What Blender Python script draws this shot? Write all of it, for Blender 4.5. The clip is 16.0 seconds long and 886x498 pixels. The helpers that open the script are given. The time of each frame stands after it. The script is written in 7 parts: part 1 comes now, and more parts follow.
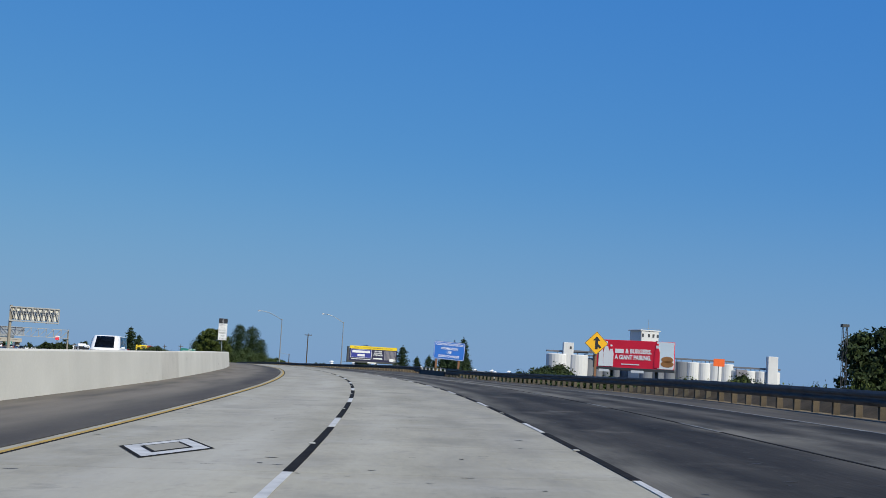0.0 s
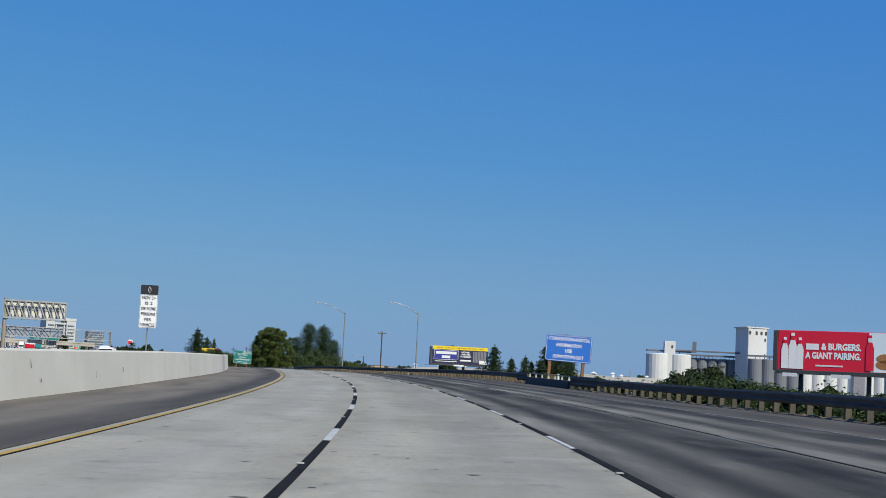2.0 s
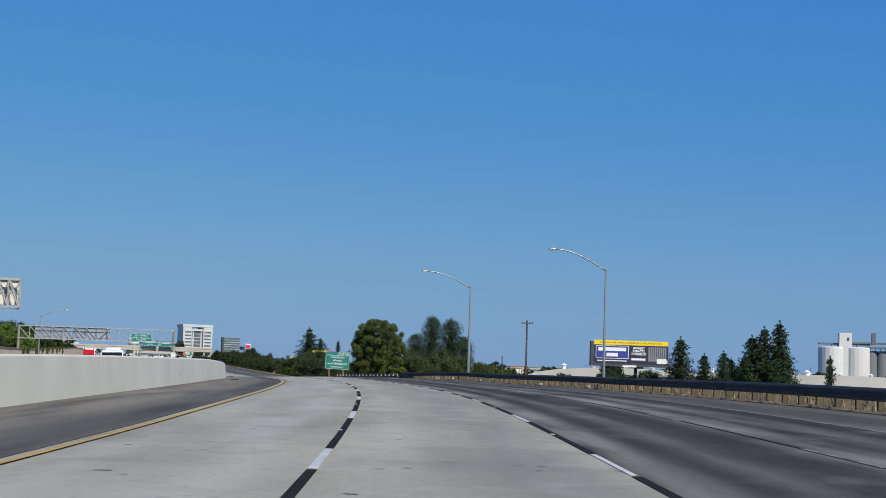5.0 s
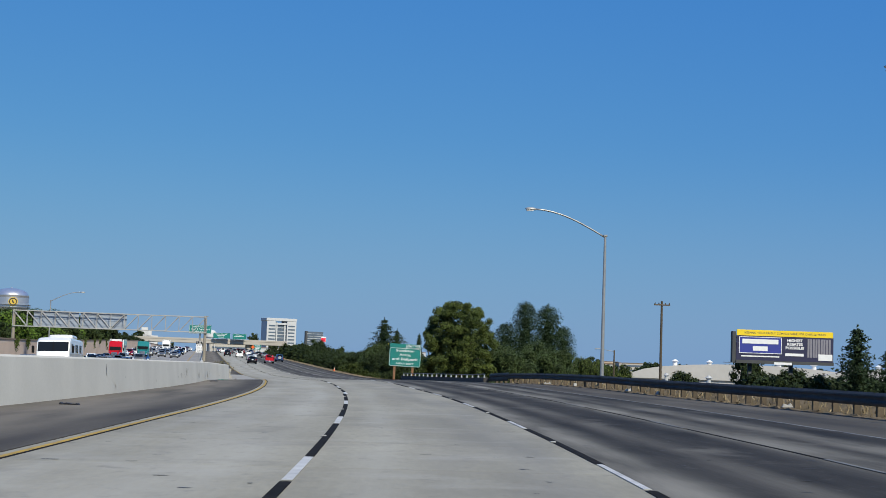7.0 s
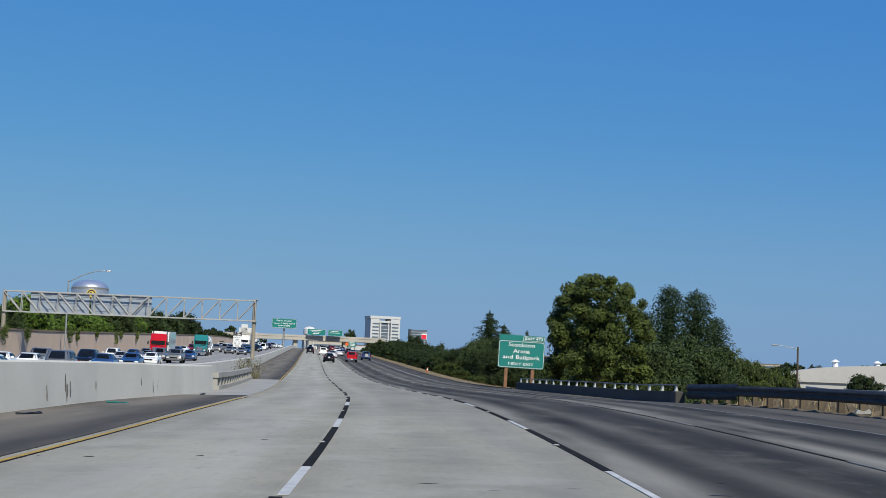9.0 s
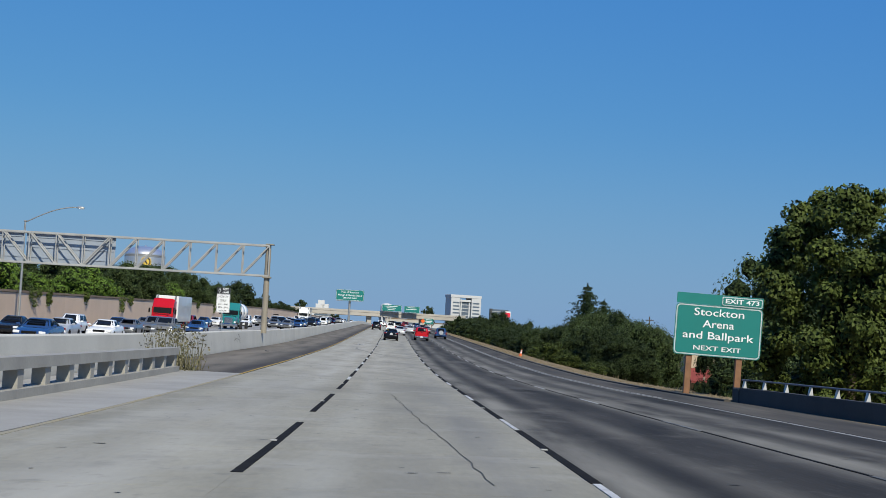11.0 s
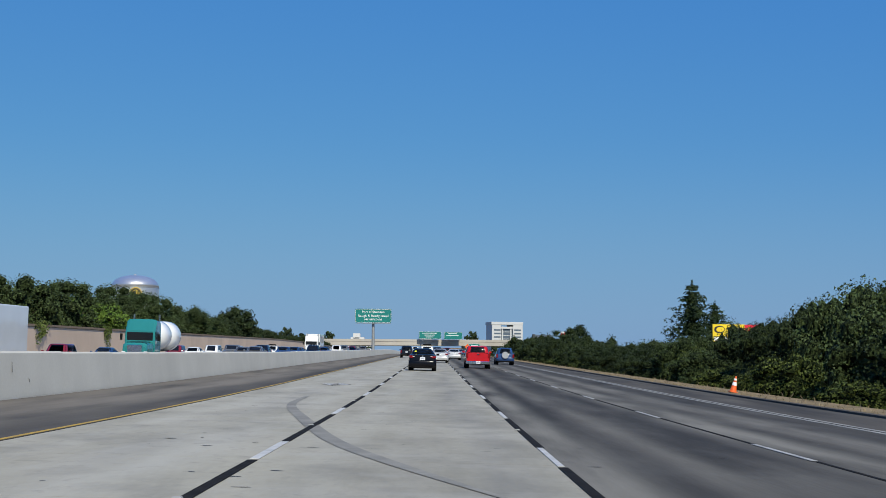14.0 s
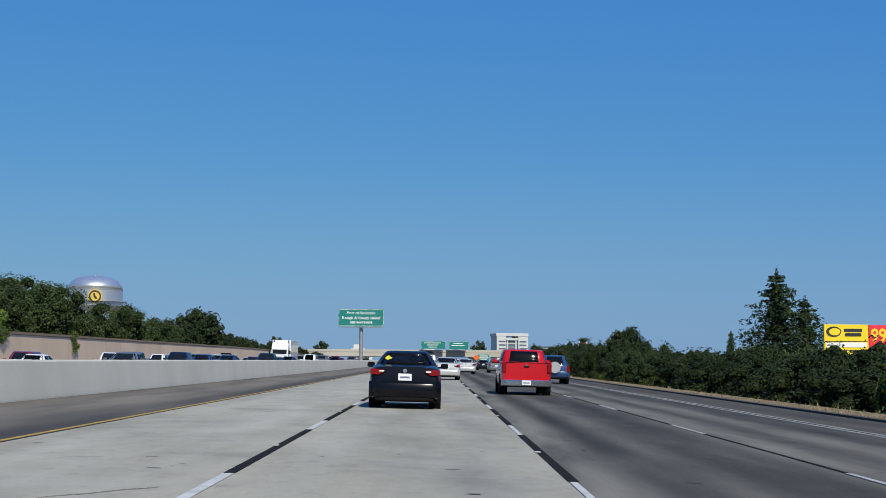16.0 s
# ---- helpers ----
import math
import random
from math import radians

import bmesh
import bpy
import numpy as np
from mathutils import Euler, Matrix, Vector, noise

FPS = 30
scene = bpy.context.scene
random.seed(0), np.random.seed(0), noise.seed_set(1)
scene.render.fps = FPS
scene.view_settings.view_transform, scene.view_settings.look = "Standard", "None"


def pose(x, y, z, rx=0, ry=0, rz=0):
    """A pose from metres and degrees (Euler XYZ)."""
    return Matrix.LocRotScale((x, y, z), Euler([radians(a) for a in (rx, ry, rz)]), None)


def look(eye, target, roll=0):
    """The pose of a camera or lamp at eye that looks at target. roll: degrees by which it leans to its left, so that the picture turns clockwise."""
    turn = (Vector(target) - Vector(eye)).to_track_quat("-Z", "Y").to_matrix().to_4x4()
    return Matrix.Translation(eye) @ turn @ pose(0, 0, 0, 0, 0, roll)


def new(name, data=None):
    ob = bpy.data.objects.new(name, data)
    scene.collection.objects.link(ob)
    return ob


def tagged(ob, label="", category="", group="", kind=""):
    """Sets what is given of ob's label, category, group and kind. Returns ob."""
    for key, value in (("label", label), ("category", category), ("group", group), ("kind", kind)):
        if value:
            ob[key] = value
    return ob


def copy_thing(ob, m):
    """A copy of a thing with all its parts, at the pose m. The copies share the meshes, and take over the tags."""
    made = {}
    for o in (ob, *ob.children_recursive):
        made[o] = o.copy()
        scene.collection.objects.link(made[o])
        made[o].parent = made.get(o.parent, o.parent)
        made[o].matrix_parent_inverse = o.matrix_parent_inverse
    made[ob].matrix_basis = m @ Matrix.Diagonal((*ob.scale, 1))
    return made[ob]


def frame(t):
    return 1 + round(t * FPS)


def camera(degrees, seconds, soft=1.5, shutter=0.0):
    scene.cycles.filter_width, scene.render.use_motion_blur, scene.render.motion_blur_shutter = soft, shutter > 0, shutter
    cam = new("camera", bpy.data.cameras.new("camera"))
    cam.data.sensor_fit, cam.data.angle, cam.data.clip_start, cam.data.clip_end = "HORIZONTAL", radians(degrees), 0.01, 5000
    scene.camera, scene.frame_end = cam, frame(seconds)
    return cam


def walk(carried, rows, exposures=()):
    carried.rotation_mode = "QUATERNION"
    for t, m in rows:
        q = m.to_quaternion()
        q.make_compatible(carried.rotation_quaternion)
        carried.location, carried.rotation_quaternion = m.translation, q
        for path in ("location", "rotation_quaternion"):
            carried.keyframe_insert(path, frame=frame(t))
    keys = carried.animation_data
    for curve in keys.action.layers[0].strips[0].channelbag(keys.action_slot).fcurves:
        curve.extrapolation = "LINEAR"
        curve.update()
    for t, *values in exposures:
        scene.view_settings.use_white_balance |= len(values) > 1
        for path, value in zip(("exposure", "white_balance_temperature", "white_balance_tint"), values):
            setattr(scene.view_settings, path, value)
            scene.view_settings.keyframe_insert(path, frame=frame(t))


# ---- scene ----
cam = camera(34.2, 16.0, soft=0.75)
PATH = [
    (0, (0.0, 0.0, 1.2), (1.529, 19.861, 2.985), 3.32),
    (0.5, (0.9, 13.88, 1.37), (2.111, 33.765, 3.171), 3.25),
    (1, (1.59, 27.81, 1.56), (2.508, 47.713, 3.354), 3.10),
    (1.5, (2.08, 41.79, 1.73), (2.698, 61.704, 3.512), 2.91),
    (2, (2.36, 55.8, 1.89), (2.674, 75.723, 3.631), 2.82),
    (2.5, (2.41, 69.82, 2.03), (2.405, 89.742, 3.763), 2.61),
    (3, (2.25, 83.82, 2.15), (1.923, 103.748, 3.851), 2.13),
    (3.5, (1.86, 97.8, 2.27), (1.247, 117.716, 4.006), 1.90),
    (4, (1.26, 111.73, 2.41), (0.302, 131.632, 4.127), 1.70),
    (4.5, (0.43, 125.58, 2.51), (-0.843, 145.474, 4.171), 1.64),
    (5, (-0.6, 139.33, 2.59), (-2.162, 159.2, 4.264), 1.73),
    (5.5, (-1.82, 152.96, 2.7), (-3.659, 172.798, 4.423), 1.86),
    (6, (-3.22, 166.47, 2.84), (-5.342, 186.28, 4.594), 1.97),
    (6.5, (-4.81, 179.89, 2.91), (-7.244, 199.68, 4.458), 1.96),
    (7, (-6.6, 193.22, 2.92), (-9.331, 212.974, 4.482), 1.93),
    (7.5, (-8.6, 206.48, 2.93), (-11.682, 226.183, 4.46), 1.83),
    (8, (-10.86, 219.68, 2.92), (-14.354, 239.312, 4.44), 1.69),
    (8.5, (-13.38, 232.84, 2.91), (-17.24, 252.404, 4.426), 1.88),
    (9, (-16.14, 245.99, 2.88), (-20.3, 265.498, 4.374), 2.22),
    (9.5, (-19.1, 259.17, 2.86), (-23.546, 278.611, 4.378), 2.59),
    (10, (-22.28, 272.39, 2.84), (-27.039, 291.757, 4.337), 2.95),
    (10.5, (-25.7, 285.67, 2.77), (-30.725, 304.983, 4.123), 3.19),
    (11, (-29.32, 299.07, 2.57), (-34.573, 318.338, 3.734), 3.23),
    (11.5, (-33.14, 312.61, 2.33), (-38.581, 331.819, 3.577), 3.01),
    (12, (-37.15, 326.26, 2.15), (-42.813, 345.398, 3.484), 2.29),
    (12.5, (-41.31, 339.97, 2.03), (-47.073, 359.067, 3.452), 1.64),
    (13, (-45.53, 353.7, 1.95), (-51.33, 372.786, 3.378), 1.10),
    (13.5, (-49.74, 367.45, 1.89), (-55.48, 386.548, 3.388), 0.38),
    (14, (-53.93, 381.21, 1.88), (-59.668, 400.307, 3.445), 0.33),
    (14.5, (-58.12, 395.0, 1.91), (-63.848, 414.091, 3.518), 0.39),
    (15, (-62.33, 408.8, 1.97), (-68.073, 427.886, 3.609), 0.41),
    (15.5, (-66.55, 422.62, 2.05), (-72.313, 441.699, 3.726), 0.43),
    (16, (-70.8, 436.46, 2.17), (-76.584, 455.523, 3.899), 0.33),
]
walk(cam, [(t, look(eye, target, roll)) for t, eye, target, roll in PATH])

# ---- light ----
SUN_EL, SUN_YAW = radians(41), radians(217)      # the sun stands high, behind and to the right of the drive
to_sun = Vector((-math.sin(SUN_YAW) * math.cos(SUN_EL), math.cos(SUN_YAW) * math.cos(SUN_EL), math.sin(SUN_EL)))
world = bpy.data.worlds.new("world")
scene.world = world
world.use_nodes = True
wn = world.node_tree.nodes
sky = wn.new("ShaderNodeTexSky")
sky.sky_type, sky.sun_disc, sky.sun_elevation = "NISHITA", False, SUN_EL
sky.sun_rotation = math.atan2(to_sun.x, to_sun.y)
sky.altitude, sky.air_density, sky.dust_density, sky.ozone_density = 300, 1.3, 0.3, 5.0
tint = wn.new("ShaderNodeMix")      # the clear, deep blue of a dry summer sky
tint.data_type, tint.blend_type = "RGBA", "MULTIPLY"
tint.inputs["Factor"].default_value, tint.inputs["B"].default_value = 1.0, (0.635, 0.79, 0.276, 1)
world.node_tree.links.new(sky.outputs["Color"], tint.inputs["A"])
haze = wn.new("ShaderNodeMix")      # thin even haze that levels the sky out towards the horizon
haze.data_type = "RGBA"
haze.inputs["Factor"].default_value, haze.inputs["B"].default_value = 0.42, (0.02, 3.25, 15.8, 1)
world.node_tree.links.new(tint.outputs["Result"], haze.inputs["A"])
low = wn.new("ShaderNodeMix")       # greyer air towards the horizon, the same all round
low.data_type, low.inputs["B"].default_value = "RGBA", (2.62, 4.5, 7.1, 1)
way, height, fade = wn.new("ShaderNodeTexCoord"), wn.new("ShaderNodeSeparateXYZ"), wn.new("ShaderNodeMapRange")
fade.interpolation_type = "SMOOTHSTEP"
for name, value in (("From Min", 0.0), ("From Max", 0.16), ("To Min", 0.55), ("To Max", 0.0)):
    fade.inputs[name].default_value = value
world.node_tree.links.new(way.outputs["Generated"], height.inputs["Vector"])
world.node_tree.links.new(height.outputs["Z"], fade.inputs["Value"])
world.node_tree.links.new(fade.outputs["Result"], low.inputs["Factor"])
world.node_tree.links.new(haze.outputs["Result"], low.inputs["A"])
world.node_tree.links.new(low.outputs["Result"], wn["Background"].inputs["Color"])
wn["Background"].inputs["Strength"].default_value = 0.075
sun = new("sun", bpy.data.lights.new("sun", "SUN"))
sun.data.energy, sun.data.angle, sun.data.color = 5.1, radians(0.53), (1.0, 0.935, 0.77)
sun.matrix_world = look(to_sun * 50, (0, 0, 0))
scene.view_settings.exposure = 0.03

# ---- materials ----
def mat(name, col, rough=0.7, var=0.12, scale=2.0, metal=0.0, bump=0.0, fine=40.0, col2=None, island=0.0, objvar=0.0, coord="Object", spec=0.5, coat=0.0, stretch=None):
    """A surface of one stuff: colour that varies at a broad and a fine scale, roughness that follows it, and a fine relief."""
    m = bpy.data.materials.new(name)
    m.use_nodes = True
    n, l = m.node_tree.nodes, m.node_tree.links
    b = n["Principled BSDF"]
    b.inputs["Roughness"].default_value, b.inputs["Metallic"].default_value = rough, metal
    b.inputs["Specular IOR Level"].default_value, b.inputs["Coat Weight"].default_value = spec, coat
    tc = n.new("ShaderNodeTexCoord")
    src = tc.outputs["UV" if coord == "UV" else "Object"]
    if coord == "World":
        src = n.new("ShaderNodeNewGeometry").outputs["Position"]
    if stretch:
        mp = n.new("ShaderNodeMapping")
        mp.inputs["Scale"].default_value = stretch
        l.new(src, mp.inputs["Vector"])
        src = mp.outputs["Vector"]
    big, small = n.new("ShaderNodeTexNoise"), n.new("ShaderNodeTexNoise")
    big.inputs["Scale"].default_value, big.inputs["Detail"].default_value = scale, 5
    small.inputs["Scale"].default_value, small.inputs["Detail"].default_value = fine, 3
    l.new(src, big.inputs["Vector"])
    l.new(src, small.inputs["Vector"])
    ramp = n.new("ShaderNodeMapRange")
    ramp.inputs["From Min"].default_value, ramp.inputs["From Max"].default_value = 0.3, 0.7
    l.new(big.outputs["Fac"], ramp.inputs["Value"])
    mix = n.new("ShaderNodeMix")
    mix.data_type = "RGBA"
    c2 = col2 or tuple(c * (1 - 2 * var) for c in col)
    mix.inputs["A"].default_value, mix.inputs["B"].default_value = (*col, 1), (*c2, 1)
    l.new(ramp.outputs["Result"], mix.inputs["Factor"])
    hsv = n.new("ShaderNodeHueSaturation")
    l.new(mix.outputs["Result"], hsv.inputs["Color"])
    add = n.new("ShaderNodeMapRange")
    add.inputs["To Min"].default_value, add.inputs["To Max"].default_value = 1 - var, 1 + var
    l.new(small.outputs["Fac"], add.inputs["Value"])
    val = add.outputs["Result"]
    for amount, node, socket in ((island, "ShaderNodeNewGeometry", "Random Per Island"), (objvar, "ShaderNodeObjectInfo", "Random")):
        if amount:
            g, r = n.new(node), n.new("ShaderNodeMapRange")
            r.inputs["To Min"].default_value, r.inputs["To Max"].default_value = 1 - amount, 1 + amount
            l.new(g.outputs[socket], r.inputs["Value"])
            k = n.new("ShaderNodeMath")
            k.operation = "MULTIPLY"
            l.new(val, k.inputs[0])
            l.new(r.outputs["Result"], k.inputs[1])
            val = k.outputs[0]
    l.new(val, hsv.inputs["Value"])
    l.new(hsv.outputs["Color"], b.inputs["Base Color"])
    if bump:
        bp = n.new("ShaderNodeBump")
        bp.inputs["Strength"].default_value, bp.inputs["Distance"].default_value = bump, 0.02
        l.new(small.outputs["Fac"], bp.inputs["Height"])
        l.new(bp.outputs["Normal"], b.inputs["Normal"])
    return m


CONCRETE = mat("lane concrete", (0.316, 0.300, 0.240), 0.85, 0.15, 0.5, bump=0.25, fine=11, coord="UV", objvar=0.06, stretch=(1.0, 0.22, 1.0), spec=0.25)
ASPHALT = mat("worn asphalt", (0.029, 0.027, 0.0245), 0.85, 0.28, 0.7, bump=0.35, fine=13, coord="UV", col2=(0.056, 0.052, 0.046), stretch=(1.0, 0.10, 1.0), spec=0.12)
ASPHALT_NEW = mat("grey asphalt", (0.046, 0.043, 0.038), 0.85, 0.26, 0.7, bump=0.35, fine=13, coord="UV", col2=(0.085, 0.08, 0.07), stretch=(1.0, 0.10, 1.0), spec=0.12)
SHOULDER = mat("shoulder asphalt", (0.118, 0.107, 0.090), 0.9, 0.14, 0.5, bump=0.3, fine=12, coord="UV", col2=(0.07, 0.065, 0.058), stretch=(1.0, 0.16, 1.0), spec=0.15)
WALLCON = mat("barrier concrete", (0.525, 0.515, 0.467), 0.85, 0.07, 0.4, bump=0.15, fine=14, coord="World", objvar=0.018)
DIRTCON = mat("stained concrete", (0.33, 0.32, 0.29), 0.85, 0.12, 0.6, bump=0.2, fine=12, coord="World")
WALLSTAIN = mat("weathered barrier concrete", (0.47, 0.455, 0.41), 0.85, 0.10, 0.6, bump=0.2, fine=12, coord="World")
GREYPATCH = mat("grey repainted concrete", (0.36, 0.375, 0.37), 0.85, 0.08, 0.8, bump=0.15, fine=12, coord="World")
BLACKLINE = mat("black contrast paint", (0.020, 0.0185, 0.017), 0.9, 0.25, 3, fine=20, coord="World", spec=0.08)
WHITELINE = mat("white road paint", (0.54, 0.54, 0.52), 0.6, 0.16, 2.5, fine=18, coord="World")
FADED = mat("faded road paint", (0.20, 0.20, 0.19), 0.7, 0.3, 1.5, fine=9, coord="World", col2=(0.085, 0.085, 0.08), spec=0.2)
DULLWHITE = mat("dull road paint", (0.40, 0.40, 0.385), 0.7, 0.2, 2, fine=12, coord="World", col2=(0.26, 0.26, 0.25), spec=0.2)
PALEWOOD = mat("bleached wood post", (0.085, 0.075, 0.056), 0.9, 0.2, 4, fine=30, bump=0.3, objvar=0.2)
YELLOWLINE = mat("yellow road paint", (0.46, 0.30, 0.06), 0.8, 0.22, 2, fine=15, coord="World", col2=(0.30, 0.21, 0.07), spec=0.15)
CRACK = mat("dirt-filled crack", (0.11, 0.105, 0.095), 0.9, 0.2, 2, coord="World", spec=0.1)
EDGEWORN = mat("scuffed edge line paint", (0.30, 0.30, 0.285), 0.8, 0.25, 1.2, fine=9, coord="World", col2=(0.17, 0.17, 0.16), spec=0.1)
JOINT = mat("tar joint", (0.03, 0.03, 0.03), 0.7, 0.2, 2, coord="World")
STAIN = mat("oil and rubber stain", (0.25, 0.24, 0.207), 0.8, 0.18, 1.0, coord="World", fine=9)
DRYGRASS = mat("dry grass and dirt", (0.25, 0.19, 0.115), 0.95, 0.3, 0.9, bump=0.8, fine=6, coord="World", col2=(0.125, 0.10, 0.058), spec=0.1)
DIRT = mat("dark dirt with dry litter", (0.105, 0.082, 0.055), 0.95, 0.3, 0.8, bump=0.8, fine=6, coord="World", col2=(0.05, 0.042, 0.028), spec=0.1)
FADEDYELLOW = mat("worn yellow road paint", (0.30, 0.255, 0.15), 0.85, 0.25, 1.2, fine=9, coord="World", col2=(0.27, 0.26, 0.22), spec=0.1)
STRAW = mat("straw", (0.27, 0.215, 0.125), 0.9, 0.15, 1.0, island=0.3)
GROUNDM = mat("town ground", (0.13, 0.12, 0.075), 0.95, 0.2, 0.02, fine=0.3, coord="World", col2=(0.19, 0.17, 0.13))
STEEL = mat("galvanised steel", (0.36, 0.37, 0.37), 0.45, 0.1, 2, metal=0.6, fine=15)
DULLSTEEL = mat("weathered guardrail steel", (0.105, 0.105, 0.112), 0.6, 0.16, 1.5, metal=0.25, fine=12, coord="World")
TRUSSM = mat("pale galvanised truss", (0.50, 0.51, 0.50), 0.55, 0.1, 1, metal=0.2, fine=8)
TANPOST = mat("tan painted post", (0.27, 0.24, 0.19), 0.6, 0.1, 1, fine=8)
WOOD = mat("weathered wood post", (0.10, 0.078, 0.052), 0.9, 0.2, 4, fine=30, bump=0.3, objvar=0.2)
SIGNWOOD = mat("brown sign post", (0.22, 0.11, 0.055), 0.8, 0.15, 3, fine=25)
BLUE = mat("blue sign sheeting", (0.015, 0.13, 0.52), 0.45, 0.04, 1.5)
GREEN = mat("green sign sheeting", (0.002, 0.165, 0.148), 0.45, 0.04, 1.5)
YELLOW = mat("yellow sign sheeting", (0.80, 0.42, 0.01), 0.45, 0.04, 2)
WHITE = mat("white sign sheeting", (0.74, 0.75, 0.76), 0.45, 0.04, 2)
BLACK = mat("black sign sheeting", (0.012, 0.014, 0.02), 0.5, 0.1, 2)
ALU = mat("bare aluminium back", (0.42, 0.43, 0.43), 0.5, 0.06, 2, metal=0.5)
SOUNDWALL = mat("tan sound wall", (0.57, 0.435, 0.33), 0.9, 0.06, 0.25, bump=0.2, fine=10, coord="World", objvar=0.05)
CAPM = mat("brown wall cap", (0.20, 0.145, 0.10), 0.9, 0.12, 1, coord="World")
BARK = mat("bark", (0.10, 0.075, 0.055), 0.95, 0.2, 3, bump=0.5, fine=14)
def leafmat(name, col, col2):
    return mat(name, col, 0.6, 0.1, 0.35, fine=2.0, island=0.30, objvar=0.12, col2=col2, spec=0.12)
LEAF_DARK = leafmat("dark leaves", (0.0302, 0.0454, 0.0176), (0.0168, 0.0277, 0.0118))
LEAF_MID = leafmat("green leaves", (0.062, 0.09, 0.030), (0.034, 0.054, 0.020))
LEAF_BRIGHT = leafmat("bright leaves", (0.11, 0.18, 0.025), (0.06, 0.11, 0.02))
LEAF_OLIVE = leafmat("olive leaves", (0.0882, 0.1159, 0.0252), (0.0378, 0.0571, 0.0151))
LEAF_DEEP = leafmat("deep green leaves", (0.034, 0.055, 0.024), (0.018, 0.033, 0.015))
# core of crowns: leaf green with near-black blotches painted as shade between leaves
CORE = mat("inner foliage with painted shade", (0.040, 0.058, 0.022), 0.9, 0.3, 5.0, fine=16, col2=(0.006, 0.010, 0.004), spec=0.05, bump=1.0)
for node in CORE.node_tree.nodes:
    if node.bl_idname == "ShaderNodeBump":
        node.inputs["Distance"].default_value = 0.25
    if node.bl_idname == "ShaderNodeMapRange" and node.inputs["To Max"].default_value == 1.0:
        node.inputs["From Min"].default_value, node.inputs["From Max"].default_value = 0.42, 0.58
RUBBER = mat("tyre rubber", (0.02, 0.02, 0.021), 0.85, 0.1, 8)
RIM = mat("alloy rim", (0.35, 0.36, 0.37), 0.35, 0.05, 8, metal=0.8)
CARGLASS = mat("tinted car glass", (0.010, 0.012, 0.014), 0.12, 0.05, 1, spec=0.35)
LAMPRED = mat("red lamp lens", (0.20, 0.004, 0.006), 0.25, 0.1, 12, coat=0.1, spec=0.3)
LAMPCLEAR = mat("clear lamp lens", (0.75, 0.76, 0.78), 0.12, 0.05, 12, coat=0.5)
CHROME = mat("chrome", (0.65, 0.66, 0.68), 0.18, 0.03, 4, metal=1.0)
PLATE = mat("number plate", (0.72, 0.73, 0.75), 0.4, 0.03, 4)
PLATEBAR = mat("plate marking", (0.12, 0.15, 0.28), 0.5, 0.05, 4)
UNDER = mat("black plastic", (0.009, 0.009, 0.010), 0.85, 0.1, 4, spec=0.1)
def paint(name, col, rough=0.22, coat=0.6):
    return mat(name, col, rough, 0.03, 0.7, fine=25, coat=coat, spec=0.4)
STICKER = mat("yellow sticker", (0.55, 0.50, 0.03), 0.5, 0.05, 4)
P_NAVY = mat("near-black navy paint", (0.003, 0.003, 0.0055), 0.22, 0.03, 0.7, fine=25, spec=0.3)
P_RED = paint("red paint", (0.42, 0.005, 0.009), 0.25, 0.3)
P_SILVER = mat("silver paint", (0.50, 0.51, 0.53), 0.3, 0.03, 0.7, metal=0.4, coat=0.5)
P_WHITE = paint("white paint", (0.72, 0.73, 0.73))
P_BLACK = paint("black paint", (0.006, 0.006, 0.007), 0.2, 0.3)
P_BLUE = paint("dark blue paint", (0.02, 0.05, 0.14))
P_GREY = mat("grey paint", (0.14, 0.145, 0.15), 0.3, 0.03, 0.7, metal=0.3, coat=0.5)
P_MAROON = paint("dark red paint", (0.16, 0.012, 0.015))
P_TEAL = paint("teal paint", (0.02, 0.17, 0.17))
SILVERTANK = mat("silver water tank paint", (0.66, 0.67, 0.69), 0.36, 0.07, 0.15, metal=0.8, coord="Object")
GOLD = mat("gold emblem paint", (0.60, 0.42, 0.06), 0.5, 0.05, 1)
# pale silos turned from the sun: their shade is in this dark blue-grey
SILOSHADE = mat("shaded silo blue-grey", (0.15, 0.165, 0.195), 0.7, 0.08, 0.05, fine=0.6, coord="World")
SILO = mat("white silo concrete", (0.58, 0.59, 0.60), 0.8, 0.06, 0.05, fine=0.6, coord="World")
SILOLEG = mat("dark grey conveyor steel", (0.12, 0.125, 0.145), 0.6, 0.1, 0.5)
SILODARK = mat("dark silo opening", (0.05, 0.055, 0.065), 0.7, 0.1, 1)
TANBLD = mat("tan stucco", (0.45, 0.36, 0.26), 0.9, 0.05, 0.15, fine=4, coord="World")
REDROOF = mat("dark red roofing", (0.20, 0.035, 0.03), 0.8, 0.1, 0.6, coord="World")
WAREROOF = mat("pale metal roofing", (0.44, 0.43, 0.415), 0.6, 0.08, 0.1, fine=1, coord="World")
TOWERM = mat("pale office facade", (0.47, 0.485, 0.50), 0.7, 0.04, 0.05, fine=0.5, coord="World")
TOWERGLASS = mat("office window glass", (0.10, 0.13, 0.17), 0.2, 0.06, 0.05, coord="World")
POSTERWHITE = mat("white poster print", (0.86, 0.86, 0.86), 0.6, 0.03, 0.6)
BB_RED = mat("red poster", (0.74, 0.012, 0.045), 0.6, 0.05, 0.3)
BB_BLUE = mat("royal blue poster", (0.022, 0.035, 0.26), 0.6, 0.05, 0.3)
BB_NAVY = mat("navy poster", (0.012, 0.014, 0.055), 0.6, 0.05, 0.3)
BB_YEL = mat("yellow poster", (0.80, 0.58, 0.01), 0.6, 0.05, 0.3)
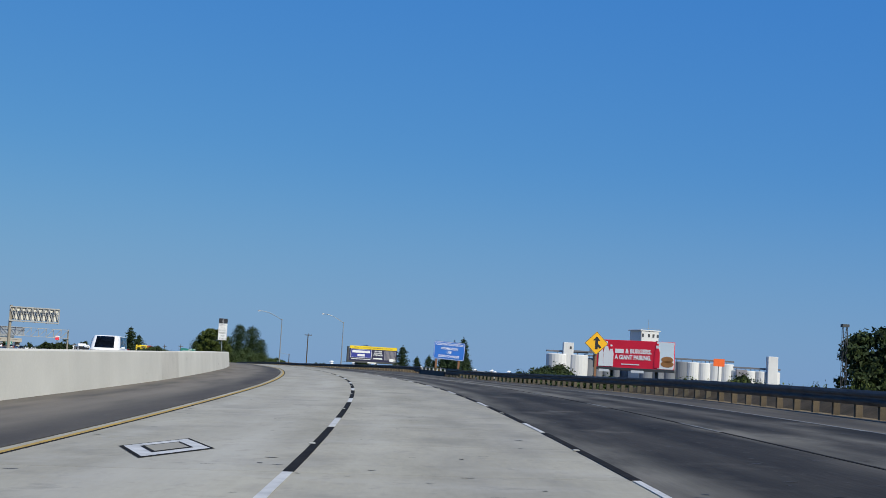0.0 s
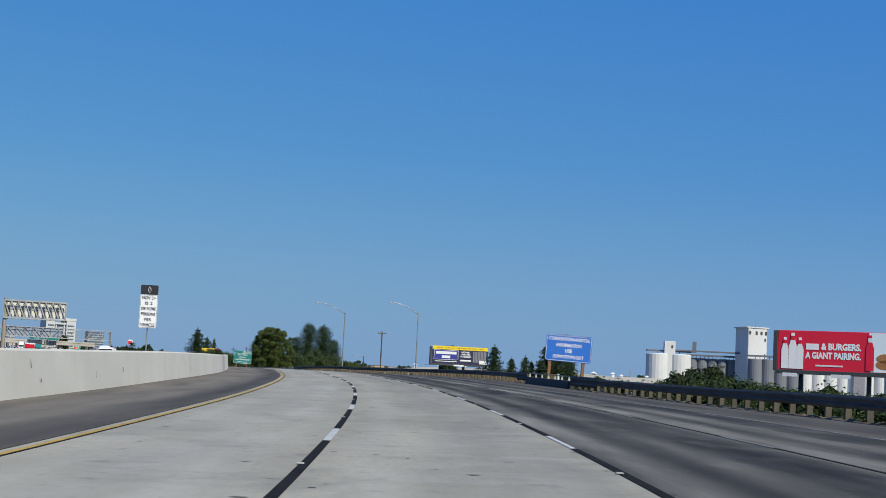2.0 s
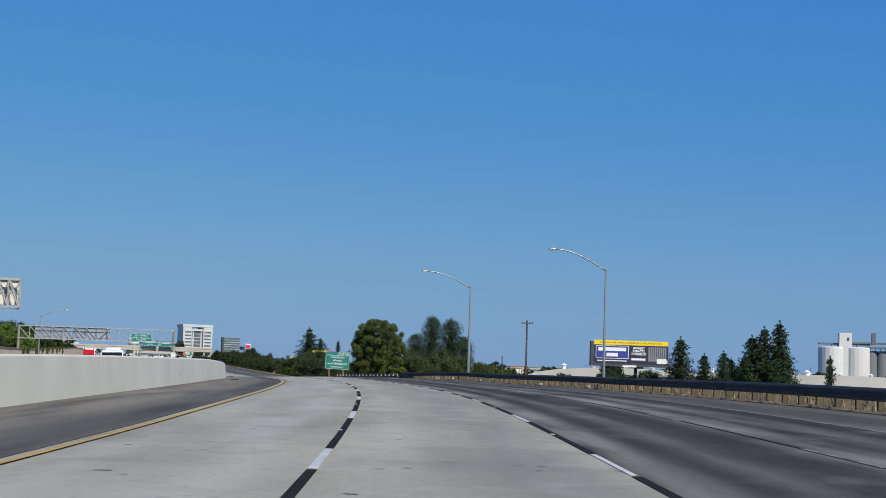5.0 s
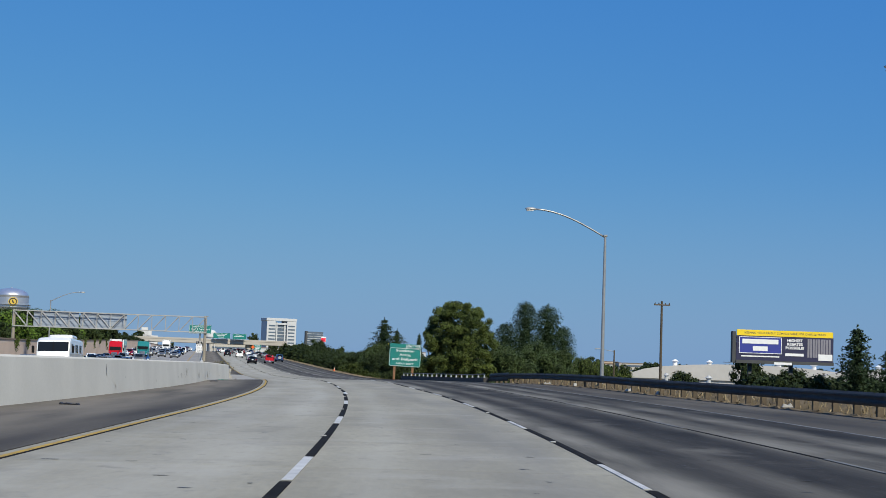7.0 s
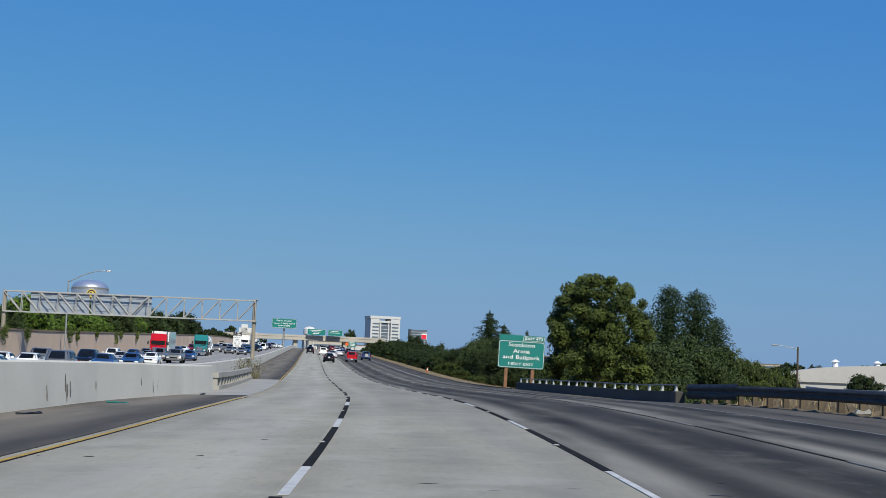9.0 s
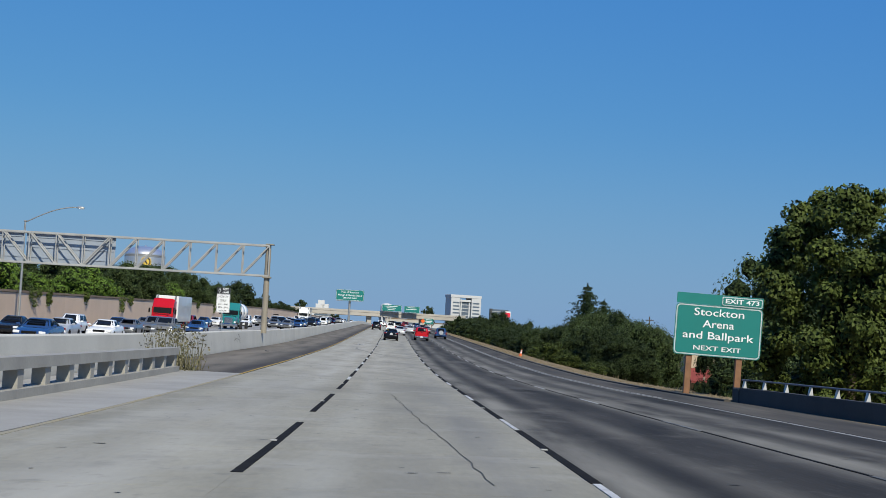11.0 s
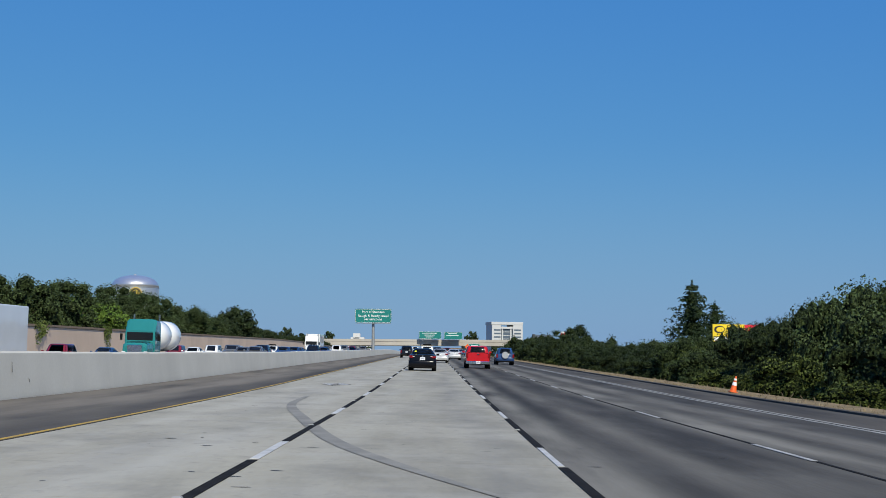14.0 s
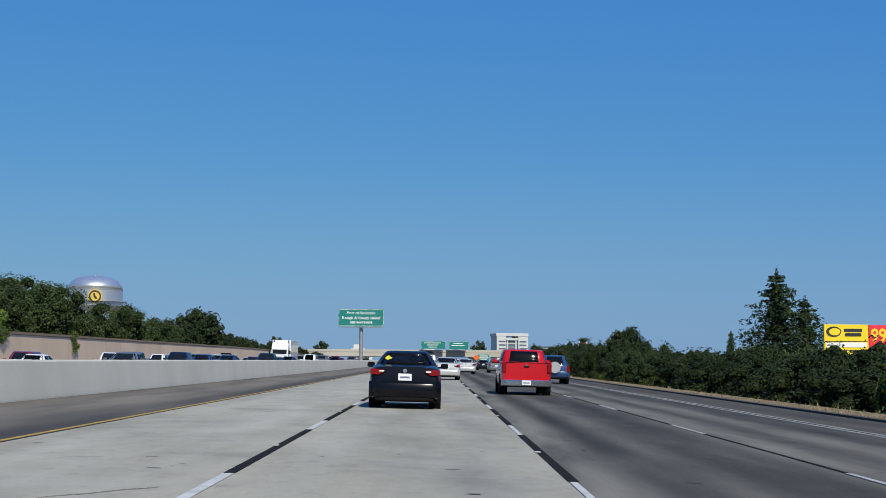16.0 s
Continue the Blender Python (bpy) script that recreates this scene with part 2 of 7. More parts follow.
BB_SKY = mat("pale blue poster", (0.74, 0.85, 0.90), 0.6, 0.05, 0.3)
BB_FRAME = mat("dark billboard frame", (0.05, 0.055, 0.06), 0.7, 0.1, 0.6)
BURGER = mat("brown poster print", (0.42, 0.19, 0.06), 0.6, 0.15, 1.2)
ORANGE = mat("orange plastic", (0.75, 0.12, 0.015), 0.5, 0.06, 4)
BRIDGECON = mat("overpass concrete", (0.40, 0.375, 0.335), 0.85, 0.08, 0.08, fine=1.5, coord="World")
PURPLEGREY = mat("grey air unit", (0.21, 0.205, 0.24), 0.6, 0.08, 0.6)

def worn(m, centres, amount, colour, width, start=None):
    """Wear that runs along the road: bands round the given offsets, broken up by the surface's own noise."""
    n, l = m.node_tree.nodes, m.node_tree.links
    uv, sep = n.new("ShaderNodeTexCoord"), n.new("ShaderNodeSeparateXYZ")
    l.new(uv.outputs["UV"], sep.inputs["Vector"])
    total = None
    for c in centres:
        sub, ab, mr = n.new("ShaderNodeMath"), n.new("ShaderNodeMath"), n.new("ShaderNodeMapRange")
        sub.operation, ab.operation, mr.interpolation_type = "SUBTRACT", "ABSOLUTE", "SMOOTHSTEP"
        sub.inputs[1].default_value = c
        mr.inputs["From Min"].default_value, mr.inputs["From Max"].default_value = 0.0, width
        mr.inputs["To Min"].default_value, mr.inputs["To Max"].default_value = amount, 0.0
        l.new(sep.outputs["X"], sub.inputs[0])
        l.new(sub.outputs[0], ab.inputs[0])
        l.new(ab.outputs[0], mr.inputs["Value"])
        if total is None:
            total = mr.outputs["Result"]
        else:
            ad = n.new("ShaderNodeMath")
            l.new(total, ad.inputs[0])
            l.new(mr.outputs["Result"], ad.inputs[1])
            total = ad.outputs[0]
    mp, nz, mul, mix = n.new("ShaderNodeMapping"), n.new("ShaderNodeTexNoise"), n.new("ShaderNodeMath"), n.new("ShaderNodeMix")
    mp.inputs["Scale"].default_value = (0.9, 0.10, 1)
    nz.inputs["Scale"].default_value, nz.inputs["Detail"].default_value = 1.0, 6
    l.new(uv.outputs["UV"], mp.inputs["Vector"])
    l.new(mp.outputs["Vector"], nz.inputs["Vector"])
    sh = n.new("ShaderNodeMapRange")
    sh.inputs["From Min"].default_value, sh.inputs["From Max"].default_value = 0.30, 0.66
    l.new(nz.outputs["Fac"], sh.inputs["Value"])
    mul.operation = "MULTIPLY"
    l.new(total, mul.inputs[0])
    l.new(sh.outputs["Result"], mul.inputs[1])
    if start is not None:                      # older paving begins at this station
        age, m2 = n.new("ShaderNodeMapRange"), n.new("ShaderNodeMath")
        age.inputs["From Min"].default_value, age.inputs["From Max"].default_value = start - 25, start + 15
        age.inputs["To Min"].default_value = 0.25
        l.new(sep.outputs["Y"], age.inputs["Value"])
        m2.operation = "MULTIPLY"
        l.new(mul.outputs[0], m2.inputs[0])
        l.new(age.outputs["Result"], m2.inputs[1])
        mul = m2
    mix.data_type = "RGBA"
    mix.inputs["B"].default_value = (*colour, 1)
    base = n["Principled BSDF"].inputs["Base Color"]
    l.new(base.links[0].from_socket, mix.inputs["A"])
    l.new(mul.outputs[0], mix.inputs["Factor"])
    l.new(mix.outputs["Result"], base)


worn(CONCRETE, (0.0, -3.6), 0.5, (0.185, 0.18, 0.16), 0.9)
worn(CONCRETE, (-1.0, 1.0, -2.7, -4.5), 0.45, (0.36, 0.355, 0.32), 0.6)
def mottle(m, colour, scale, lo, hi, amount):
    """Blotches of another colour, sparse and soft-edged."""
    n, l = m.node_tree.nodes, m.node_tree.links
    uv, mp, nz, sh, mix = n.new("ShaderNodeTexCoord"), n.new("ShaderNodeMapping"), n.new("ShaderNodeTexNoise"), n.new("ShaderNodeMapRange"), n.new("ShaderNodeMix")
    mp.inputs["Scale"].default_value = scale
    mp.inputs["Location"].default_value = (scale[0] * 31, 7, 0)
    nz.inputs["Scale"].default_value, nz.inputs["Detail"].default_value, nz.inputs["Roughness"].default_value = 1.0, 7, 0.6
    l.new(uv.outputs["UV"], mp.inputs["Vector"])
    l.new(mp.outputs["Vector"], nz.inputs["Vector"])
    for k, v in (("From Min", lo), ("From Max", hi), ("To Max", amount)):
        sh.inputs[k].default_value = v
    l.new(nz.outputs["Fac"], sh.inputs["Value"])
    mix.data_type = "RGBA"
    mix.inputs["B"].default_value = (*colour, 1)
    base = n["Principled BSDF"].inputs["Base Color"]
    l.new(base.links[0].from_socket, mix.inputs["A"])
    l.new(sh.outputs["Result"], mix.inputs["Factor"])
    l.new(mix.outputs["Result"], base)


def along(m, colour, stations, amounts, streak=(0.6, 0.11, 1)):
    """Paving of another age: a colour that comes and goes along the road, by station."""
    n, l = m.node_tree.nodes, m.node_tree.links
    uv, sep, ramp, mix = n.new("ShaderNodeTexCoord"), n.new("ShaderNodeSeparateXYZ"), n.new("ShaderNodeFloatCurve"), n.new("ShaderNodeMix")
    l.new(uv.outputs["UV"], sep.inputs["Vector"])
    sc = n.new("ShaderNodeMath")
    sc.operation = "DIVIDE"
    sc.inputs[1].default_value = 500.0
    l.new(sep.outputs["Y"], sc.inputs[0])
    curve = ramp.mapping.curves[0]
    for k, (st, am) in enumerate(zip(stations, amounts)):
        if k < 2:
            curve.points[k].location = (st / 500.0, am)
        else:
            curve.points.new(st / 500.0, am)
    ramp.mapping.update()
    l.new(sc.outputs[0], ramp.inputs["Value"])
    mix.data_type = "RGBA"
    mix.inputs["B"].default_value = (*colour, 1)
    base = n["Principled BSDF"].inputs["Base Color"]
    l.new(base.links[0].from_socket, mix.inputs["A"])
    mp, nz, sh, mul = n.new("ShaderNodeMapping"), n.new("ShaderNodeTexNoise"), n.new("ShaderNodeMapRange"), n.new("ShaderNodeMath")
    mp.inputs["Scale"].default_value = streak
    nz.inputs["Scale"].default_value, nz.inputs["Detail"].default_value, nz.inputs["Roughness"].default_value = 1.0, 6, 0.58
    l.new(uv.outputs["UV"], mp.inputs["Vector"])
    l.new(mp.outputs["Vector"], nz.inputs["Vector"])
    sh.inputs["From Min"].default_value, sh.inputs["From Max"].default_value = 0.36, 0.64
    l.new(nz.outputs["Fac"], sh.inputs["Value"])
    mul.operation = "MULTIPLY"
    l.new(ramp.outputs["Value"], mul.inputs[0])
    l.new(sh.outputs["Result"], mul.inputs[1])
    l.new(mul.outputs[0], mix.inputs["Factor"])
    l.new(mix.outputs["Result"], base)


worn(ASPHALT, (2.0, 5.5, 7.4), 0.95, (0.15, 0.143, 0.126), 1.1)
worn(ASPHALT, (3.9, 8.35), 0.75, (0.018, 0.0168, 0.0155), 0.9)
mottle(ASPHALT, (0.15, 0.143, 0.125), (0.55, 0.30, 1), 0.55, 0.70, 0.65)
mottle(ASPHALT, (0.014, 0.013, 0.012), (0.8, 0.16, 1), 0.50, 0.66, 0.8)
mottle(ASPHALT, (0.10, 0.10, 0.095), (5.0, 2.2, 1), 0.58, 0.72, 0.45)
worn(ASPHALT_NEW, (2.0, 5.5, 7.4), 0.9, (0.165, 0.158, 0.14), 1.0)
worn(ASPHALT_NEW, (3.9, 8.35), 0.6, (0.032, 0.030, 0.027), 0.9)
mottle(ASPHALT_NEW, (0.12, 0.12, 0.112), (0.55, 0.30, 1), 0.55, 0.72, 0.5)
mottle(ASPHALT_NEW, (0.028, 0.026, 0.024), (0.8, 0.16, 1), 0.52, 0.70, 0.6)
mottle(ASPHALT_NEW, (0.11, 0.11, 0.105), (5.0, 2.2, 1), 0.58, 0.72, 0.4)
along(ASPHALT, (0.145, 0.14, 0.125), (0, 45, 68, 112, 150, 200, 300, 500), (0.0, 0.0, 0.36, 0.42, 0.28, 0.14, 0.18, 0.25))
along(ASPHALT, (0.012, 0.0115, 0.011), (0, 40, 62, 500), (0.7, 0.7, 0.3, 0.25), (0.7, 0.09, 1))
along(ASPHALT_NEW, (0.17, 0.164, 0.148), (0, 500), (0.36, 0.36))
along(ASPHALT_NEW, (0.022, 0.021, 0.02), (0, 500), (0.45, 0.45), (0.8, 0.08, 1))
# wheel paths: polished pale bands beside the lane lines, dark oily ones between
for road_, pale in ((ASPHALT, 0.75), (ASPHALT_NEW, 0.6)):
    worn(road_, (2.15, 5.75), pale, (0.26, 0.25, 0.215), 0.75, 70)
    worn(road_, (3.45, 7.1), 0.5, (0.20, 0.19, 0.165), 0.6, 70)
    worn(road_, (4.65, 2.85, 8.05), 0.7, (0.020, 0.019, 0.018), 0.65, 70)
worn(CONCRETE, (-3.3,), 0.45, (0.42, 0.41, 0.365), 1.7)
# our concrete lane is a darker grey right of its middle
worn(CONCRETE, (0.95,), 0.75, (0.15, 0.146, 0.13), 1.1)
along(CONCRETE, (0.45, 0.43, 0.365), (0, 50, 110, 280, 300, 350, 366, 500), (0.34, 0.30, 0.04, 0.04, 0.0, 0.0, 0.34, 0.38), (0.8, 0.2, 1))
mottle(CONCRETE, (0.165, 0.16, 0.142), (0.7, 0.45, 1), 0.52, 0.70, 0.45)
mottle(CONCRETE, (0.36, 0.352, 0.318), (0.5, 0.6, 1), 0.53, 0.70, 0.4)
mottle(CONCRETE, (0.17, 0.165, 0.15), (4.0, 2.0, 1), 0.57, 0.72, 0.4)
mottle(CONCRETE, (0.12, 0.118, 0.108), (0.9, 0.9, 1), 0.64, 0.74, 0.5)
mottle(SHOULDER, (0.045, 0.043, 0.04), (0.9, 0.12, 1), 0.52, 0.72, 0.6)
worn(SHOULDER, (-8.3,), 0.9, (0.205, 0.182, 0.148), 2.3)
worn(SHOULDER, (10.4,), 1.0, (0.042, 0.040, 0.037), 1.8)
worn(SHOULDER, (-7.3,), 0.6, (0.19, 0.172, 0.142), 1.6)
worn(SHOULDER, (-5.9,), 0.85, (0.045, 0.042, 0.04), 0.9)

# ---- the road's line: station, heading, slope and bank in degrees, and the lane's shift ----
ROAD = [
    (0, -4.19, 0.70, 1.82, 0.53), (28, -2.42, 0.74, 1.60, 0.53), (56, -0.70, 0.59, 1.32, 0.52), (84, 1.14, 0.46, 0.63, 0.52),
    (112, 2.97, 0.52, 0.20, 0.52), (139, 4.71, 0.37, 0.23, 0.51), (167, 6.33, 0.61, 0.47, 0.51), (194, 8.08, 0.07, 0.43, 0.51),
    (221, 10.31, -0.05, 0.19, 0.50), (247, 12.27, -0.14, 0.72, 0.50), (274, 14.00, -0.13, 1.45, 0.30), (302, 15.45, -1.07, 1.73, 0.10),
    (330, 16.69, -0.59, 0.79, -0.12), (359, 17.12, -0.32, -0.40, -0.26), (388, 16.94, 0.06, -1.17, -0.31), (417, 16.97, 0.28, -1.09, -0.33),
    (446, 17.10, 0.54, -1.17, -0.33), (700, 17.10, 0.54, -1.17, -0.33), (820, 17.10, 0.0, -1.0, -0.33)]
R_IN = np.array(ROAD, float)
S0, S1 = -200, 2600
ST = np.arange(S0, S1 + 1, 1.0)
HEAD = np.radians(np.interp(ST, R_IN[:, 0], R_IN[:, 1]) + np.where(ST < 0, ST * 0.064, 0))
SLOPE, BANK = (np.tan(np.radians(np.interp(ST, R_IN[:, 0], R_IN[:, k]))) for k in (2, 3))
SHIFT = np.interp(ST, R_IN[:, 0], R_IN[:, 4]) + np.interp(ST, (0, 28, 60, 85, 120, 145, 200, 260, 300, 334, 380, 405, 449, 500), (0, -0.02, 0.03, 0.05, 0.12, 0.12, 0.0, 0.03, 0.0, -0.03, 0.0, -0.04, -0.05, -0.05))
def run(v):
    total = np.concatenate(([0], np.cumsum((v[1:] + v[:-1]) / 2)))
    return total - total[-S0]
DIP_S, DIP_Z = (0, 100, 125, 190, 225, 240, 262, 300, 318, 350), (0, 0, -0.08, -0.05, -0.02, -0.08, -0.2, -0.26, -0.26, 0)
RX, RY, RZ = run(-np.sin(HEAD)), run(np.cos(HEAD)), run(SLOPE)
RZ = RZ + np.interp(ST, (90, 122, 160, 190, 217, 232, 260, 285, 315, 330, 458), (0, -0.02, -0.06, -0.09, -0.09, -0.11, -0.12, -0.10, -0.04, -0.02, -0.04))     # a slight sag


def at(s, u, h=0.0):
    """The place at station s, u metres to the right of our lane's middle, h above the road."""
    look_up = lambda a: float(np.interp(s, ST, a))
    hd, v = look_up(HEAD), u + look_up(SHIFT)
    b, out = look_up(BANK), min(0.0, u + 10.0)        # beyond the median the other roadway falls away to its own side
    dip = float(np.interp(s, DIP_S, DIP_Z)) * min(1.0, max(0.0, (u - 5.3) / 8.0))     # the outer lanes fall off before the bridge
    return Vector((look_up(RX) + v * math.cos(hd), look_up(RY) + v * math.sin(hd), look_up(RZ) + (v - out) * b + out * max(b, 0.015) + dip + h))


def yaw_at(s):
    return math.degrees(float(np.interp(s, ST, HEAD)))


def frame_at(s, u, h=0.0, turn=0.0, level=True):
    """A pose on the road: its y axis goes along the road, turned by so many degrees."""
    m = Matrix.Translation(at(s, u, h)) @ pose(0, 0, 0, 0, 0, yaw_at(s))
    if not level:
        m = m @ pose(0, 0, 0, math.degrees(math.atan(float(np.interp(s, ST, SLOPE)))), -math.degrees(math.atan(float(np.interp(s, ST, BANK)))), 0)
    return m @ pose(0, 0, 0, 0, 0, turn)


# ---- mesh helpers ----
def mesh_of(name, bm, *mats, smooth=False):
    me = bpy.data.meshes.new(name)
    bm.to_mesh(me)
    bm.free()
    for m in mats:
        me.materials.append(m)
    if smooth:
        me.polygons.foreach_set("use_smooth", [True] * len(me.polygons))
    return me


def part(name, bm, material, parent, label="", smooth=False):
    """One mesh under a thing or under a part."""
    ob = new(name, bm if isinstance(bm, bpy.types.Mesh) else mesh_of(name, bm, *(material if isinstance(material, (list, tuple)) else [material]), smooth=smooth))
    ob.parent = parent
    if label:
        tagged(ob, label)
    return ob


def thing(name, label, category, m=None, group="", kind=""):
    ob = new(name)
    ob.empty_display_size = 0.2
    if m is not None:
        ob.matrix_basis = m
    return tagged(ob, label, category, group, kind)


def box(bm, x, y, z, sx, sy, sz, bevel=0.0, m=None, mi=0):
    """A box with its middle at x, y, z."""
    r = bmesh.ops.create_cube(bm, size=1, matrix=(m or Matrix()) @ Matrix.LocRotScale((x, y, z), None, (sx, sy, sz)))
    fs = list({f for v in r["verts"] for f in v.link_faces})
    if bevel:
        r2 = bmesh.ops.bevel(bm, geom=list({e for f in fs for e in f.edges}), offset=bevel, segments=1, affect="EDGES")
        fs = list(set(r2["faces"]) | {f for f in fs if f.is_valid})
    for f in fs:
        if f.is_valid:
            f.material_index = mi
    return bm


def bm_box(*a, **k):
    return box(bmesh.new(), *a, **k)


def tube(bm, p, q, r0, r1=None, seg=8, cap=True):
    p, q = Vector(p), Vector(q)
    r1 = r0 if r1 is None else r1
    d = q - p
    m = Matrix.Translation((p + q) / 2) @ d.to_track_quat("Z", "Y").to_matrix().to_4x4()
    bmesh.ops.create_cone(bm, cap_ends=cap, segments=seg, radius1=r0, radius2=r1, depth=d.length, matrix=m)
    return bm


def bm_tube(*a, **k):
    return tube(bmesh.new(), *a, **k)


def lathe(profile, seg=24):
    """A round body from (radius, height) steps."""
    bm = bmesh.new()
    rings = [[bm.verts.new((r * math.cos(2 * math.pi * k / seg), r * math.sin(2 * math.pi * k / seg), z)) for k in range(seg)] for r, z in profile]
    for a, b in zip(rings, rings[1:]):
        for k in range(seg):
            bm.faces.new((a[k], a[(k + 1) % seg], b[(k + 1) % seg], b[k]))
    bm.faces.new(list(reversed(rings[0])))
    bm.faces.new(rings[-1])
    return bm


def extrude(poly, depth, axis="x", bevel=0.0, mid=True):
    """A plate: an outline given in the two other axes, extruded along the axis."""
    bm = bmesh.new()
    lo, hi = (-depth / 2, depth / 2) if mid else (0, depth)
    put = {"x": lambda a, b, d: (d, a, b), "y": lambda a, b, d: (a, d, b), "z": lambda a, b, d: (a, b, d)}[axis]
    A, B = [bm.verts.new(put(a, b, lo)) for a, b in poly], [bm.verts.new(put(a, b, hi)) for a, b in poly]
    n = len(poly)
    bm.faces.new(A)
    bm.faces.new(list(reversed(B)))
    for k in range(n):
        bm.faces.new((A[k], B[k], B[(k + 1) % n], A[(k + 1) % n]))
    bmesh.ops.recalc_face_normals(bm, faces=bm.faces)
    if bevel:
        bmesh.ops.bevel(bm, geom=bm.edges[:], offset=bevel, segments=1, affect="EDGES")
    return bm


def strip(name, u0, u1, s0, s1, h, material, thick=0.0, step=4.0, h1=None, kind="structure", parts=4, parent=None):
    """A sheet that follows the road between two offsets; u0, u1 and the heights may be functions of the station."""
    fn = lambda v: v if callable(v) else (lambda s: v)
    u0, u1, ha, hb = fn(u0), fn(u1), fn(h), fn(h if h1 is None else h1)
    n = max(1, int(round((s1 - s0) / step)))
    me, verts, faces, uvs = bpy.data.meshes.new(name), [], [], []
    for i in range(n + 1):
        s = s0 + (s1 - s0) * i / n
        for k in range(parts + 1):
            f = k / parts
            verts.append(at(s, u0(s) + (u1(s) - u0(s)) * f, ha(s) + (hb(s) - ha(s)) * f))
            uvs.append((u0(s) + (u1(s) - u0(s)) * f, s))
    w = parts + 1
    for i in range(n):
        for k in range(parts):
            faces.append((i * w + k, i * w + k + 1, (i + 1) * w + k + 1, (i + 1) * w + k))
    if thick:
        off = len(verts)
        verts += [v - Vector((0, 0, thick)) for v in verts]
        uvs += uvs[:off]
        faces += [(f[0] + off, f[3] + off, f[2] + off, f[1] + off) for f in faces]
        for i in range(n):
            faces.append((i * w, (i + 1) * w, (i + 1) * w + off, i * w + off))
            faces.append((i * w + parts, i * w + parts + off, (i + 1) * w + parts + off, (i + 1) * w + parts))
        for i in (0, n):
            for k in range(parts):
                q = (i * w + k, i * w + k + off, i * w + k + 1 + off, i * w + k + 1)
                faces.append(q if i == 0 else tuple(reversed(q)))
    me.from_pydata(verts, [], faces)
    layer = me.uv_layers.new(name="road")
    for lp in me.loops:
        layer.data[lp.index].uv = uvs[lp.vertex_index]
    me.materials.append(material)
    ob = new(name, me)
    if parent:
        ob.parent = parent
    elif kind:
        ob["kind"] = kind
    return ob


def letters(text, size, material, parent, x, y, z, name="lettering", bold=0.0, width=None):
    """Words in the built-in font, flat on a face that looks towards -y, centred at x, z."""
    cu = bpy.data.curves.new("words", "FONT")
    cu.body, cu.size, cu.align_x, cu.align_y, cu.extrude, cu.offset = text, size, "CENTER", "CENTER", 0.004, bold
    cu.resolution_u = 3
    ob = bpy.data.objects.new("words", cu)
    scene.collection.objects.link(ob)
    me = bpy.data.meshes.new_from_object(ob.evaluated_get(bpy.context.evaluated_depsgraph_get()))
    bpy.data.objects.remove(ob)
    bpy.data.curves.remove(cu)
    xs = [v.co.x for v in me.vertices]
    k = width / (max(xs) - min(xs)) if width else 1.0
    me.transform(Matrix.Translation((x, y, z)) @ pose(0, 0, 0, 90) @ Matrix.Diagonal((k, 1, 1, 1)))
    me.materials.clear()
    me.materials.append(material)
    return part(name, me, material, parent)

# ---- the large structure ----
bm = bmesh.new()
bmesh.ops.create_grid(bm, x_segments=8, y_segments=8, size=4800, matrix=Matrix.Translation((0, 600, -5.5)))
tagged(new("ground", mesh_of("ground", bm, GROUNDM)), kind="structure")

down = lambda u: (lambda s: -5.6 - at(s, u).z)
road = strip("road", 1.8, 8.9, S0, 352, 0.0, ASPHALT, thick=0.3, step=4, parts=6)
strip("road_beyond", 1.8, 8.9, 352, 1400, 0.0, ASPHALT_NEW, thick=0.3, step=4, parts=6)
strip("road_bed", -36.5, 11.4, S0, 1400, -0.05, JOINT, step=8)
strip("shoulder_inner", -9.6, -5.45, S0, 303, 0.0, SHOULDER, thick=0.2, step=4)
strip("shoulder_bridge", -9.6, -5.45, 303, 352.5, 0.0, DIRTCON, thick=0.2, step=4)
strip("shoulder_inner_beyond", -9.6, -5.45, 352.5, 1400, 0.0, SHOULDER, thick=0.2, step=4)
strip("shoulder_outer", 8.9, 11.6, S0, 1400, 0.0, SHOULDER, thick=0.2, step=4)
OPPOSING = mat("opposing lanes concrete", (0.29, 0.28, 0.26), 0.85, 0.12, 0.4, bump=0.2, fine=8, coord="UV", stretch=(1.0, 0.1, 1.0))
strip("road_opposing", -35.5, -10.4, S0, 1400, 0.0, OPPOSING, thick=0.2, step=6)
berm = lambda s: float(np.interp(s, [20, 36, 72, 90, 158, 168, 300, 312], [-0.12, 0.34, 0.34, -0.12, -0.12, 0.30, 0.32, -0.2]))
railu = lambda s: float(np.interp(s, [-60, 30, 60, 150, 300], [11.9, 12.1, 12.6, 13.5, 13.7]))
strip("verge_gap", 11.6, lambda s: railu(s) - 0.12, 20, 84, -0.006, DRYGRASS, step=4, h1=-0.02)
for s_a, s_b in ((S0, 20), (84, 311)):
    strip("shoulder_edge", 11.6, lambda s: railu(s) - 0.12, s_a, s_b, -0.006, SHOULDER, step=4, h1=-0.02)
for s_a, s_b, m in ((S0, 84, DIRT), (84, 311, DRYGRASS)):
    strip("verge_rail", lambda s: railu(s) - 0.12, lambda s: railu(s) + 0.15, s_a, s_b, -0.02, m, step=4, h1=-0.03)
strip("verge_right", 11.6, lambda s: railu(s) + 0.15, 311, 1400, -0.02, DRYGRASS, step=4, h1=-0.03)
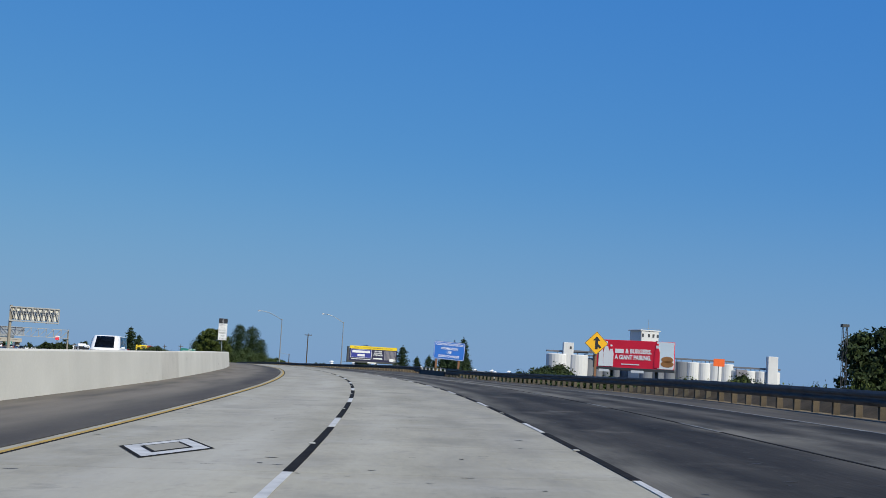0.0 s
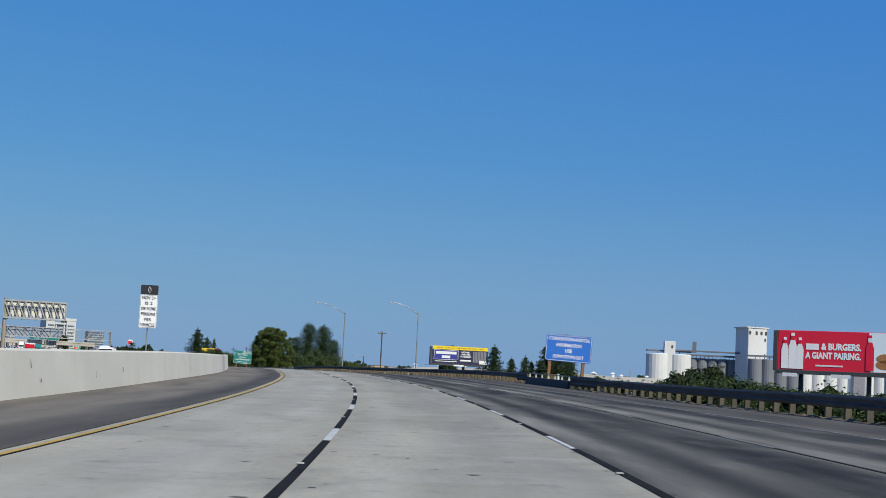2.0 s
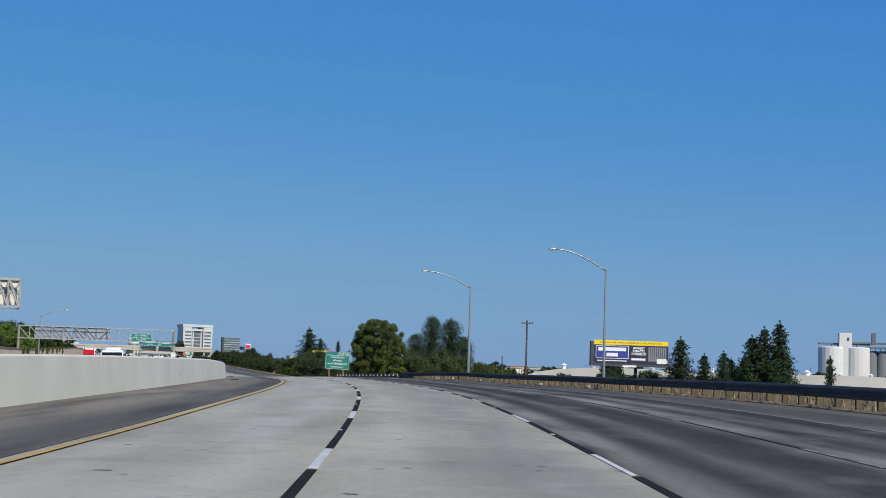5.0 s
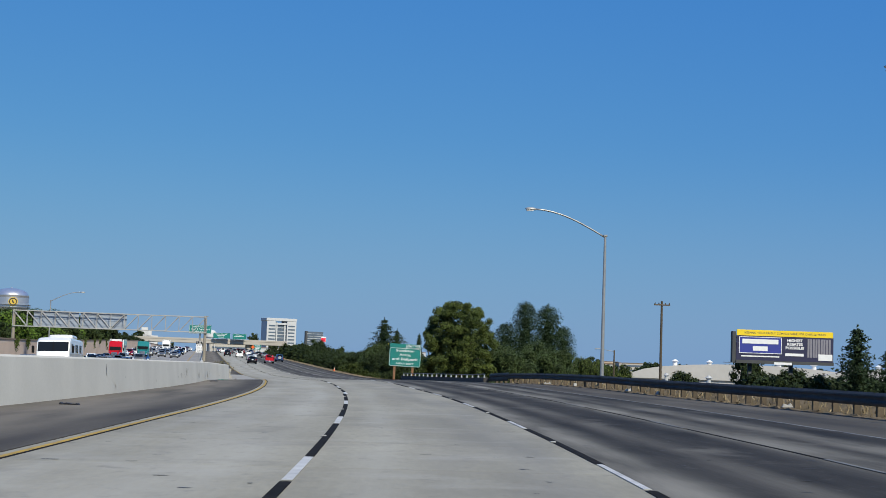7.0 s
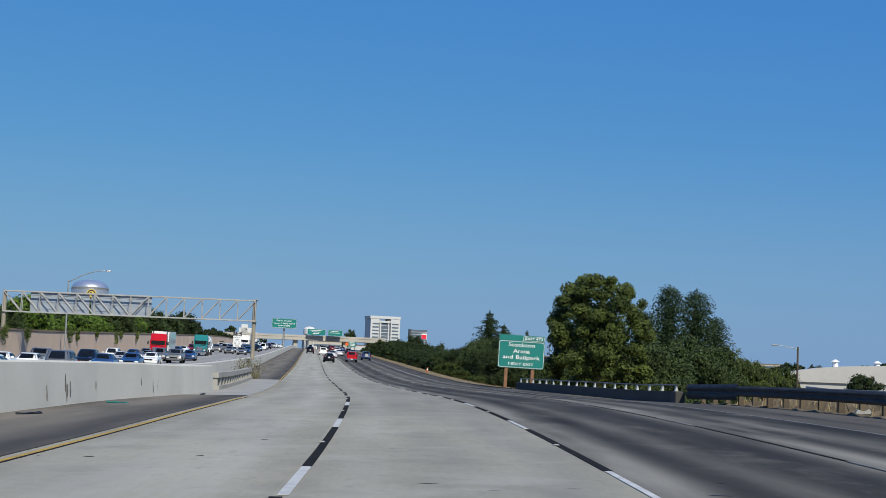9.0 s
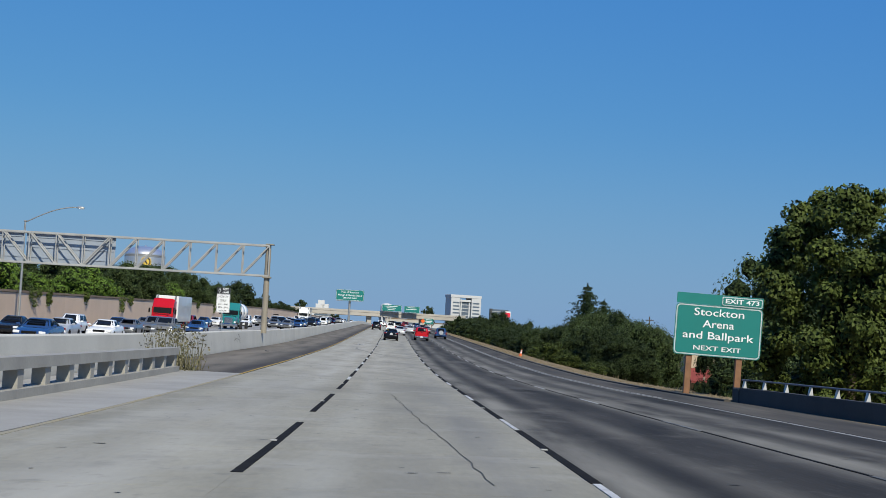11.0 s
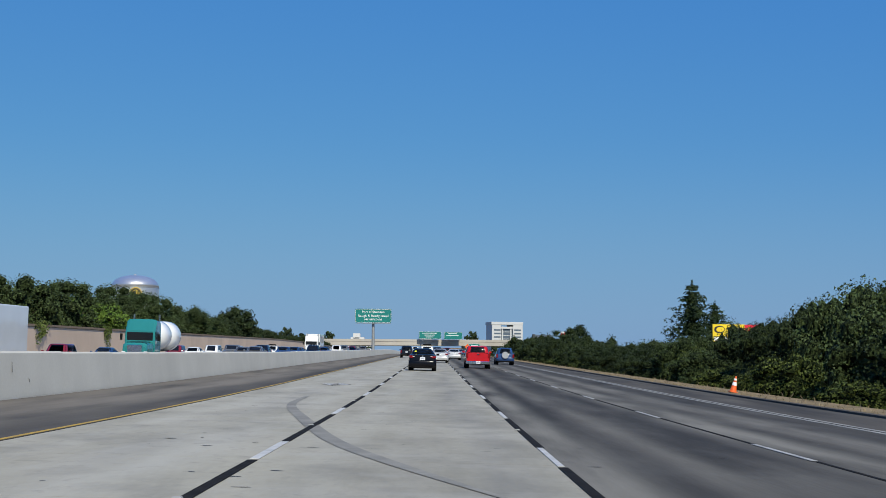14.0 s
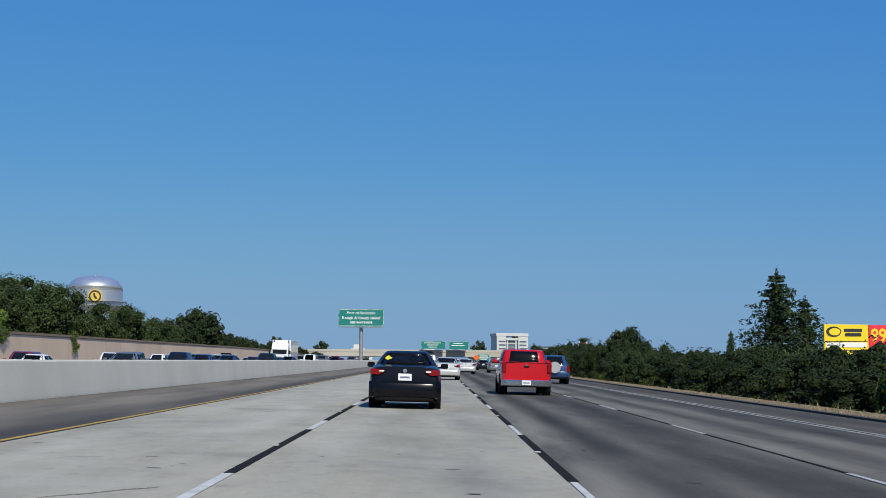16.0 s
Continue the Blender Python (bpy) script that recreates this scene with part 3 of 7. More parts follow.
for s_a, s_b, m in ((S0, 84, DIRT), (84, 1400, DRYGRASS)):
    strip("verge_bank", lambda s: railu(s) + 0.15, lambda s: railu(s) + 0.8, s_a, s_b, -0.03, m, step=4, h1=berm)
    strip("verge_top", lambda s: railu(s) + 0.8, 15.5, s_a, s_b, berm, m, step=4, h1=-0.35)
strip("embankment_right", 15.5, 34, S0, 1400, -0.35, DRYGRASS, step=8, h1=down(34), parts=6)
strip("verge_left", -75, -35.5, S0, 1400, -0.5, DRYGRASS, step=8, h1=0.0)
strip("embankment_left", -100, -75, S0, 1400, down(-100), DRYGRASS, step=10, h1=-0.5, parts=6)
strip("lane_concrete_behind", -5.4, 1.8, S0, -10, 0.0, CONCRETE, thick=0.2, step=5, parent=road)
strip("lane_concrete_ahead", -5.4, 1.8, 620, 1400, 0.0, CONCRETE, thick=0.2, step=5, parent=road)

# asphalt dike along the outer edge beyond the bridge
strip("dike", 11.3, 11.6, 352, 1200, 0.06, SHOULDER, thick=0.08, step=4, parts=2)

# painted lines
def solid(name, u, w, s0, s1, m):
    uf = u if callable(u) else (lambda s: u)
    return strip(name, lambda s: uf(s) - w / 2, lambda s: uf(s) + w / 2, s0, s1, 0.006, m, thick=0.005, step=4, parts=1)
yellow_u = lambda s: float(np.interp(s, [300, 360], [-5.22, -5.52]))
solid("line_yellow", yellow_u, 0.085, S0, 298, YELLOWLINE)
solid("line_yellow_worn", yellow_u, 0.11, 298, 352, FADEDYELLOW)
solid("line_yellow_beyond", yellow_u, 0.085, 352, 1400, YELLOWLINE)
solid("line_black_edge", -5.145, 0.045, S0, 298, BLACKLINE)
solid("line_edge_worn", 8.85, 0.13, S0, 300, FADED)
solid("line_edge_white", 8.84, 0.15, 300, 1400, EDGEWORN)
solid("line_edge_black", 8.96, 0.07, 300, 1400, BLACKLINE)
solid("line_edge_outer", 9.08, 0.14, 352, 1400, EDGEWORN)
solid("line_joint", 5.33, 0.07, S0, 1400, BLACKLINE)
solid("line_opposing_yellow", -13.0, 0.15, S0, 1400, YELLOWLINE)
for u in (-16.6, -20.2, -23.8, -27.4):
    solid("line_opposing", u, 0.11, S0, 1400, WHITELINE)

# the tan sound wall along the far side of the opposing lanes
def walling(name, line, s0, s1, length, top, thick, material, label="", batter=0.0, cap=None, part_name="wall_panel"):
    wall = tagged(new(name), kind="structure")
    n = int((s1 - s0) / length)
    across = line if callable(line) else (lambda s: line)
    high = top if callable(top) else (lambda s: top)
    for i in range(n):
        top = high(s0 + i * length)
        a, b = s0 + i * length, s0 + (i + 1) * length - 0.003
        bm = bmesh.new()
        rings = []
        for s in (a, b):
            u = across(s)
            ring = [at(s, u, -0.3), at(s, u, 0.0), at(s, u - batter, top - 0.05), at(s, u - batter - 0.05, top), at(s, u - thick + 0.05, top), at(s, u - thick, top - 0.05), at(s, u - thick, -0.3)]
            rings.append([bm.verts.new(v) for v in ring])
        k = len(rings[0])
        for j in range(k):
            bm.faces.new((rings[0][j], rings[0][(j + 1) % k], rings[1][(j + 1) % k], rings[1][j]))
        bm.faces.new(list(reversed(rings[0])))
        bm.faces.new(rings[1])
        bmesh.ops.recalc_face_normals(bm, faces=bm.faces)
        dark = material is WALLCON and s0 < 0 and i in (20, 29)
        patch_of = material is WALLCON and s0 < 0 and i == 45
        part(part_name, bm, GREYPATCH if patch_of else WALLSTAIN if dark else material, wall)
        if cap:
            cp = bmesh.new()
            q = [[cp.verts.new(at(s, uu, hh)) for u in (across(s),) for uu, hh in ((u + 0.09, top + 0.01), (u + 0.09, top + 0.22), (u - thick - 0.09, top + 0.22), (u - thick - 0.09, top + 0.01))] for s in (a, b)]
            for j in range(4):
                cp.faces.new((q[0][j], q[0][(j + 1) % 4], q[1][(j + 1) % 4], q[1][j]))
            cp.faces.new(list(reversed(q[0])))
            cp.faces.new(q[1])
            bmesh.ops.recalc_face_normals(cp, faces=cp.faces)
            part("cap_stone", cp, cap, wall)
    return wall


walling("wall_sound", -36.0, 300, 1100, 8.0, 3.45, 0.3, SOUNDWALL, cap=CAPM)
walling("wall_median_south", lambda s: float(np.interp(s, [250, 290, 305, 315], [-9.25, -8.75, -7.85, -7.6])), -119.6, 314, 6.1, 1.13, 0.42, WALLCON, batter=0.10)
walling("wall_median_north", -9.9, 318, 1080, 6.1, lambda s: float(np.interp(s, [420, 480], [1.12, 0.98])), 0.42, WALLCON, batter=0.10)

# ---- plants ----
def leaf_cloud(bm, centre, radii, count, size, rng, mi=0, flat=0.0):
    """Small bent leaves strewn through the shell of a lump, turned every way."""
    for _ in range(count):
        d = Vector((rng.gauss(0, 1), rng.gauss(0, 1), rng.gauss(0, 1))).normalized()
        r = rng.uniform(0.72, 1.06)
        p = Vector(centre) + Vector((d.x * radii[0], d.y * radii[1], d.z * radii[2])) * r
        n = (d + Vector((rng.uniform(-1, 1), rng.uniform(-1, 1), rng.uniform(-0.4, 1.0)))).normalized()
        t = n.orthogonal().normalized()
        t.rotate(Matrix.Rotation(rng.uniform(0, 6.28), 3, n))
        b = n.cross(t)
        a = size * rng.uniform(0.6, 1.3)
        v = [bm.verts.new(p + t * a * x + b * a * y + n * a * z) for x, y, z in ((-1.05, 0.1, -0.15), (0.3, -0.75, 0.05), (0.9, 0.6, -0.1))]
        bm.faces.new(v).material_index = mi


def lump(bm, centre, radii, rng, mi=1, sub=1):
    r = bmesh.ops.create_icosphere(bm, subdivisions=sub, radius=1)
    for v in r["verts"]:
        k = 0.84 + 0.30 * noise.noise(v.co * 2.2 + Vector((rng.random() * 9, 0, 0)))
        v.co = Vector(centre) + Vector((v.co.x * radii[0], v.co.y * radii[1], v.co.z * radii[2])) * k
    for f in {f for v in r["verts"] for f in v.link_faces}:
        f.material_index = mi


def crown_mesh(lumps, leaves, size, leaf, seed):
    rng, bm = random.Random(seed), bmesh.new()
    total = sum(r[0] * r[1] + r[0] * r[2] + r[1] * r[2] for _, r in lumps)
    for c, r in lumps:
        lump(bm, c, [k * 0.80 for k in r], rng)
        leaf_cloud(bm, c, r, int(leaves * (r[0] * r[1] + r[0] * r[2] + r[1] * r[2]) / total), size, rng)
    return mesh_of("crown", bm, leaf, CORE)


def trunk_mesh(height, r, seed, limbs=5, spread=0.35):
    rng, bm = random.Random(seed), bmesh.new()
    p = Vector((0, 0, -0.4))
    for k in range(4):
        q = Vector((rng.uniform(-0.1, 0.1) * r * 3, rng.uniform(-0.1, 0.1) * r * 3, height * (k + 1) / 4))
        tube(bm, p, q, r * (1 - k * 0.2), r * (0.8 - k * 0.2), 8)
        p = q
    for k in range(limbs):
        a, z = 6.28 * k / limbs + rng.uniform(-0.4, 0.4), height * rng.uniform(0.35, 0.8)
        tube(bm, (0, 0, z), (math.cos(a) * height * spread, math.sin(a) * height * spread, z + height * rng.uniform(0.15, 0.35)), r * 0.35, r * 0.1, 6)
    return mesh_of("trunk", bm, BARK)


def broad_tree(name, label, height, width, leaf, seed, leaves=5200, size=0.26, low=0.22, lumps_n=24, narrow=1.0, full=False, tufts=(0.12, 0.22), reach=1.0):
    """A round-headed tree: lumps of leaves set round the limbs, with gaps between them."""
    rng = random.Random(seed)
    lumps, hz = [], height * (1 - low)
    for k in range(lumps_n):
        z = -0.75 + 1.72 * (k + 0.5) / lumps_n
        ring, a = math.sqrt(max(0.05, 1 - abs(z) ** 2.6)), k * 2.4 + rng.uniform(-0.5, 0.5)
        r = width * rng.uniform(*tufts) * (1.0 if full else 0.95)
        d = width * 0.40 * ring * rng.uniform(0.72, 1.05) * reach
        lumps.append(((math.cos(a) * d, math.sin(a) * d, height * low + hz * (0.46 + 0.45 * z) + rng.uniform(-0.3, 0.3)), (r, r, r * rng.uniform(0.65, 0.95) * (1.6 if height > 2.2 * width else 1.0))))
    lumps.append(((0, 0, height * low + 0.45 * hz), (width * 0.31, width * 0.31, hz * 0.38)))
    tree = thing(name, label, "tree")
    part("trunk", trunk_mesh(height * 0.7, max(0.14, height * 0.022), seed), BARK, tree)
    part("crown", crown_mesh(lumps, leaves, size, leaf, seed), leaf, tree)
    return tree


def conifer(name, label, height, width, leaf, seed, leaves=4200, size=0.25, slim=1.0, bare=0.08, dense=1.0):
    """A pointed tree: uneven boughs in whorls, each a row of tufts that lifts at its end, shorter towards the tip."""
    rng, bm = random.Random(seed), bmesh.new()
    whorls = int(height * 1.25 * dense)
    spots = []
    for k in range(whorls):
        t = (k + rng.uniform(0.2, 0.8)) / whorls
        z = height * (bare + (0.97 - bare) * t)
        taper = (1 - t) ** slim * min(1.0, 0.55 + t * 2.2)
        n = max(3, int(7 - 3 * t))
        turn = rng.uniform(0, 6.28)
        for b in range(n):
            a = turn + 6.283 * b / n + rng.uniform(-0.3, 0.3)
            reach = width * 0.5 * taper * rng.uniform(0.5, 1.12) + 0.15
            for f in (0.28, 0.52, 0.76, 1.0):
                dip = reach * (0.20 * f - 0.22 * f * f)
                spots.append(((math.cos(a) * reach * f, math.sin(a) * reach * f, z + dip + rng.uniform(-0.12, 0.12)), 0.16 + reach * (0.27 - 0.10 * f) * dense))
    weight = sum(r for _, r in spots)
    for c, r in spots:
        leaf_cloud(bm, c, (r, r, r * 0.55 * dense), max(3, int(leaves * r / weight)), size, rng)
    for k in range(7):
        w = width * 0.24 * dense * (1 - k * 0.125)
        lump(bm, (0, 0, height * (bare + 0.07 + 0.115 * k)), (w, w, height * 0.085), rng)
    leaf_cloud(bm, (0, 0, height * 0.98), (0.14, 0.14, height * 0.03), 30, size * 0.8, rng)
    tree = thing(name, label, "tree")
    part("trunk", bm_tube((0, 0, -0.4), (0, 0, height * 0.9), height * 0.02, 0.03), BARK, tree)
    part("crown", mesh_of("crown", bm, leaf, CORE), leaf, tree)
    return tree


def shrub(name, label, height, width, leaf, seed, leaves=3600, size=0.17):
    rng = random.Random(seed)
    lumps = []
    for k in range(20):
        a, d = k * 2.4 + rng.uniform(-0.3, 0.3), width * 0.42 * math.sqrt((k + 0.3) / 20)
        edge = d / (width * 0.5)
        for z in (height * rng.uniform(0.70, 0.88) * math.sqrt(max(0.1, 1 - 0.8 * edge * edge)), height * rng.uniform(0.25, 0.4)):
            r = width * rng.uniform(0.08, 0.15)
            lumps.append(((math.cos(a) * d, math.sin(a) * d, z), (r, r, r * rng.uniform(0.7, 1.0))))
    lumps.append(((0, 0, height * 0.35), (width * 0.38, width * 0.38, height * 0.42)))
    bush = thing(name, label, "shrub")
    bush["tall"] = height
    part("stem", bm_tube((0, 0, -0.3), (0, 0, height * 0.5), 0.09, 0.04), BARK, bush)
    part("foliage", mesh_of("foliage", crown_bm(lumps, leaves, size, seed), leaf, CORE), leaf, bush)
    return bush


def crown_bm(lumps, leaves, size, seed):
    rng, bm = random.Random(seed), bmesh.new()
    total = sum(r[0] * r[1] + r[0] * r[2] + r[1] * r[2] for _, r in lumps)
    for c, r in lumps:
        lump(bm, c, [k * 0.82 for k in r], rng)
        leaf_cloud(bm, c, r, int(leaves * (r[0] * r[1] + r[0] * r[2] + r[1] * r[2]) / total), size, rng)
    return bm


def plant(ob, m, k=1.0, kz=None):
    """Another plant like ob, at the pose m and of another size."""
    c = copy_thing(ob, m)
    c.scale = (k, k, kz or k)
    return c


def ground_h(s, u):
    """The soil's height at a place off the road."""
    if 11.6 <= u < 15.5:
        return at(s, u, -0.02 - 0.33 * (u - 11.6) / 3.9).z
    if 15.5 <= u < 34:
        a, k = at(s, 15.5, -0.35).z, (u - 15.5) / 18.5
        return a + (-5.6 - a) * k
    if -75 < u <= -35.5:
        return at(s, u, -0.5).z
    return -5.5


def stand(s, u, turn=0.0):
    p = at(s, u)
    return pose(p.x, p.y, ground_h(s, u), 0, 0, turn)


rng = random.Random(7)
oak = broad_tree("oak_tree", "dense dark-green street tree behind the sound wall", 11.5, 10.0, LEAF_MID, 11, leaves=6300, size=0.145)
oak.matrix_basis = stand(470, -46, 30)
oak.scale = (0.9, 0.9, 0.8)
oak2 = broad_tree("oak_tree", "broad dark-green tree behind the sound wall", 10.5, 11.0, LEAF_MID, 12, lumps_n=26, leaves=6300, size=0.145)
oak2.matrix_basis = stand(604, -49, 80)
lime = broad_tree("ash_tree", "bright yellow-green young tree behind the sound wall", 9.0, 8.5, LEAF_BRIGHT, 13, leaves=6500, size=0.17)
lime.matrix_basis = stand(452, -43, 10)
oak_far = broad_tree("oak_tree", "dark-green tree far along the sound wall", 11.0, 10.5, LEAF_DARK, 14, leaves=2600, size=0.3)
oak_far.matrix_basis = stand(720, -45, 0)
for o in (oak, oak2, lime, oak_far):
    o["group"] = "trees behind the sound wall"
for i in range(80):
    s = 395 + i * 8.0 + rng.uniform(-4, 4)
    far = float(np.interp(s, [395, 415, 430, 470, 490, 525, 545, 565, 590, 604, 610, 616, 619, 628, 642, 660, 740, 800], [0.42, 0.5, 0.64, 0.72, 0.84, 0.88, 0.90, 0.88, 0.98, 1.0, 0.95, 0.95, 1.14, 1.1, 0.85, 0.80, 0.78, 0.62]))
    kind = lime if i in (10, 12, 13, 14, 15, 24, 25) else rng.choice((oak, oak, oak2)) if s < 690 else oak_far
    plant(kind, stand(s, -43 - rng.uniform(0, 3) - (i % 3) * 4.5, rng.uniform(0, 360)), rng.uniform(0.85, 1.12) * far)

for s, u, k in ((489, -41.5, 0.80), (497, -42.0, 0.88), (506, -42.0, 0.78)):
    plant(lime, stand(s, u, s * 19), k)

# the two big trees beside the bridge
camphor = broad_tree("camphor_tree", "tall broad tree with sunlit yellow-green leaves", 12.7, 8.6, LEAF_OLIVE, 21, leaves=36000, size=0.12, low=0.05, lumps_n=96, tufts=(0.05, 0.12), reach=1.2)
camphor.matrix_basis = stand(368, 21.0, 0)
poplar = conifer("poplar_tree", "tall narrow dark-green tree", 21.5, 6.2, LEAF_DEEP, 22, leaves=19000, size=0.16, slim=0.24, bare=0.03, dense=2.1)
poplar.matrix_basis = stand(450, 47.4, 0)
poplar.scale = (1.1, 1.1, 0.93)
plant(poplar, stand(456, 53.0, 90), 1.15, 0.92)
plant(poplar, stand(458, 56.6, 190), 0.9, 0.74)
plant(poplar, stand(446, 43.0, 190), 1.0, 0.74)
willow = shrub("pepper_tree", "low round grey-green tree", 9.0, 12.0, LEAF_MID, 23, leaves=20000, size=0.11)
willow.matrix_basis = stand(408, 33, 0)
willow.scale = (1.25, 1.25, 1.35)
plant(willow, stand(430, 45, 60), 1.3, 1.45)
plant(camphor, stand(449, 61, 40), 0.55)
plant(oak, stand(408, 28.0, 40), 0.95, 1.2)
plant(oak, stand(398, 27, 140), 0.8, 0.8)

# conifers
pine = conifer("pine_tree", "tall dark pointed pine tree", 20.5, 12.5, LEAF_DEEP, 31, leaves=15000, size=0.17, slim=0.72, dense=1.15)
pine.matrix_basis = stand(628, 43.5, 0)
pine.scale = (1.45, 1.45, 1.04)
plant(pine, stand(632, 48, 90), 1.25, 0.88)
slim = conifer("cypress_tree", "dark narrow pointed cypress tree", 15.0, 3.4, LEAF_DEEP, 32, leaves=5500, size=0.17, slim=0.5, dense=1.6)
slim.matrix_basis = pose(28.0, 291.6, -5.5)
slim.scale = (0.62, 0.62, 0.72)
plant(slim, stand(924, 98, 0), 1.5)
plant(pine, stand(790, 70, 40), 0.75)
spruce = conifer("spruce_tree", "dark uneven conifer on the low ground beside the road", 16.0, 6.0, LEAF_DEEP, 34, leaves=11000, size=0.17, slim=0.55, bare=0.02, dense=1.5)
spruce.matrix_basis = pose(35.8, 376.0, -5.5)
spruce.scale = (1.15, 1.15, 1.10)
for x, y, k, kz in ((33.4, 376.5, 1.0, 1.04), (31.6, 377.5, 1.0, 0.95), (30.2, 374.5, 0.85, 0.74), (37.2, 379.0, 0.85, 0.80), (34.6, 373.0, 0.8, 0.70),
                    (20.0, 376.0, 0.98, 0.91), (23.9, 377.0, 0.72, 0.75), (26.9, 376.0, 0.75, 0.78), (28.6, 380.0, 0.65, 0.72)):
    plant(spruce, pose(x, y, -5.5, 0, 0, x * 47), k * 1.22, kz)
elm = broad_tree("elm_tree", "round dark-green tree on low ground", 12.0, 8.5, LEAF_DARK, 33, leaves=2600, size=0.29)
elm_far = broad_tree("elm_tree", "round dark-green tree far off", 12.0, 8.5, LEAF_DARK, 35, leaves=900, size=0.48, lumps_n=14)
elm_far.matrix_basis = stand(900, 90, 0)
elm.matrix_basis = pose(16.0, 383.0, -5.5)
elm.scale = (0.75, 0.75, 0.72)
plant(elm, pose(11.5, 440, -5.5, 0, 0, 80), 0.7, 1.3)
for s, u, k in ((370, 62, 0.7), (375, 80, 0.62), (392, 86, 0.7), (400, 98, 0.9), (430, 90, 0.8), (470, 84, 0.7), (548, 84, 0.9), (572, 62, 0.95)):
    plant(elm, stand(s, u, s * 5), k)

# shrubs down the right-hand bank
bush_a = shrub("oleander_bush", "dense dark-green oleander bush on the bank", 7.0, 8.5, LEAF_DARK, 41, leaves=9000, size=0.09)
bush_b = shrub("oleander_bush", "mid-green leafy bush on the bank", 6.4, 9.0, LEAF_MID, 42, leaves=9000, size=0.09)
bush_c = shrub("toyon_bush", "olive-green bush with sunlit tips on the bank", 4.0, 5.6, LEAF_OLIVE, 43, leaves=4200, size=0.1)
bush_mid = shrub("oleander_bush", "mid-green bush on low ground below the road", 6.6, 9.0, LEAF_MID, 45, leaves=5000, size=0.10)
bush_far = shrub("oleander_bush", "dark bush further down the bank", 7.0, 9.0, LEAF_DARK, 44, leaves=3600, size=0.135)
for o, (s, u), k in ((bush_mid, (146, 33), 1.0), (bush_a, (463, 24.5), 0.95), (bush_b, (476, 29), 0.9), (bush_c, (457, 17.4), 0.7), (bush_far, (640, 24), 1.0)):
    o.matrix_basis = stand(s, u, 0)
    o.scale = (k, k, k)
    o["group"] = "bushes on the bank"
# how high the growth on the bank stands, along three lines beside the road
BANK_TOP = (
    (18, (436, 446, 452, 460, 468, 476, 488, 497, 505, 511, 516, 524, 533, 542, 551, 583, 603, 644, 700),
         (3.9, 3.9, 3.2, 3.6, 4.3, 3.6, 3.3, 4.0, 2.9, 2.6, 3.2, 4.0, 4.0, 3.2, 3.3, 4.6, 5.2, 6.0, 6.6)),
    (23, (440, 446, 453, 465, 473, 479, 484, 490, 503, 508, 519, 530, 535, 546, 558, 569, 581, 622, 647, 700),
         (4.0, 4.7, 5.7, 6.8, 5.9, 3.7, 3.1, 3.3, 3.9, 3.6, 3.6, 2.5, 3.5, 4.8, 4.5, 3.5, 3.9, 6.6, 6.4, 7.6)),
    (29, (462, 472, 482, 496, 506, 514, 526, 534, 541, 546, 552, 559, 572, 587, 602, 617, 669, 700),
         (4.3, 5.2, 6.2, 6.1, 4.6, 3.3, 3.3, 4.2, 5.4, 3.2, 2.6, 3.9, 5.4, 4.8, 3.9, 4.6, 7.2, 7.6)))
def bank_top(s, u):
    return float(np.interp(u, [b[0] for b in BANK_TOP], [np.interp(s, b[1], b[2]) for b in BANK_TOP]))
def grow(kind, s, u, turn, k, kz=None):
    """A bush on the bank; where the bank is thickly grown it reaches the height that the growth has there."""
    m, kz = stand(s, u, turn), kz or k
    if 434 < s < 700:
        kz = max(0.25, (bank_top(s, u) * (1.04 + 0.09 * math.sin(s * 1.7 + u)) - m.translation.z) / (kind["tall"] * 0.98))
    elif 60 < s < 235 and u < 45:
        q = s - 3.3 * (u - 25)
        top = float(np.interp(q, [95, 104, 109, 112, 117, 120, 137, 143, 150, 154, 160, 165, 175, 186, 205], [2.4, 2.9, 2.2, 1.6, 1.8, 2.4, 2.5, 2.9, 2.9, 3.6, 3.3, 2.1, 2.1, 2.7, 2.7])) + 0.05 * (u - 25)
        kz = max(0.2, (top * (1.0 + 0.12 * math.sin(s * 1.7 + u)) - m.translation.z) / kind["tall"])
    return plant(kind, m, k, kz)
def bushes(s0, s1, step, u0, u1, k0, k1, kinds):
    s, r = s0, random.Random(int(s0 * 31 + u0 * 7))
    while s < s1:
        u, k = r.uniform(u0, u1), r.uniform(k0, k1)
        grow(r.choice(kinds), s + r.uniform(-1, 1), u, r.uniform(0, 360), k, k * r.uniform(0.85, 1.15))
        s += step
bushes(441, 480, 5.0, 20.2, 22.5, 0.62, 0.85, (bush_a, bush_b, bush_a))
bushes(480, 512, 5.5, 19.0, 21.5, 0.55, 0.8, (bush_a, bush_b, bush_c))
bushes(512, 600, 5.0, 18.6, 21.5, 0.55, 0.8, (bush_mid, bush_far, bush_far))
bushes(446, 482, 5.0, 23.0, 26.5, 0.8, 1.05, (bush_a, bush_a, bush_b))
bushes(482, 512, 7.0, 23.0, 26.0, 0.7, 0.95, (bush_a, bush_b))
bushes(512, 600, 6.5, 23.0, 26.0, 0.7, 0.95, (bush_mid, bush_far))
bushes(464, 512, 8.0, 28.0, 31.5, 0.95, 1.2, (bush_a, bush_b))
bushes(512, 600, 8.5, 28.0, 31.5, 0.9, 1.2, (bush_mid, bush_far))
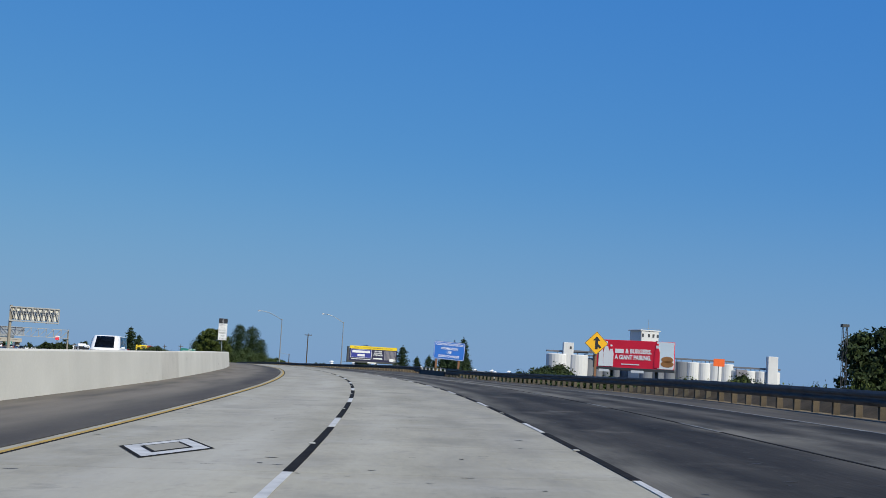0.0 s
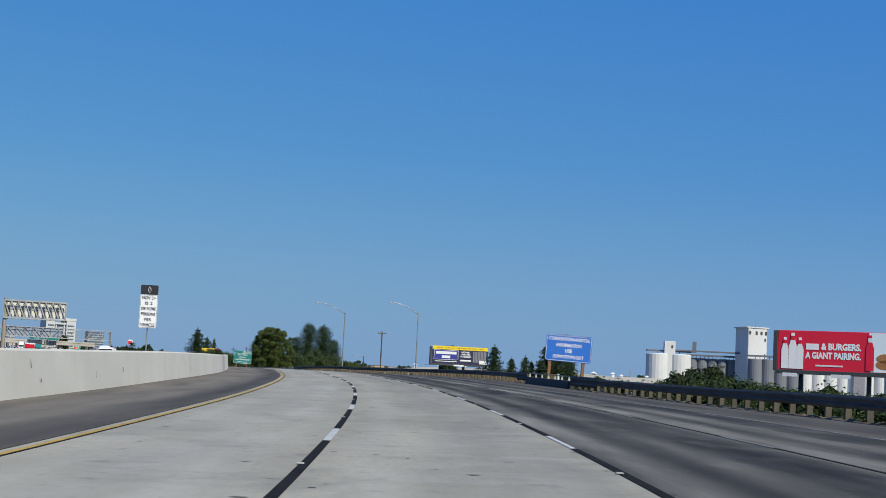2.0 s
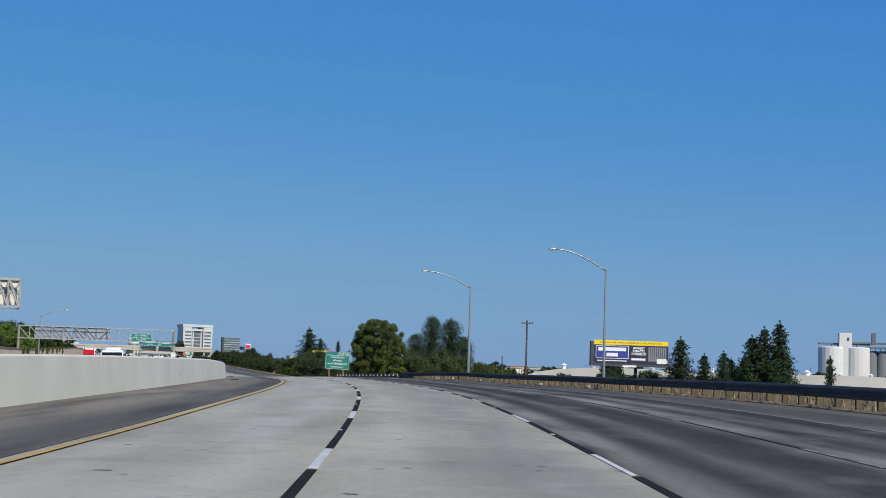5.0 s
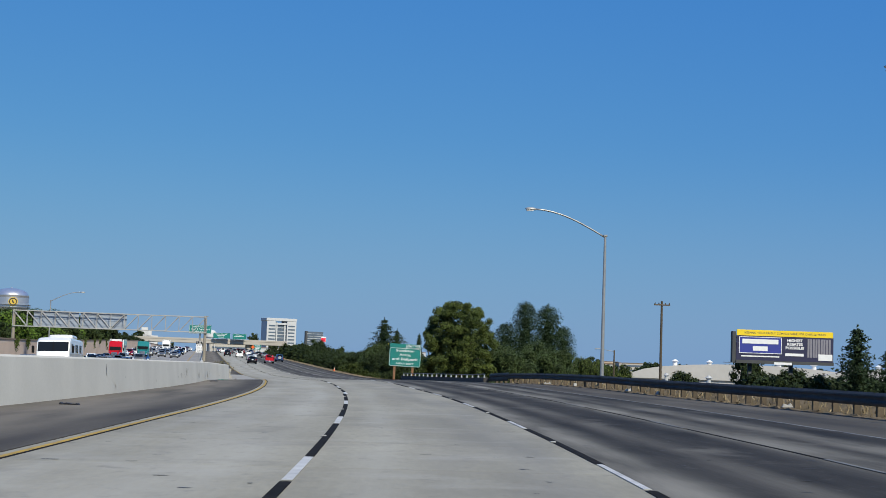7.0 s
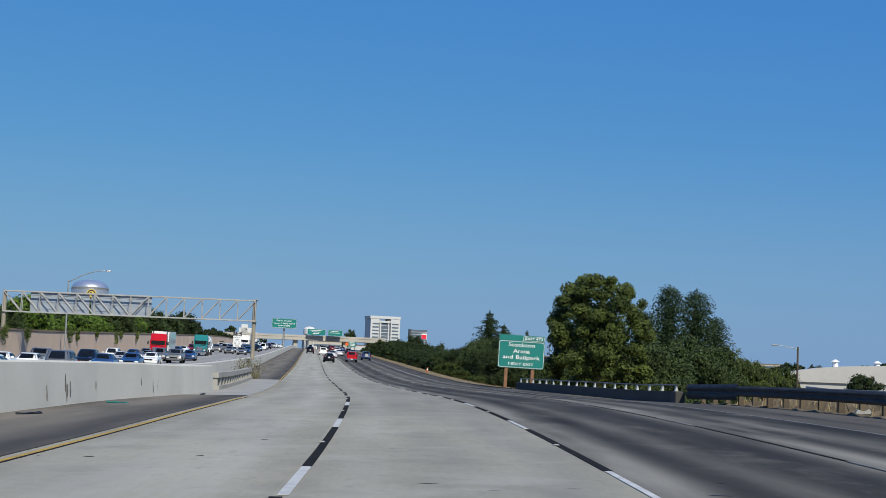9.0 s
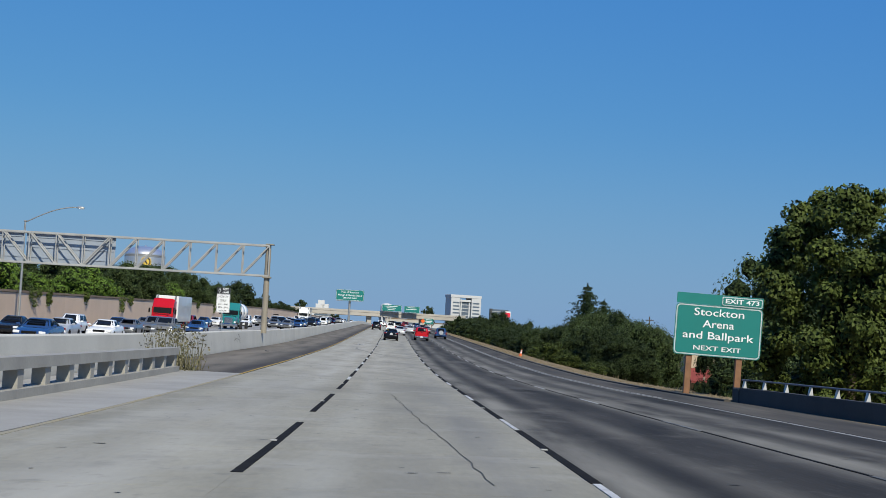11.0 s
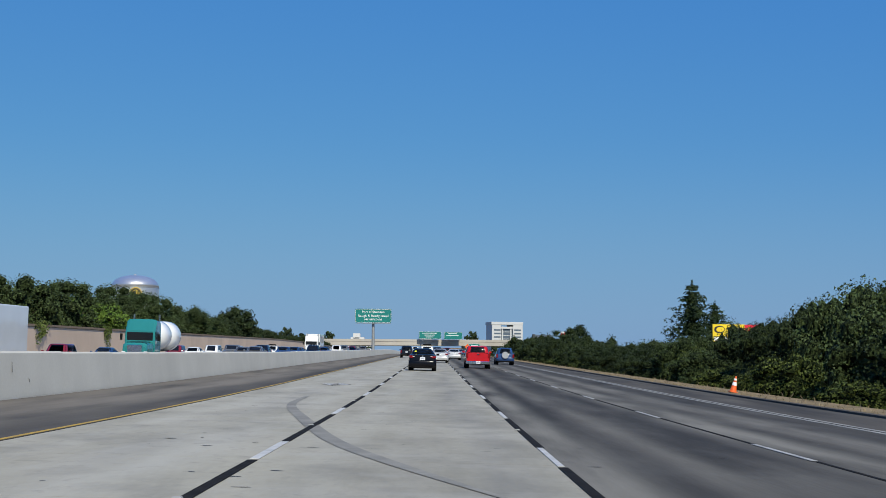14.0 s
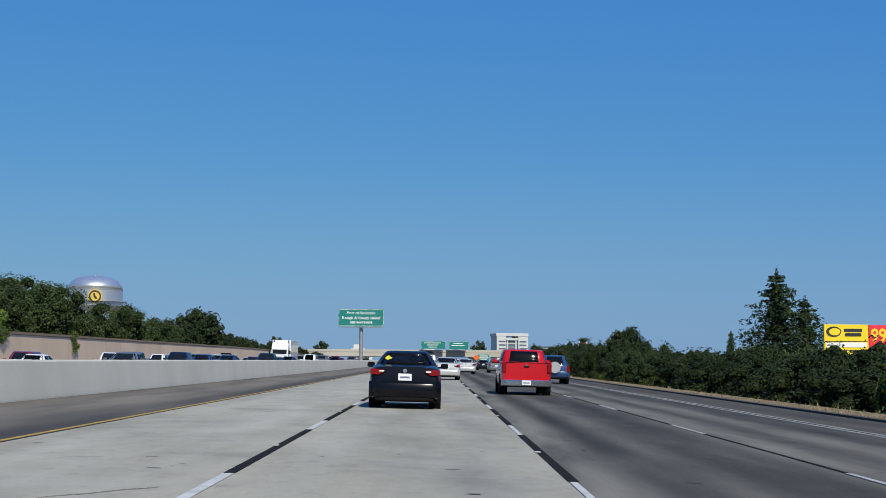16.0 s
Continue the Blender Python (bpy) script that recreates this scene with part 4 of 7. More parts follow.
# a taller bush stands before the yellow shop sign
for s, u, k, top in ((543.0, 33.4, 0.75, 7.2), (538.0, 35.2, 0.85, 6.9), (531.0, 35.5, 0.8, 5.4), (546.0, 35.0, 0.5, 6.4)):
    m = stand(s, u, s * 31)
    plant(bush_b if s > 536 else bush_mid, m, k, (top - m.translation.z) / (bush_b["tall"] * 0.98))
plant(elm, stand(622, 23.5, 60), 0.62, (8.4 - stand(622, 23.5).translation.z) / 12.2)
bushes(600, 760, 7.5, 19.5, 24.0, 0.5, 1.0, (bush_far,))
bushes(600, 1000, 11.0, 25.0, 32.0, 0.9, 1.4, (bush_far,))
for s, u, k in ((424, 17.2, 0.28), (430.5, 17.6, 0.34), (446, 17.4, 0.42), (451, 17.8, 0.36), (468, 17.6, 0.42), (474, 17.3, 0.45), (479, 17.8, 0.36), (560, 17.6, 0.4), (590, 17.4, 0.4)):
    plant(bush_c, stand(s, u, s * 13), k * 1.3, k)
bushes(60, 140, 8.0, 26.0, 34.0, 0.55, 0.75, (bush_mid, bush_c, bush_mid))
bushes(84, 114, 4.5, 25.0, 31.0, 0.6, 0.85, (bush_mid, bush_c, bush_mid))
bushes(130, 152, 3.6, 25.0, 31.0, 0.98, 1.12, (bush_mid,))
bushes(152, 190, 5.0, 26.0, 31.0, 0.74, 0.86, (bush_mid,))
bushes(150, 220, 8.0, 33.0, 44.0, 1.0, 1.12, (bush_mid, bush_far))
bushes(160, 200, 5.0, 24.0, 28.0, 0.78, 0.9, (bush_mid, bush_far))
bushes(194, 300, 8.0, 29.0, 40.0, 0.42, 0.6, (bush_mid, bush_c, bush_mid))
plant(bush_a, stand(160, 52, 20), 1.2, 1.42)
plant(bush_a, stand(164, 56, 70), 1.3, 1.25)
plant(elm, stand(210, 42, 10), 0.8)
plant(elm, stand(215, 46, 10), 0.84)
plant(elm, pose(97, 251, -5.5, 0, 0, 50), 1.5, 1.72)
plant(elm, pose(104, 256, -5.5, 0, 0, 150), 1.3, 1.5)
bushes(150, 330, 18.0, 40.0, 60.0, 0.7, 1.1, (bush_far,))
bushes(368, 396, 7.0, 22.0, 28.0, 0.5, 0.8, (bush_b, bush_a))
plant(bush_a, stand(409, 24.2, 0), 0.5, 0.85)
for s in range(600, 960, 22):
    plant(elm_far, stand(s, rng.uniform(34, 56), s * 5), rng.uniform(0.95, 1.4) * (0.6 if s < 690 else 0.85))
for s in range(800, 1010, 13):
    plant(elm_far, stand(s, rng.uniform(-72, -46), s * 7), rng.uniform(0.55, 0.95))
# sunlit yellow-green shrubs and dark trees beyond the yard
for s, u, k, kz in ((463, 61.5, 1.5, 2.75), (466, 65.0, 1.3, 2.6), (471, 68.5, 1.4, 2.3), (475, 72.0, 1.3, 2.45)):
    plant(bush_c, stand(s, u, s * 17), k, kz)
for x, y, k, kz in ((9.5, 386, 0.75, 0.86), (13.2, 389, 0.8, 0.84), (19.5, 386, 0.7, 0.82), (23.0, 390, 0.8, 0.86), (27.0, 386, 0.72, 0.84), (31.0, 391, 0.8, 0.86), (36.5, 388, 0.8, 0.84)):
    plant(elm, pose(x, y, -5.5, 0, 0, x * 53), k, kz * 0.84)
# a low line of trees along the horizon
far = random.Random(29)
for k in range(26):
    plant(elm_far, pose(-60 + k * 11 + far.uniform(-4, 4), far.uniform(860, 1000), -5.5, 0, 0, k * 77), far.uniform(0.7, 1.3), far.uniform(0.75, 1.08))
for s, u, k in ((1040, -66, 1.25), (1052, -48, 1.1), (1036, -30, 1.3), (1048, -14, 1.0), (1042, 18, 1.2), (1058, 30, 1.35), (1046, 44, 1.3)):
    plant(elm_far, stand(s, u, s * 3), 0.9, k)
# a belt of far trees
for i in range(95):
    s, u = rng.uniform(560, 1900), rng.choice((-1, 1)) * rng.uniform(75, 420)
    plant(elm_far, stand(s, u, rng.uniform(0, 360)), rng.uniform(0.7, 1.2))

# ---- signs on the road ----
def post(thing_, x, z0, z1, r, material, square=False, y=0.06, name="post"):
    bm = bm_box(x, y + r, (z0 + z1) / 2, 2 * r, 2 * r, z1 - z0, 0.01) if square else bm_tube((x, y + r, z0), (x, y + r, z1), r, seg=10)
    return part(name, bm, material, thing_)


def rounded(w, h, r, x=0.0, z=0.0, n=4):
    pts = []
    for cx, cz, a0 in ((w / 2 - r, h / 2 - r, 0), (-w / 2 + r, h / 2 - r, 90), (-w / 2 + r, -h / 2 + r, 180), (w / 2 - r, -h / 2 + r, 270)):
        pts += [(x + cx + r * math.cos(radians(a0 + 90 * k / n)), z + cz + r * math.sin(radians(a0 + 90 * k / n))) for k in range(n + 1)]
    return pts


def panel(thing_, name, w, h, z, material, edge=None, x=0.0, y=0.0, r=0.12, line=0.05, back=ALU, inset=0.04):
    """A sign plate that looks towards -y, with a border line and a bare back."""
    pl = part(name, extrude(rounded(w, h, r, x, z), 0.02, "y"), back, thing_)
    pl.location.y = y + 0.012
    part("sheeting", extrude(rounded(w - 0.004, h - 0.004, r, x, z), 0.004, "y"), material, pl).location.y = -0.013
    if edge:
        bm = bmesh.new()
        o, i = rounded(w - 2 * inset, h - 2 * inset, r, x, z), rounded(w - 2 * inset - 2 * line, h - 2 * inset - 2 * line, max(0.02, r - line), x, z)
        A, B = [bm.verts.new((a, 0, b)) for a, b in o], [bm.verts.new((a, 0, b)) for a, b in i]
        for k in range(len(A)):
            bm.faces.new((A[k], A[(k + 1) % len(A)], B[(k + 1) % len(A)], B[k]))
        bmesh.ops.solidify(bm, geom=bm.faces[:], thickness=0.003)
        part("border", bm, edge, pl).location.y = -0.017
    return pl


F = -0.0195
def sign_at(s, u, name, label, turn=0.0, h=0.0):
    return thing(name, label, "road sign", frame_at(s, u, h, turn))


sg = sign_at(169.5, 17.6, "information_sign", "blue highway information sign with white words on two brown wooden posts", turn=-3, h=0.52)
sg.matrix_basis = sg.matrix_basis @ pose(0, 0, 0, 0, 2.4, 0)
sg.scale = (0.92, 1.0, 0.92)
panel(sg, "plate", 4.05, 2.3, 2.5, BLUE, WHITE, r=0.2, line=0.05)
for text, z, w in (("CONVENTION-VISITOR", 3.28, 3.6), ("INFORMATION", 2.75, 2.2), ("USE", 2.27, 0.62), ("DOWNTOWN EXIT", 1.75, 2.7)):
    letters(text, 0.42, WHITE, sg, 0, F, z, bold=0.008, width=w)
for x in (-1.55, 1.4):
    post(sg, x, -0.5, 3.5, 0.13, SIGNWOOD, True)

sg = sign_at(363.5, 13.55, "exit_sign", "large green highway exit sign on two brown wooden posts", turn=-2, h=0.17)
sg.matrix_basis = sg.matrix_basis @ pose(0, 0, 0, 0, 1.7, 0)
panel(sg, "plate", 3.75, 2.2, 2.55, GREEN, WHITE, r=0.18, line=0.05, inset=0.03)
panel(sg, "header_plate", 3.72, 0.46, 3.885, GREEN, x=0.0, r=0.03)
pl = panel(sg, "exit_tab", 1.75, 0.40, 3.87, GREEN, WHITE, x=0.95, y=-0.03, r=0.06, line=0.035, inset=0.01)
letters("EXIT 473", 0.27, WHITE, sg, 0.95, F - 0.03, 3.87, bold=0.006, width=1.45)
for text, z, w in (("Stockton", 3.32, 2.15), ("Arena", 2.82, 1.35), ("and Ballpark", 2.32, 3.05)):
    letters(text, 0.45, WHITE, sg, 0, F, z, bold=0.003, width=w)
letters("NEXT EXIT", 0.29, WHITE, sg, 0, F, 1.78, bold=0.002, width=2.05)
for x in (-1.15, 1.0):
    post(sg, x, -0.6, 3.5, 0.13, SIGNWOOD, True)

sg = sign_at(85.4, 13.35, "merge_sign", "yellow diamond warning sign with black merging arrow on a post", turn=-3)
side = 1.03
pl = part("plate", extrude([(a * 0.725, 2.73 + b * 0.725) for a, b in ((0.96, -0.04), (1, 0), (0.96, 0.04), (0.04, 0.96), (0, 1), (-0.04, 0.96), (-0.96, 0.04), (-1, 0), (-0.96, -0.04), (-0.04, -0.96), (0, -1), (0.04, -0.96))], 0.02, "y"), ALU, sg)
pl.location.y = 0.012
part("black_edge", extrude([(0, 2.73 + 0.70), (-0.70, 2.73), (0, 2.73 - 0.70), (0.70, 2.73)], 0.004, "y"), BLACK, pl).location.y = -0.012
part("sheeting", extrude([(0, 2.73 + 0.67), (-0.67, 2.73), (0, 2.73 - 0.67), (0.67, 2.73)], 0.004, "y"), YELLOW, pl).location.y = -0.016
part("arrow", extrude([(a * 1.0, 2.73 + b) for a, b in ((-0.08, -0.36), (0.08, -0.36), (0.08, -0.18), (0.2, -0.32), (0.31, -0.22), (0.08, 0.0), (0.08, 0.16), (0.22, 0.16), (0, 0.42), (-0.22, 0.16), (-0.08, 0.16))], 0.004, "y"), BLACK, pl).location.y = -0.020
post(sg, 0, -0.5, 3.3, 0.07, SIGNWOOD, True)


def hov_diamond(sg, x, z, k=1.0):
    bm = bmesh.new()
    o, i = [(0, 0.24), (-0.13, 0), (0, -0.24), (0.13, 0)], [(0, 0.15), (-0.08, 0), (0, -0.15), (0.08, 0)]
    A, B = ([bm.verts.new((x + a * k, 0, z + b * k)) for a, b in q] for q in (o, i))
    for n in range(4):
        bm.faces.new((A[n], A[(n + 1) % 4], B[(n + 1) % 4], B[n]))
    bmesh.ops.solidify(bm, geom=bm.faces[:], thickness=0.003)
    part("diamond_mark", bm, WHITE, sg).location.y = F - 0.002


sg = sign_at(111.8, -9.85, "carpool_sign", "tall white carpool rule sign with a black diamond header", turn=6, h=0.95)
sg.scale = (0.70, 1.0, 0.74)
panel(sg, "plate", 0.95, 1.72, 2.28, WHITE, BLACK, r=0.06, line=0.015, inset=0.02)
panel(sg, "header_plate", 0.95, 0.5, 3.40, BLACK, r=0.05)
hov_diamond(sg, 0, 3.40, 0.8)
for text, z, w in (("HOV 2+", 2.98, 0.72), ("IS 2", 2.70, 0.4), ("OR MORE", 2.42, 0.78), ("PERSONS", 2.14, 0.76), ("PER", 1.86, 0.36), ("VEHICLE", 1.58, 0.76)):
    letters(text, 0.22, BLACK, sg, 0, F, z, bold=0.0, width=w)
post(sg, 0, -0.3, 3.4, 0.035, STEEL)

sg = sign_at(389, -10.55, "carpool_sign", "white carpool hours sign with a black diamond header", turn=4)
panel(sg, "plate", 0.80, 1.13, 2.75, WHITE, BLACK, r=0.05, line=0.015, inset=0.02)
panel(sg, "header_plate", 0.80, 0.38, 3.51, BLACK, r=0.05)
hov_diamond(sg, -0.24, 3.51, 0.62)
letters("LEFT", 0.16, WHITE, sg, 0.12, F, 3.60, bold=0.004, width=0.34)
letters("LANE", 0.16, WHITE, sg, 0.12, F, 3.41, bold=0.004, width=0.36)
for text, z, w, k in (("HOV 2+", 3.14, 0.56, 0.2), ("ONLY", 2.91, 0.38, 0.2), ("6AM - 9AM", 2.69, 0.56, 0.13), ("3PM - 6PM", 2.50, 0.56, 0.13), ("MON-FRI", 2.31, 0.44, 0.13)):
    letters(text, k, BLACK, sg, 0, F, z, bold=0.0, width=w)
post(sg, -0.02, 1.0, 3.5, 0.035, STEEL)

sg = sign_at(672.5, -11.6, "overhead_sign", "wide green highway sign on a single tall steel post", h=-2.1)
panel(sg, "plate", 7.2, 2.75, 9.75, GREEN, WHITE, r=0.3, line=0.09, inset=0.05)
letters("Port of Stockton", 0.62, WHITE, sg, 0, F, 10.5, bold=0.004, width=4.4)
letters("Rough & Ready Island", 0.62, WHITE, sg, 0, F, 9.72, bold=0.004, width=6.0)
letters("USE NAVY DRIVE", 0.45, WHITE, sg, 0, F, 9.0, bold=0.012, width=3.5)
part("post", bm_tube((0, 0.4, 1.9), (0, 0.4, 10.6), 0.32, 0.26, 14), STEEL, sg)
part("walkway", bm_box(0, -0.25, 8.25, 7.0, 0.6, 0.08, 0.01), STEEL, sg)

sg = thing("marker_sign", "small blank orange panel on a thin steel post", "road sign", frame_at(89.5, 22.2, -1.2))
part("plate", extrude(rounded(0.72, 0.48, 0.04, 0, 3.2), 0.02, "y"), ORANGE, sg)
post(sg, 0, -0.8, 3.1, 0.035, STEEL)

sg = sign_at(850, 13.5, "exit_sign", "small green highway exit sign beside the far lanes")
panel(sg, "plate", 3.4, 2.2, 3.0, GREEN, WHITE, r=0.15, line=0.06)
for z, w in ((3.6, 2.2), (3.05, 2.7), (2.5, 1.8)):
    part("lettering_bar", bm_box(0, F, z, w, 0.006, 0.24), WHITE, sg)
for x in (-1.1, 1.1):
    post(sg, x, -0.6, 4, 0.12, SIGNWOOD, True)
sg = thing("road_work_sign", "orange diamond road work sign on a stand", "road sign", frame_at(820, 10.6))
part("plate", extrude([(0, 3.6), (-0.85, 2.75), (0, 1.9), (0.85, 2.75)], 0.02, "y"), ORANGE, sg)
post(sg, 0, 0, 2.6, 0.06, STEEL)

# ---- the overpass with its signs ----
ov = thing("overpass", "beige concrete overpass carrying a road across the freeway", "bridge", frame_at(1010, 0, 0, 4), kind="structure")
zr = -at(1010, 0).z
part("deck", bm_box(-60, 0, zr + 9.6, 190, 12, 1.7, 0.1), BRIDGECON, ov)
for y in (-6, 6):
    part("parapet", bm_box(-60, y, zr + 10.95, 190, 0.3, 1.0, 0.05), BRIDGECON, ov)
for x in (-110, -60, -12, 14, 33):
    part("pier", bm_box(x, 0, zr + 1.5, 2.2, 8, 15, 0.2), BRIDGECON, ov)
for u, w, rows in ((-1.0, 9.4, (6.4, 4.4, 3.2)), (8.8, 7.6, (3.6, 5.2))):
    sg = thing("overhead_sign", "green highway direction sign hung on the overpass", "road sign", frame_at(1001, u))
    z = zr + 13.2
    panel(sg, "plate", w, 3.1, z, GREEN, WHITE, r=0.2, line=0.1)
    for k, bw in enumerate(rows):
        part("lettering_bar", bm_box(-0.3, F, z + 0.85 - k * 0.8, bw, 0.006, 0.24), WHITE, sg)
    for x in (-w * 0.35, w * 0.35):
        part("hanger", bm_box(x, 1.0, z - 1.2, 0.2, 1.9, 2.6, 0.02), STEEL, sg)

# ---- sign bridge over the opposing lanes ----
def box_truss(th, x0, x1, z0, z1, depth, bays, material, r=0.07, falling=0):
    """A box girder of tubes; its first bays have diagonals that fall away from the start, the others rise."""
    for y in (-depth / 2, depth / 2):
        for z in (z0, z1):
            part("chord", bm_box((x0 + x1) / 2, y, z, x1 - x0, r * 2, r * 2.4, 0.01), material, th)
        for k in range(bays + 1):
            x = x0 + (x1 - x0) * k / bays
            part("upright", bm_tube((x, y, z0), (x, y, z1), r * 0.8, seg=6), material, th)
            if k < bays:
                xb = x0 + (x1 - x0) * (k + 1) / bays
                za, zb = (z1, z0) if k < falling else (z0, z1)
                part("diagonal", bm_tube((x, y, za), (xb, y, zb), r * 1.05, seg=6), material, th)
    for z in (z0, z1):
        for k in range(bays + 1):
            x = x0 + (x1 - x0) * k / bays
            part("cross_bar", bm_tube((x, -depth / 2, z), (x, depth / 2, z), r * 0.5, seg=6), material, th)


GANTRYM = mat("weathered gantry steel", (0.37, 0.375, 0.37), 0.6, 0.12, 1, metal=0.2, fine=8)
CREAM = mat("cream sign back", (0.62, 0.61, 0.55), 0.6, 0.06, 0.8)
PALEBACK = mat("pale bluish sign back", (0.30, 0.345, 0.41), 0.5, 0.06, 0.5, metal=0.2)
gb = thing("sign_gantry", "long steel truss sign bridge on a tan post", "sign gantry", frame_at(409.4, -9.85))
box_truss(gb, -27.4, 0.1, 5.15, 7.4, 0.7, 14, GANTRYM, 0.06, falling=7)
part("post", bm_tube((0, 0, 0.9), (0, 0, 7.5), 0.235, 0.20, 14), TANPOST, gb)
part("bracket", bm_box(0, 0, 5.05, 0.62, 0.85, 0.12, 0.02), TANPOST, gb)
part("cap_plate", bm_box(0.1, 0, 7.5, 0.62, 0.85, 0.08, 0.02), TANPOST, gb)
part("far_post", bm_tube((-27.3, 0, -0.6), (-27.3, 0, 7.5), 0.27, 0.22, 14), TANPOST, gb)
for x0, x1 in ((-24.6, -18.2), (-18.0, -11.4)):
    sp = part("sign_back", bm_box((x0 + x1) / 2, 0.55, 6.3, x1 - x0, 0.05, 2.2, 0.01), PALEBACK, gb, "bare metal back of a sign facing away")
    for z in (5.6, 6.35, 7.1):
        part("stiffener", bm_box((x0 + x1) / 2, 0.50, z, x1 - x0 - 0.2, 0.05, 0.08), PALEBACK, sp)

gb = thing("sign_gantry", "cantilever truss sign frame before the cream back of a sign", "sign gantry", frame_at(273, -27.4))
box_truss(gb, -8.6, 0, 6.1, 8.6, 0.8, 9, GANTRYM, 0.085, falling=9)
part("post", bm_tube((-8.4, 0, -0.2), (-8.4, 0, 8.9), 0.3, 0.26, 14), TANPOST, gb)
back = part("sign_back", bm_box(-4.2, 0.55, 7.5, 8.2, 0.05, 2.35, 0.01), CREAM, gb, "cream sign back")
part("stiffener", bm_box(-4.2, 0.49, 7.5, 8.2, 0.06, 0.34), GANTRYM, back)
for k in range(5):
    part("lamp_bracket", bm_box(-8 + k * 1.95, 0.3, 6.05, 0.16, 0.5, 0.22, 0.02), BB_FRAME, gb)

# ---- street lamps ----
def bent_pipe(points, r, seg=8):
    """One pipe through points that lie in the x-z plane."""
    bm, rings = bmesh.new(), []
    for k, p in enumerate(points):
        d = (Vector(points[min(k + 1, len(points) - 1)]) - Vector(points[max(k - 1, 0)])).normalized()
        n = d.cross(Vector((0, 1, 0)))
        rings.append([bm.verts.new(Vector(p) + n * r * math.cos(6.2832 * j / seg) + Vector((0, r * math.sin(6.2832 * j / seg), 0))) for j in range(seg)])
    for a, b in zip(rings, rings[1:]):
        for j in range(seg):
            bm.faces.new((a[j], a[(j + 1) % seg], b[(j + 1) % seg], b[j]))
    bm.faces.new(list(reversed(rings[0])))
    bm.faces.new(rings[-1])
    bmesh.ops.recalc_face_normals(bm, faces=bm.faces)
    return bm


def street_lamp(name, label, m, group):
    th = thing(name, label, "street lamp", m, group)
    part("base", lathe([(0.24, -0.3), (0.24, 0.25), (0.16, 0.32)], 12), STEEL, th)
    part("pole", bm_tube((0, 0, 0.2), (0, 0, 8.85), 0.12, 0.075, 12), STEEL, th)
    part("arm", bent_pipe([(-4.3 * k / 12, 0, 8.75 + 1.45 * math.sin(k * math.pi / 24)) for k in range(13)], 0.05), STEEL, th, smooth=True)
    hd = lathe([(0.02, -0.10), (0.11, -0.08), (0.16, 0.0), (0.10, 0.09), (0.02, 0.11)], 12)
    bmesh.ops.transform(hd, matrix=Matrix.Translation((-4.55, 0, 10.2)) @ Matrix.Diagonal((2.4, 1.05, 0.9, 1)), verts=hd.verts)
    head = part("lamp_head", hd, ALU, th, smooth=True)
    part("lens", bm_box(-4.62, 0, 10.10, 0.42, 0.24, 0.05, 0.02), LAMPCLEAR, head)
    part("mast_plate", bm_box(0, 0, 8.85, 0.22, 0.22, 0.12, 0.02), STEEL, th)
    return th


la = street_lamp("street_lamp", "tall galvanised street lamp with a curved arm over the lanes", frame_at(227, 14.3, 0.0, 5), "street lamps")
la.scale = (0.75, 0.75, 0.832)
copy_thing(la, frame_at(277, 14.3, 0.0, 4)).scale = (1, 1, 1.01)
for s in (437,):
    copy_thing(la, frame_at(s, -35.0, 0.0, 180)).scale = (1.1, 1, 1.14)

# ---- crash rails ----
PROFILE = [(0.0, 0.36), (-0.04, 0.40), (-0.08, 0.44), (-0.08, 0.49), (-0.02, 0.54), (-0.02, 0.58), (-0.08, 0.63), (-0.08, 0.68), (-0.04, 0.72), (0.0, 0.76)]
pm, km = mesh_of("post", bm_box(0, 0, 0.1, 0.2, 0.15, 1.2, 0.01), WOOD), mesh_of("block", bm_box(-0.14, 0, 0.54, 0.1, 0.15, 0.34, 0.01), WOOD)
pale_pm, pale_km = mesh_of("post", bm_box(0, 0, 0.1, 0.2, 0.15, 1.2, 0.01), PALEWOOD), mesh_of("block", bm_box(-0.14, 0, 0.54, 0.1, 0.15, 0.34, 0.01), PALEWOOD)


def guardrail(s0, s1, line, label, stiff=(), pale=False):
    """A W-shaped steel beam on wooden posts; where it meets a bridge a second, deeper beam backs it."""
    gr = thing("guardrail", label, "guardrail")
    for name, a, b, prof in [("beam", s0, s1, PROFILE)] + [("end_beam", a, b, [(x - 0.02, 0.20 + (z - 0.36) * 1.62) for x, z in PROFILE]) for a, b in stiff]:
        bm = bmesh.new()
        n = max(2, int((b - a) / 2))
        rings = [[bm.verts.new(at(s, line(s) - 0.16 + x, z - 0.02)) for x, z in prof] for s in np.linspace(a, b, n + 1)]
        for q, r in zip(rings, rings[1:]):
            for k in range(len(prof) - 1):
                bm.faces.new((q[k], q[k + 1], r[k + 1], r[k]))
        bmesh.ops.solidify(bm, geom=bm.faces[:], thickness=0.006)
        part(name, bm, DULLSTEEL, gr, "dark weathered steel beam")
    for s in np.arange(s0 + 0.4, s1, 1.905):
        part("post", pale_pm if pale else pm, WOOD, gr).matrix_basis = frame_at(float(s), line(s) + 0.06)
        part("block", pale_km if pale else km, WOOD, gr).matrix_basis = frame_at(float(s), line(s) + 0.06)


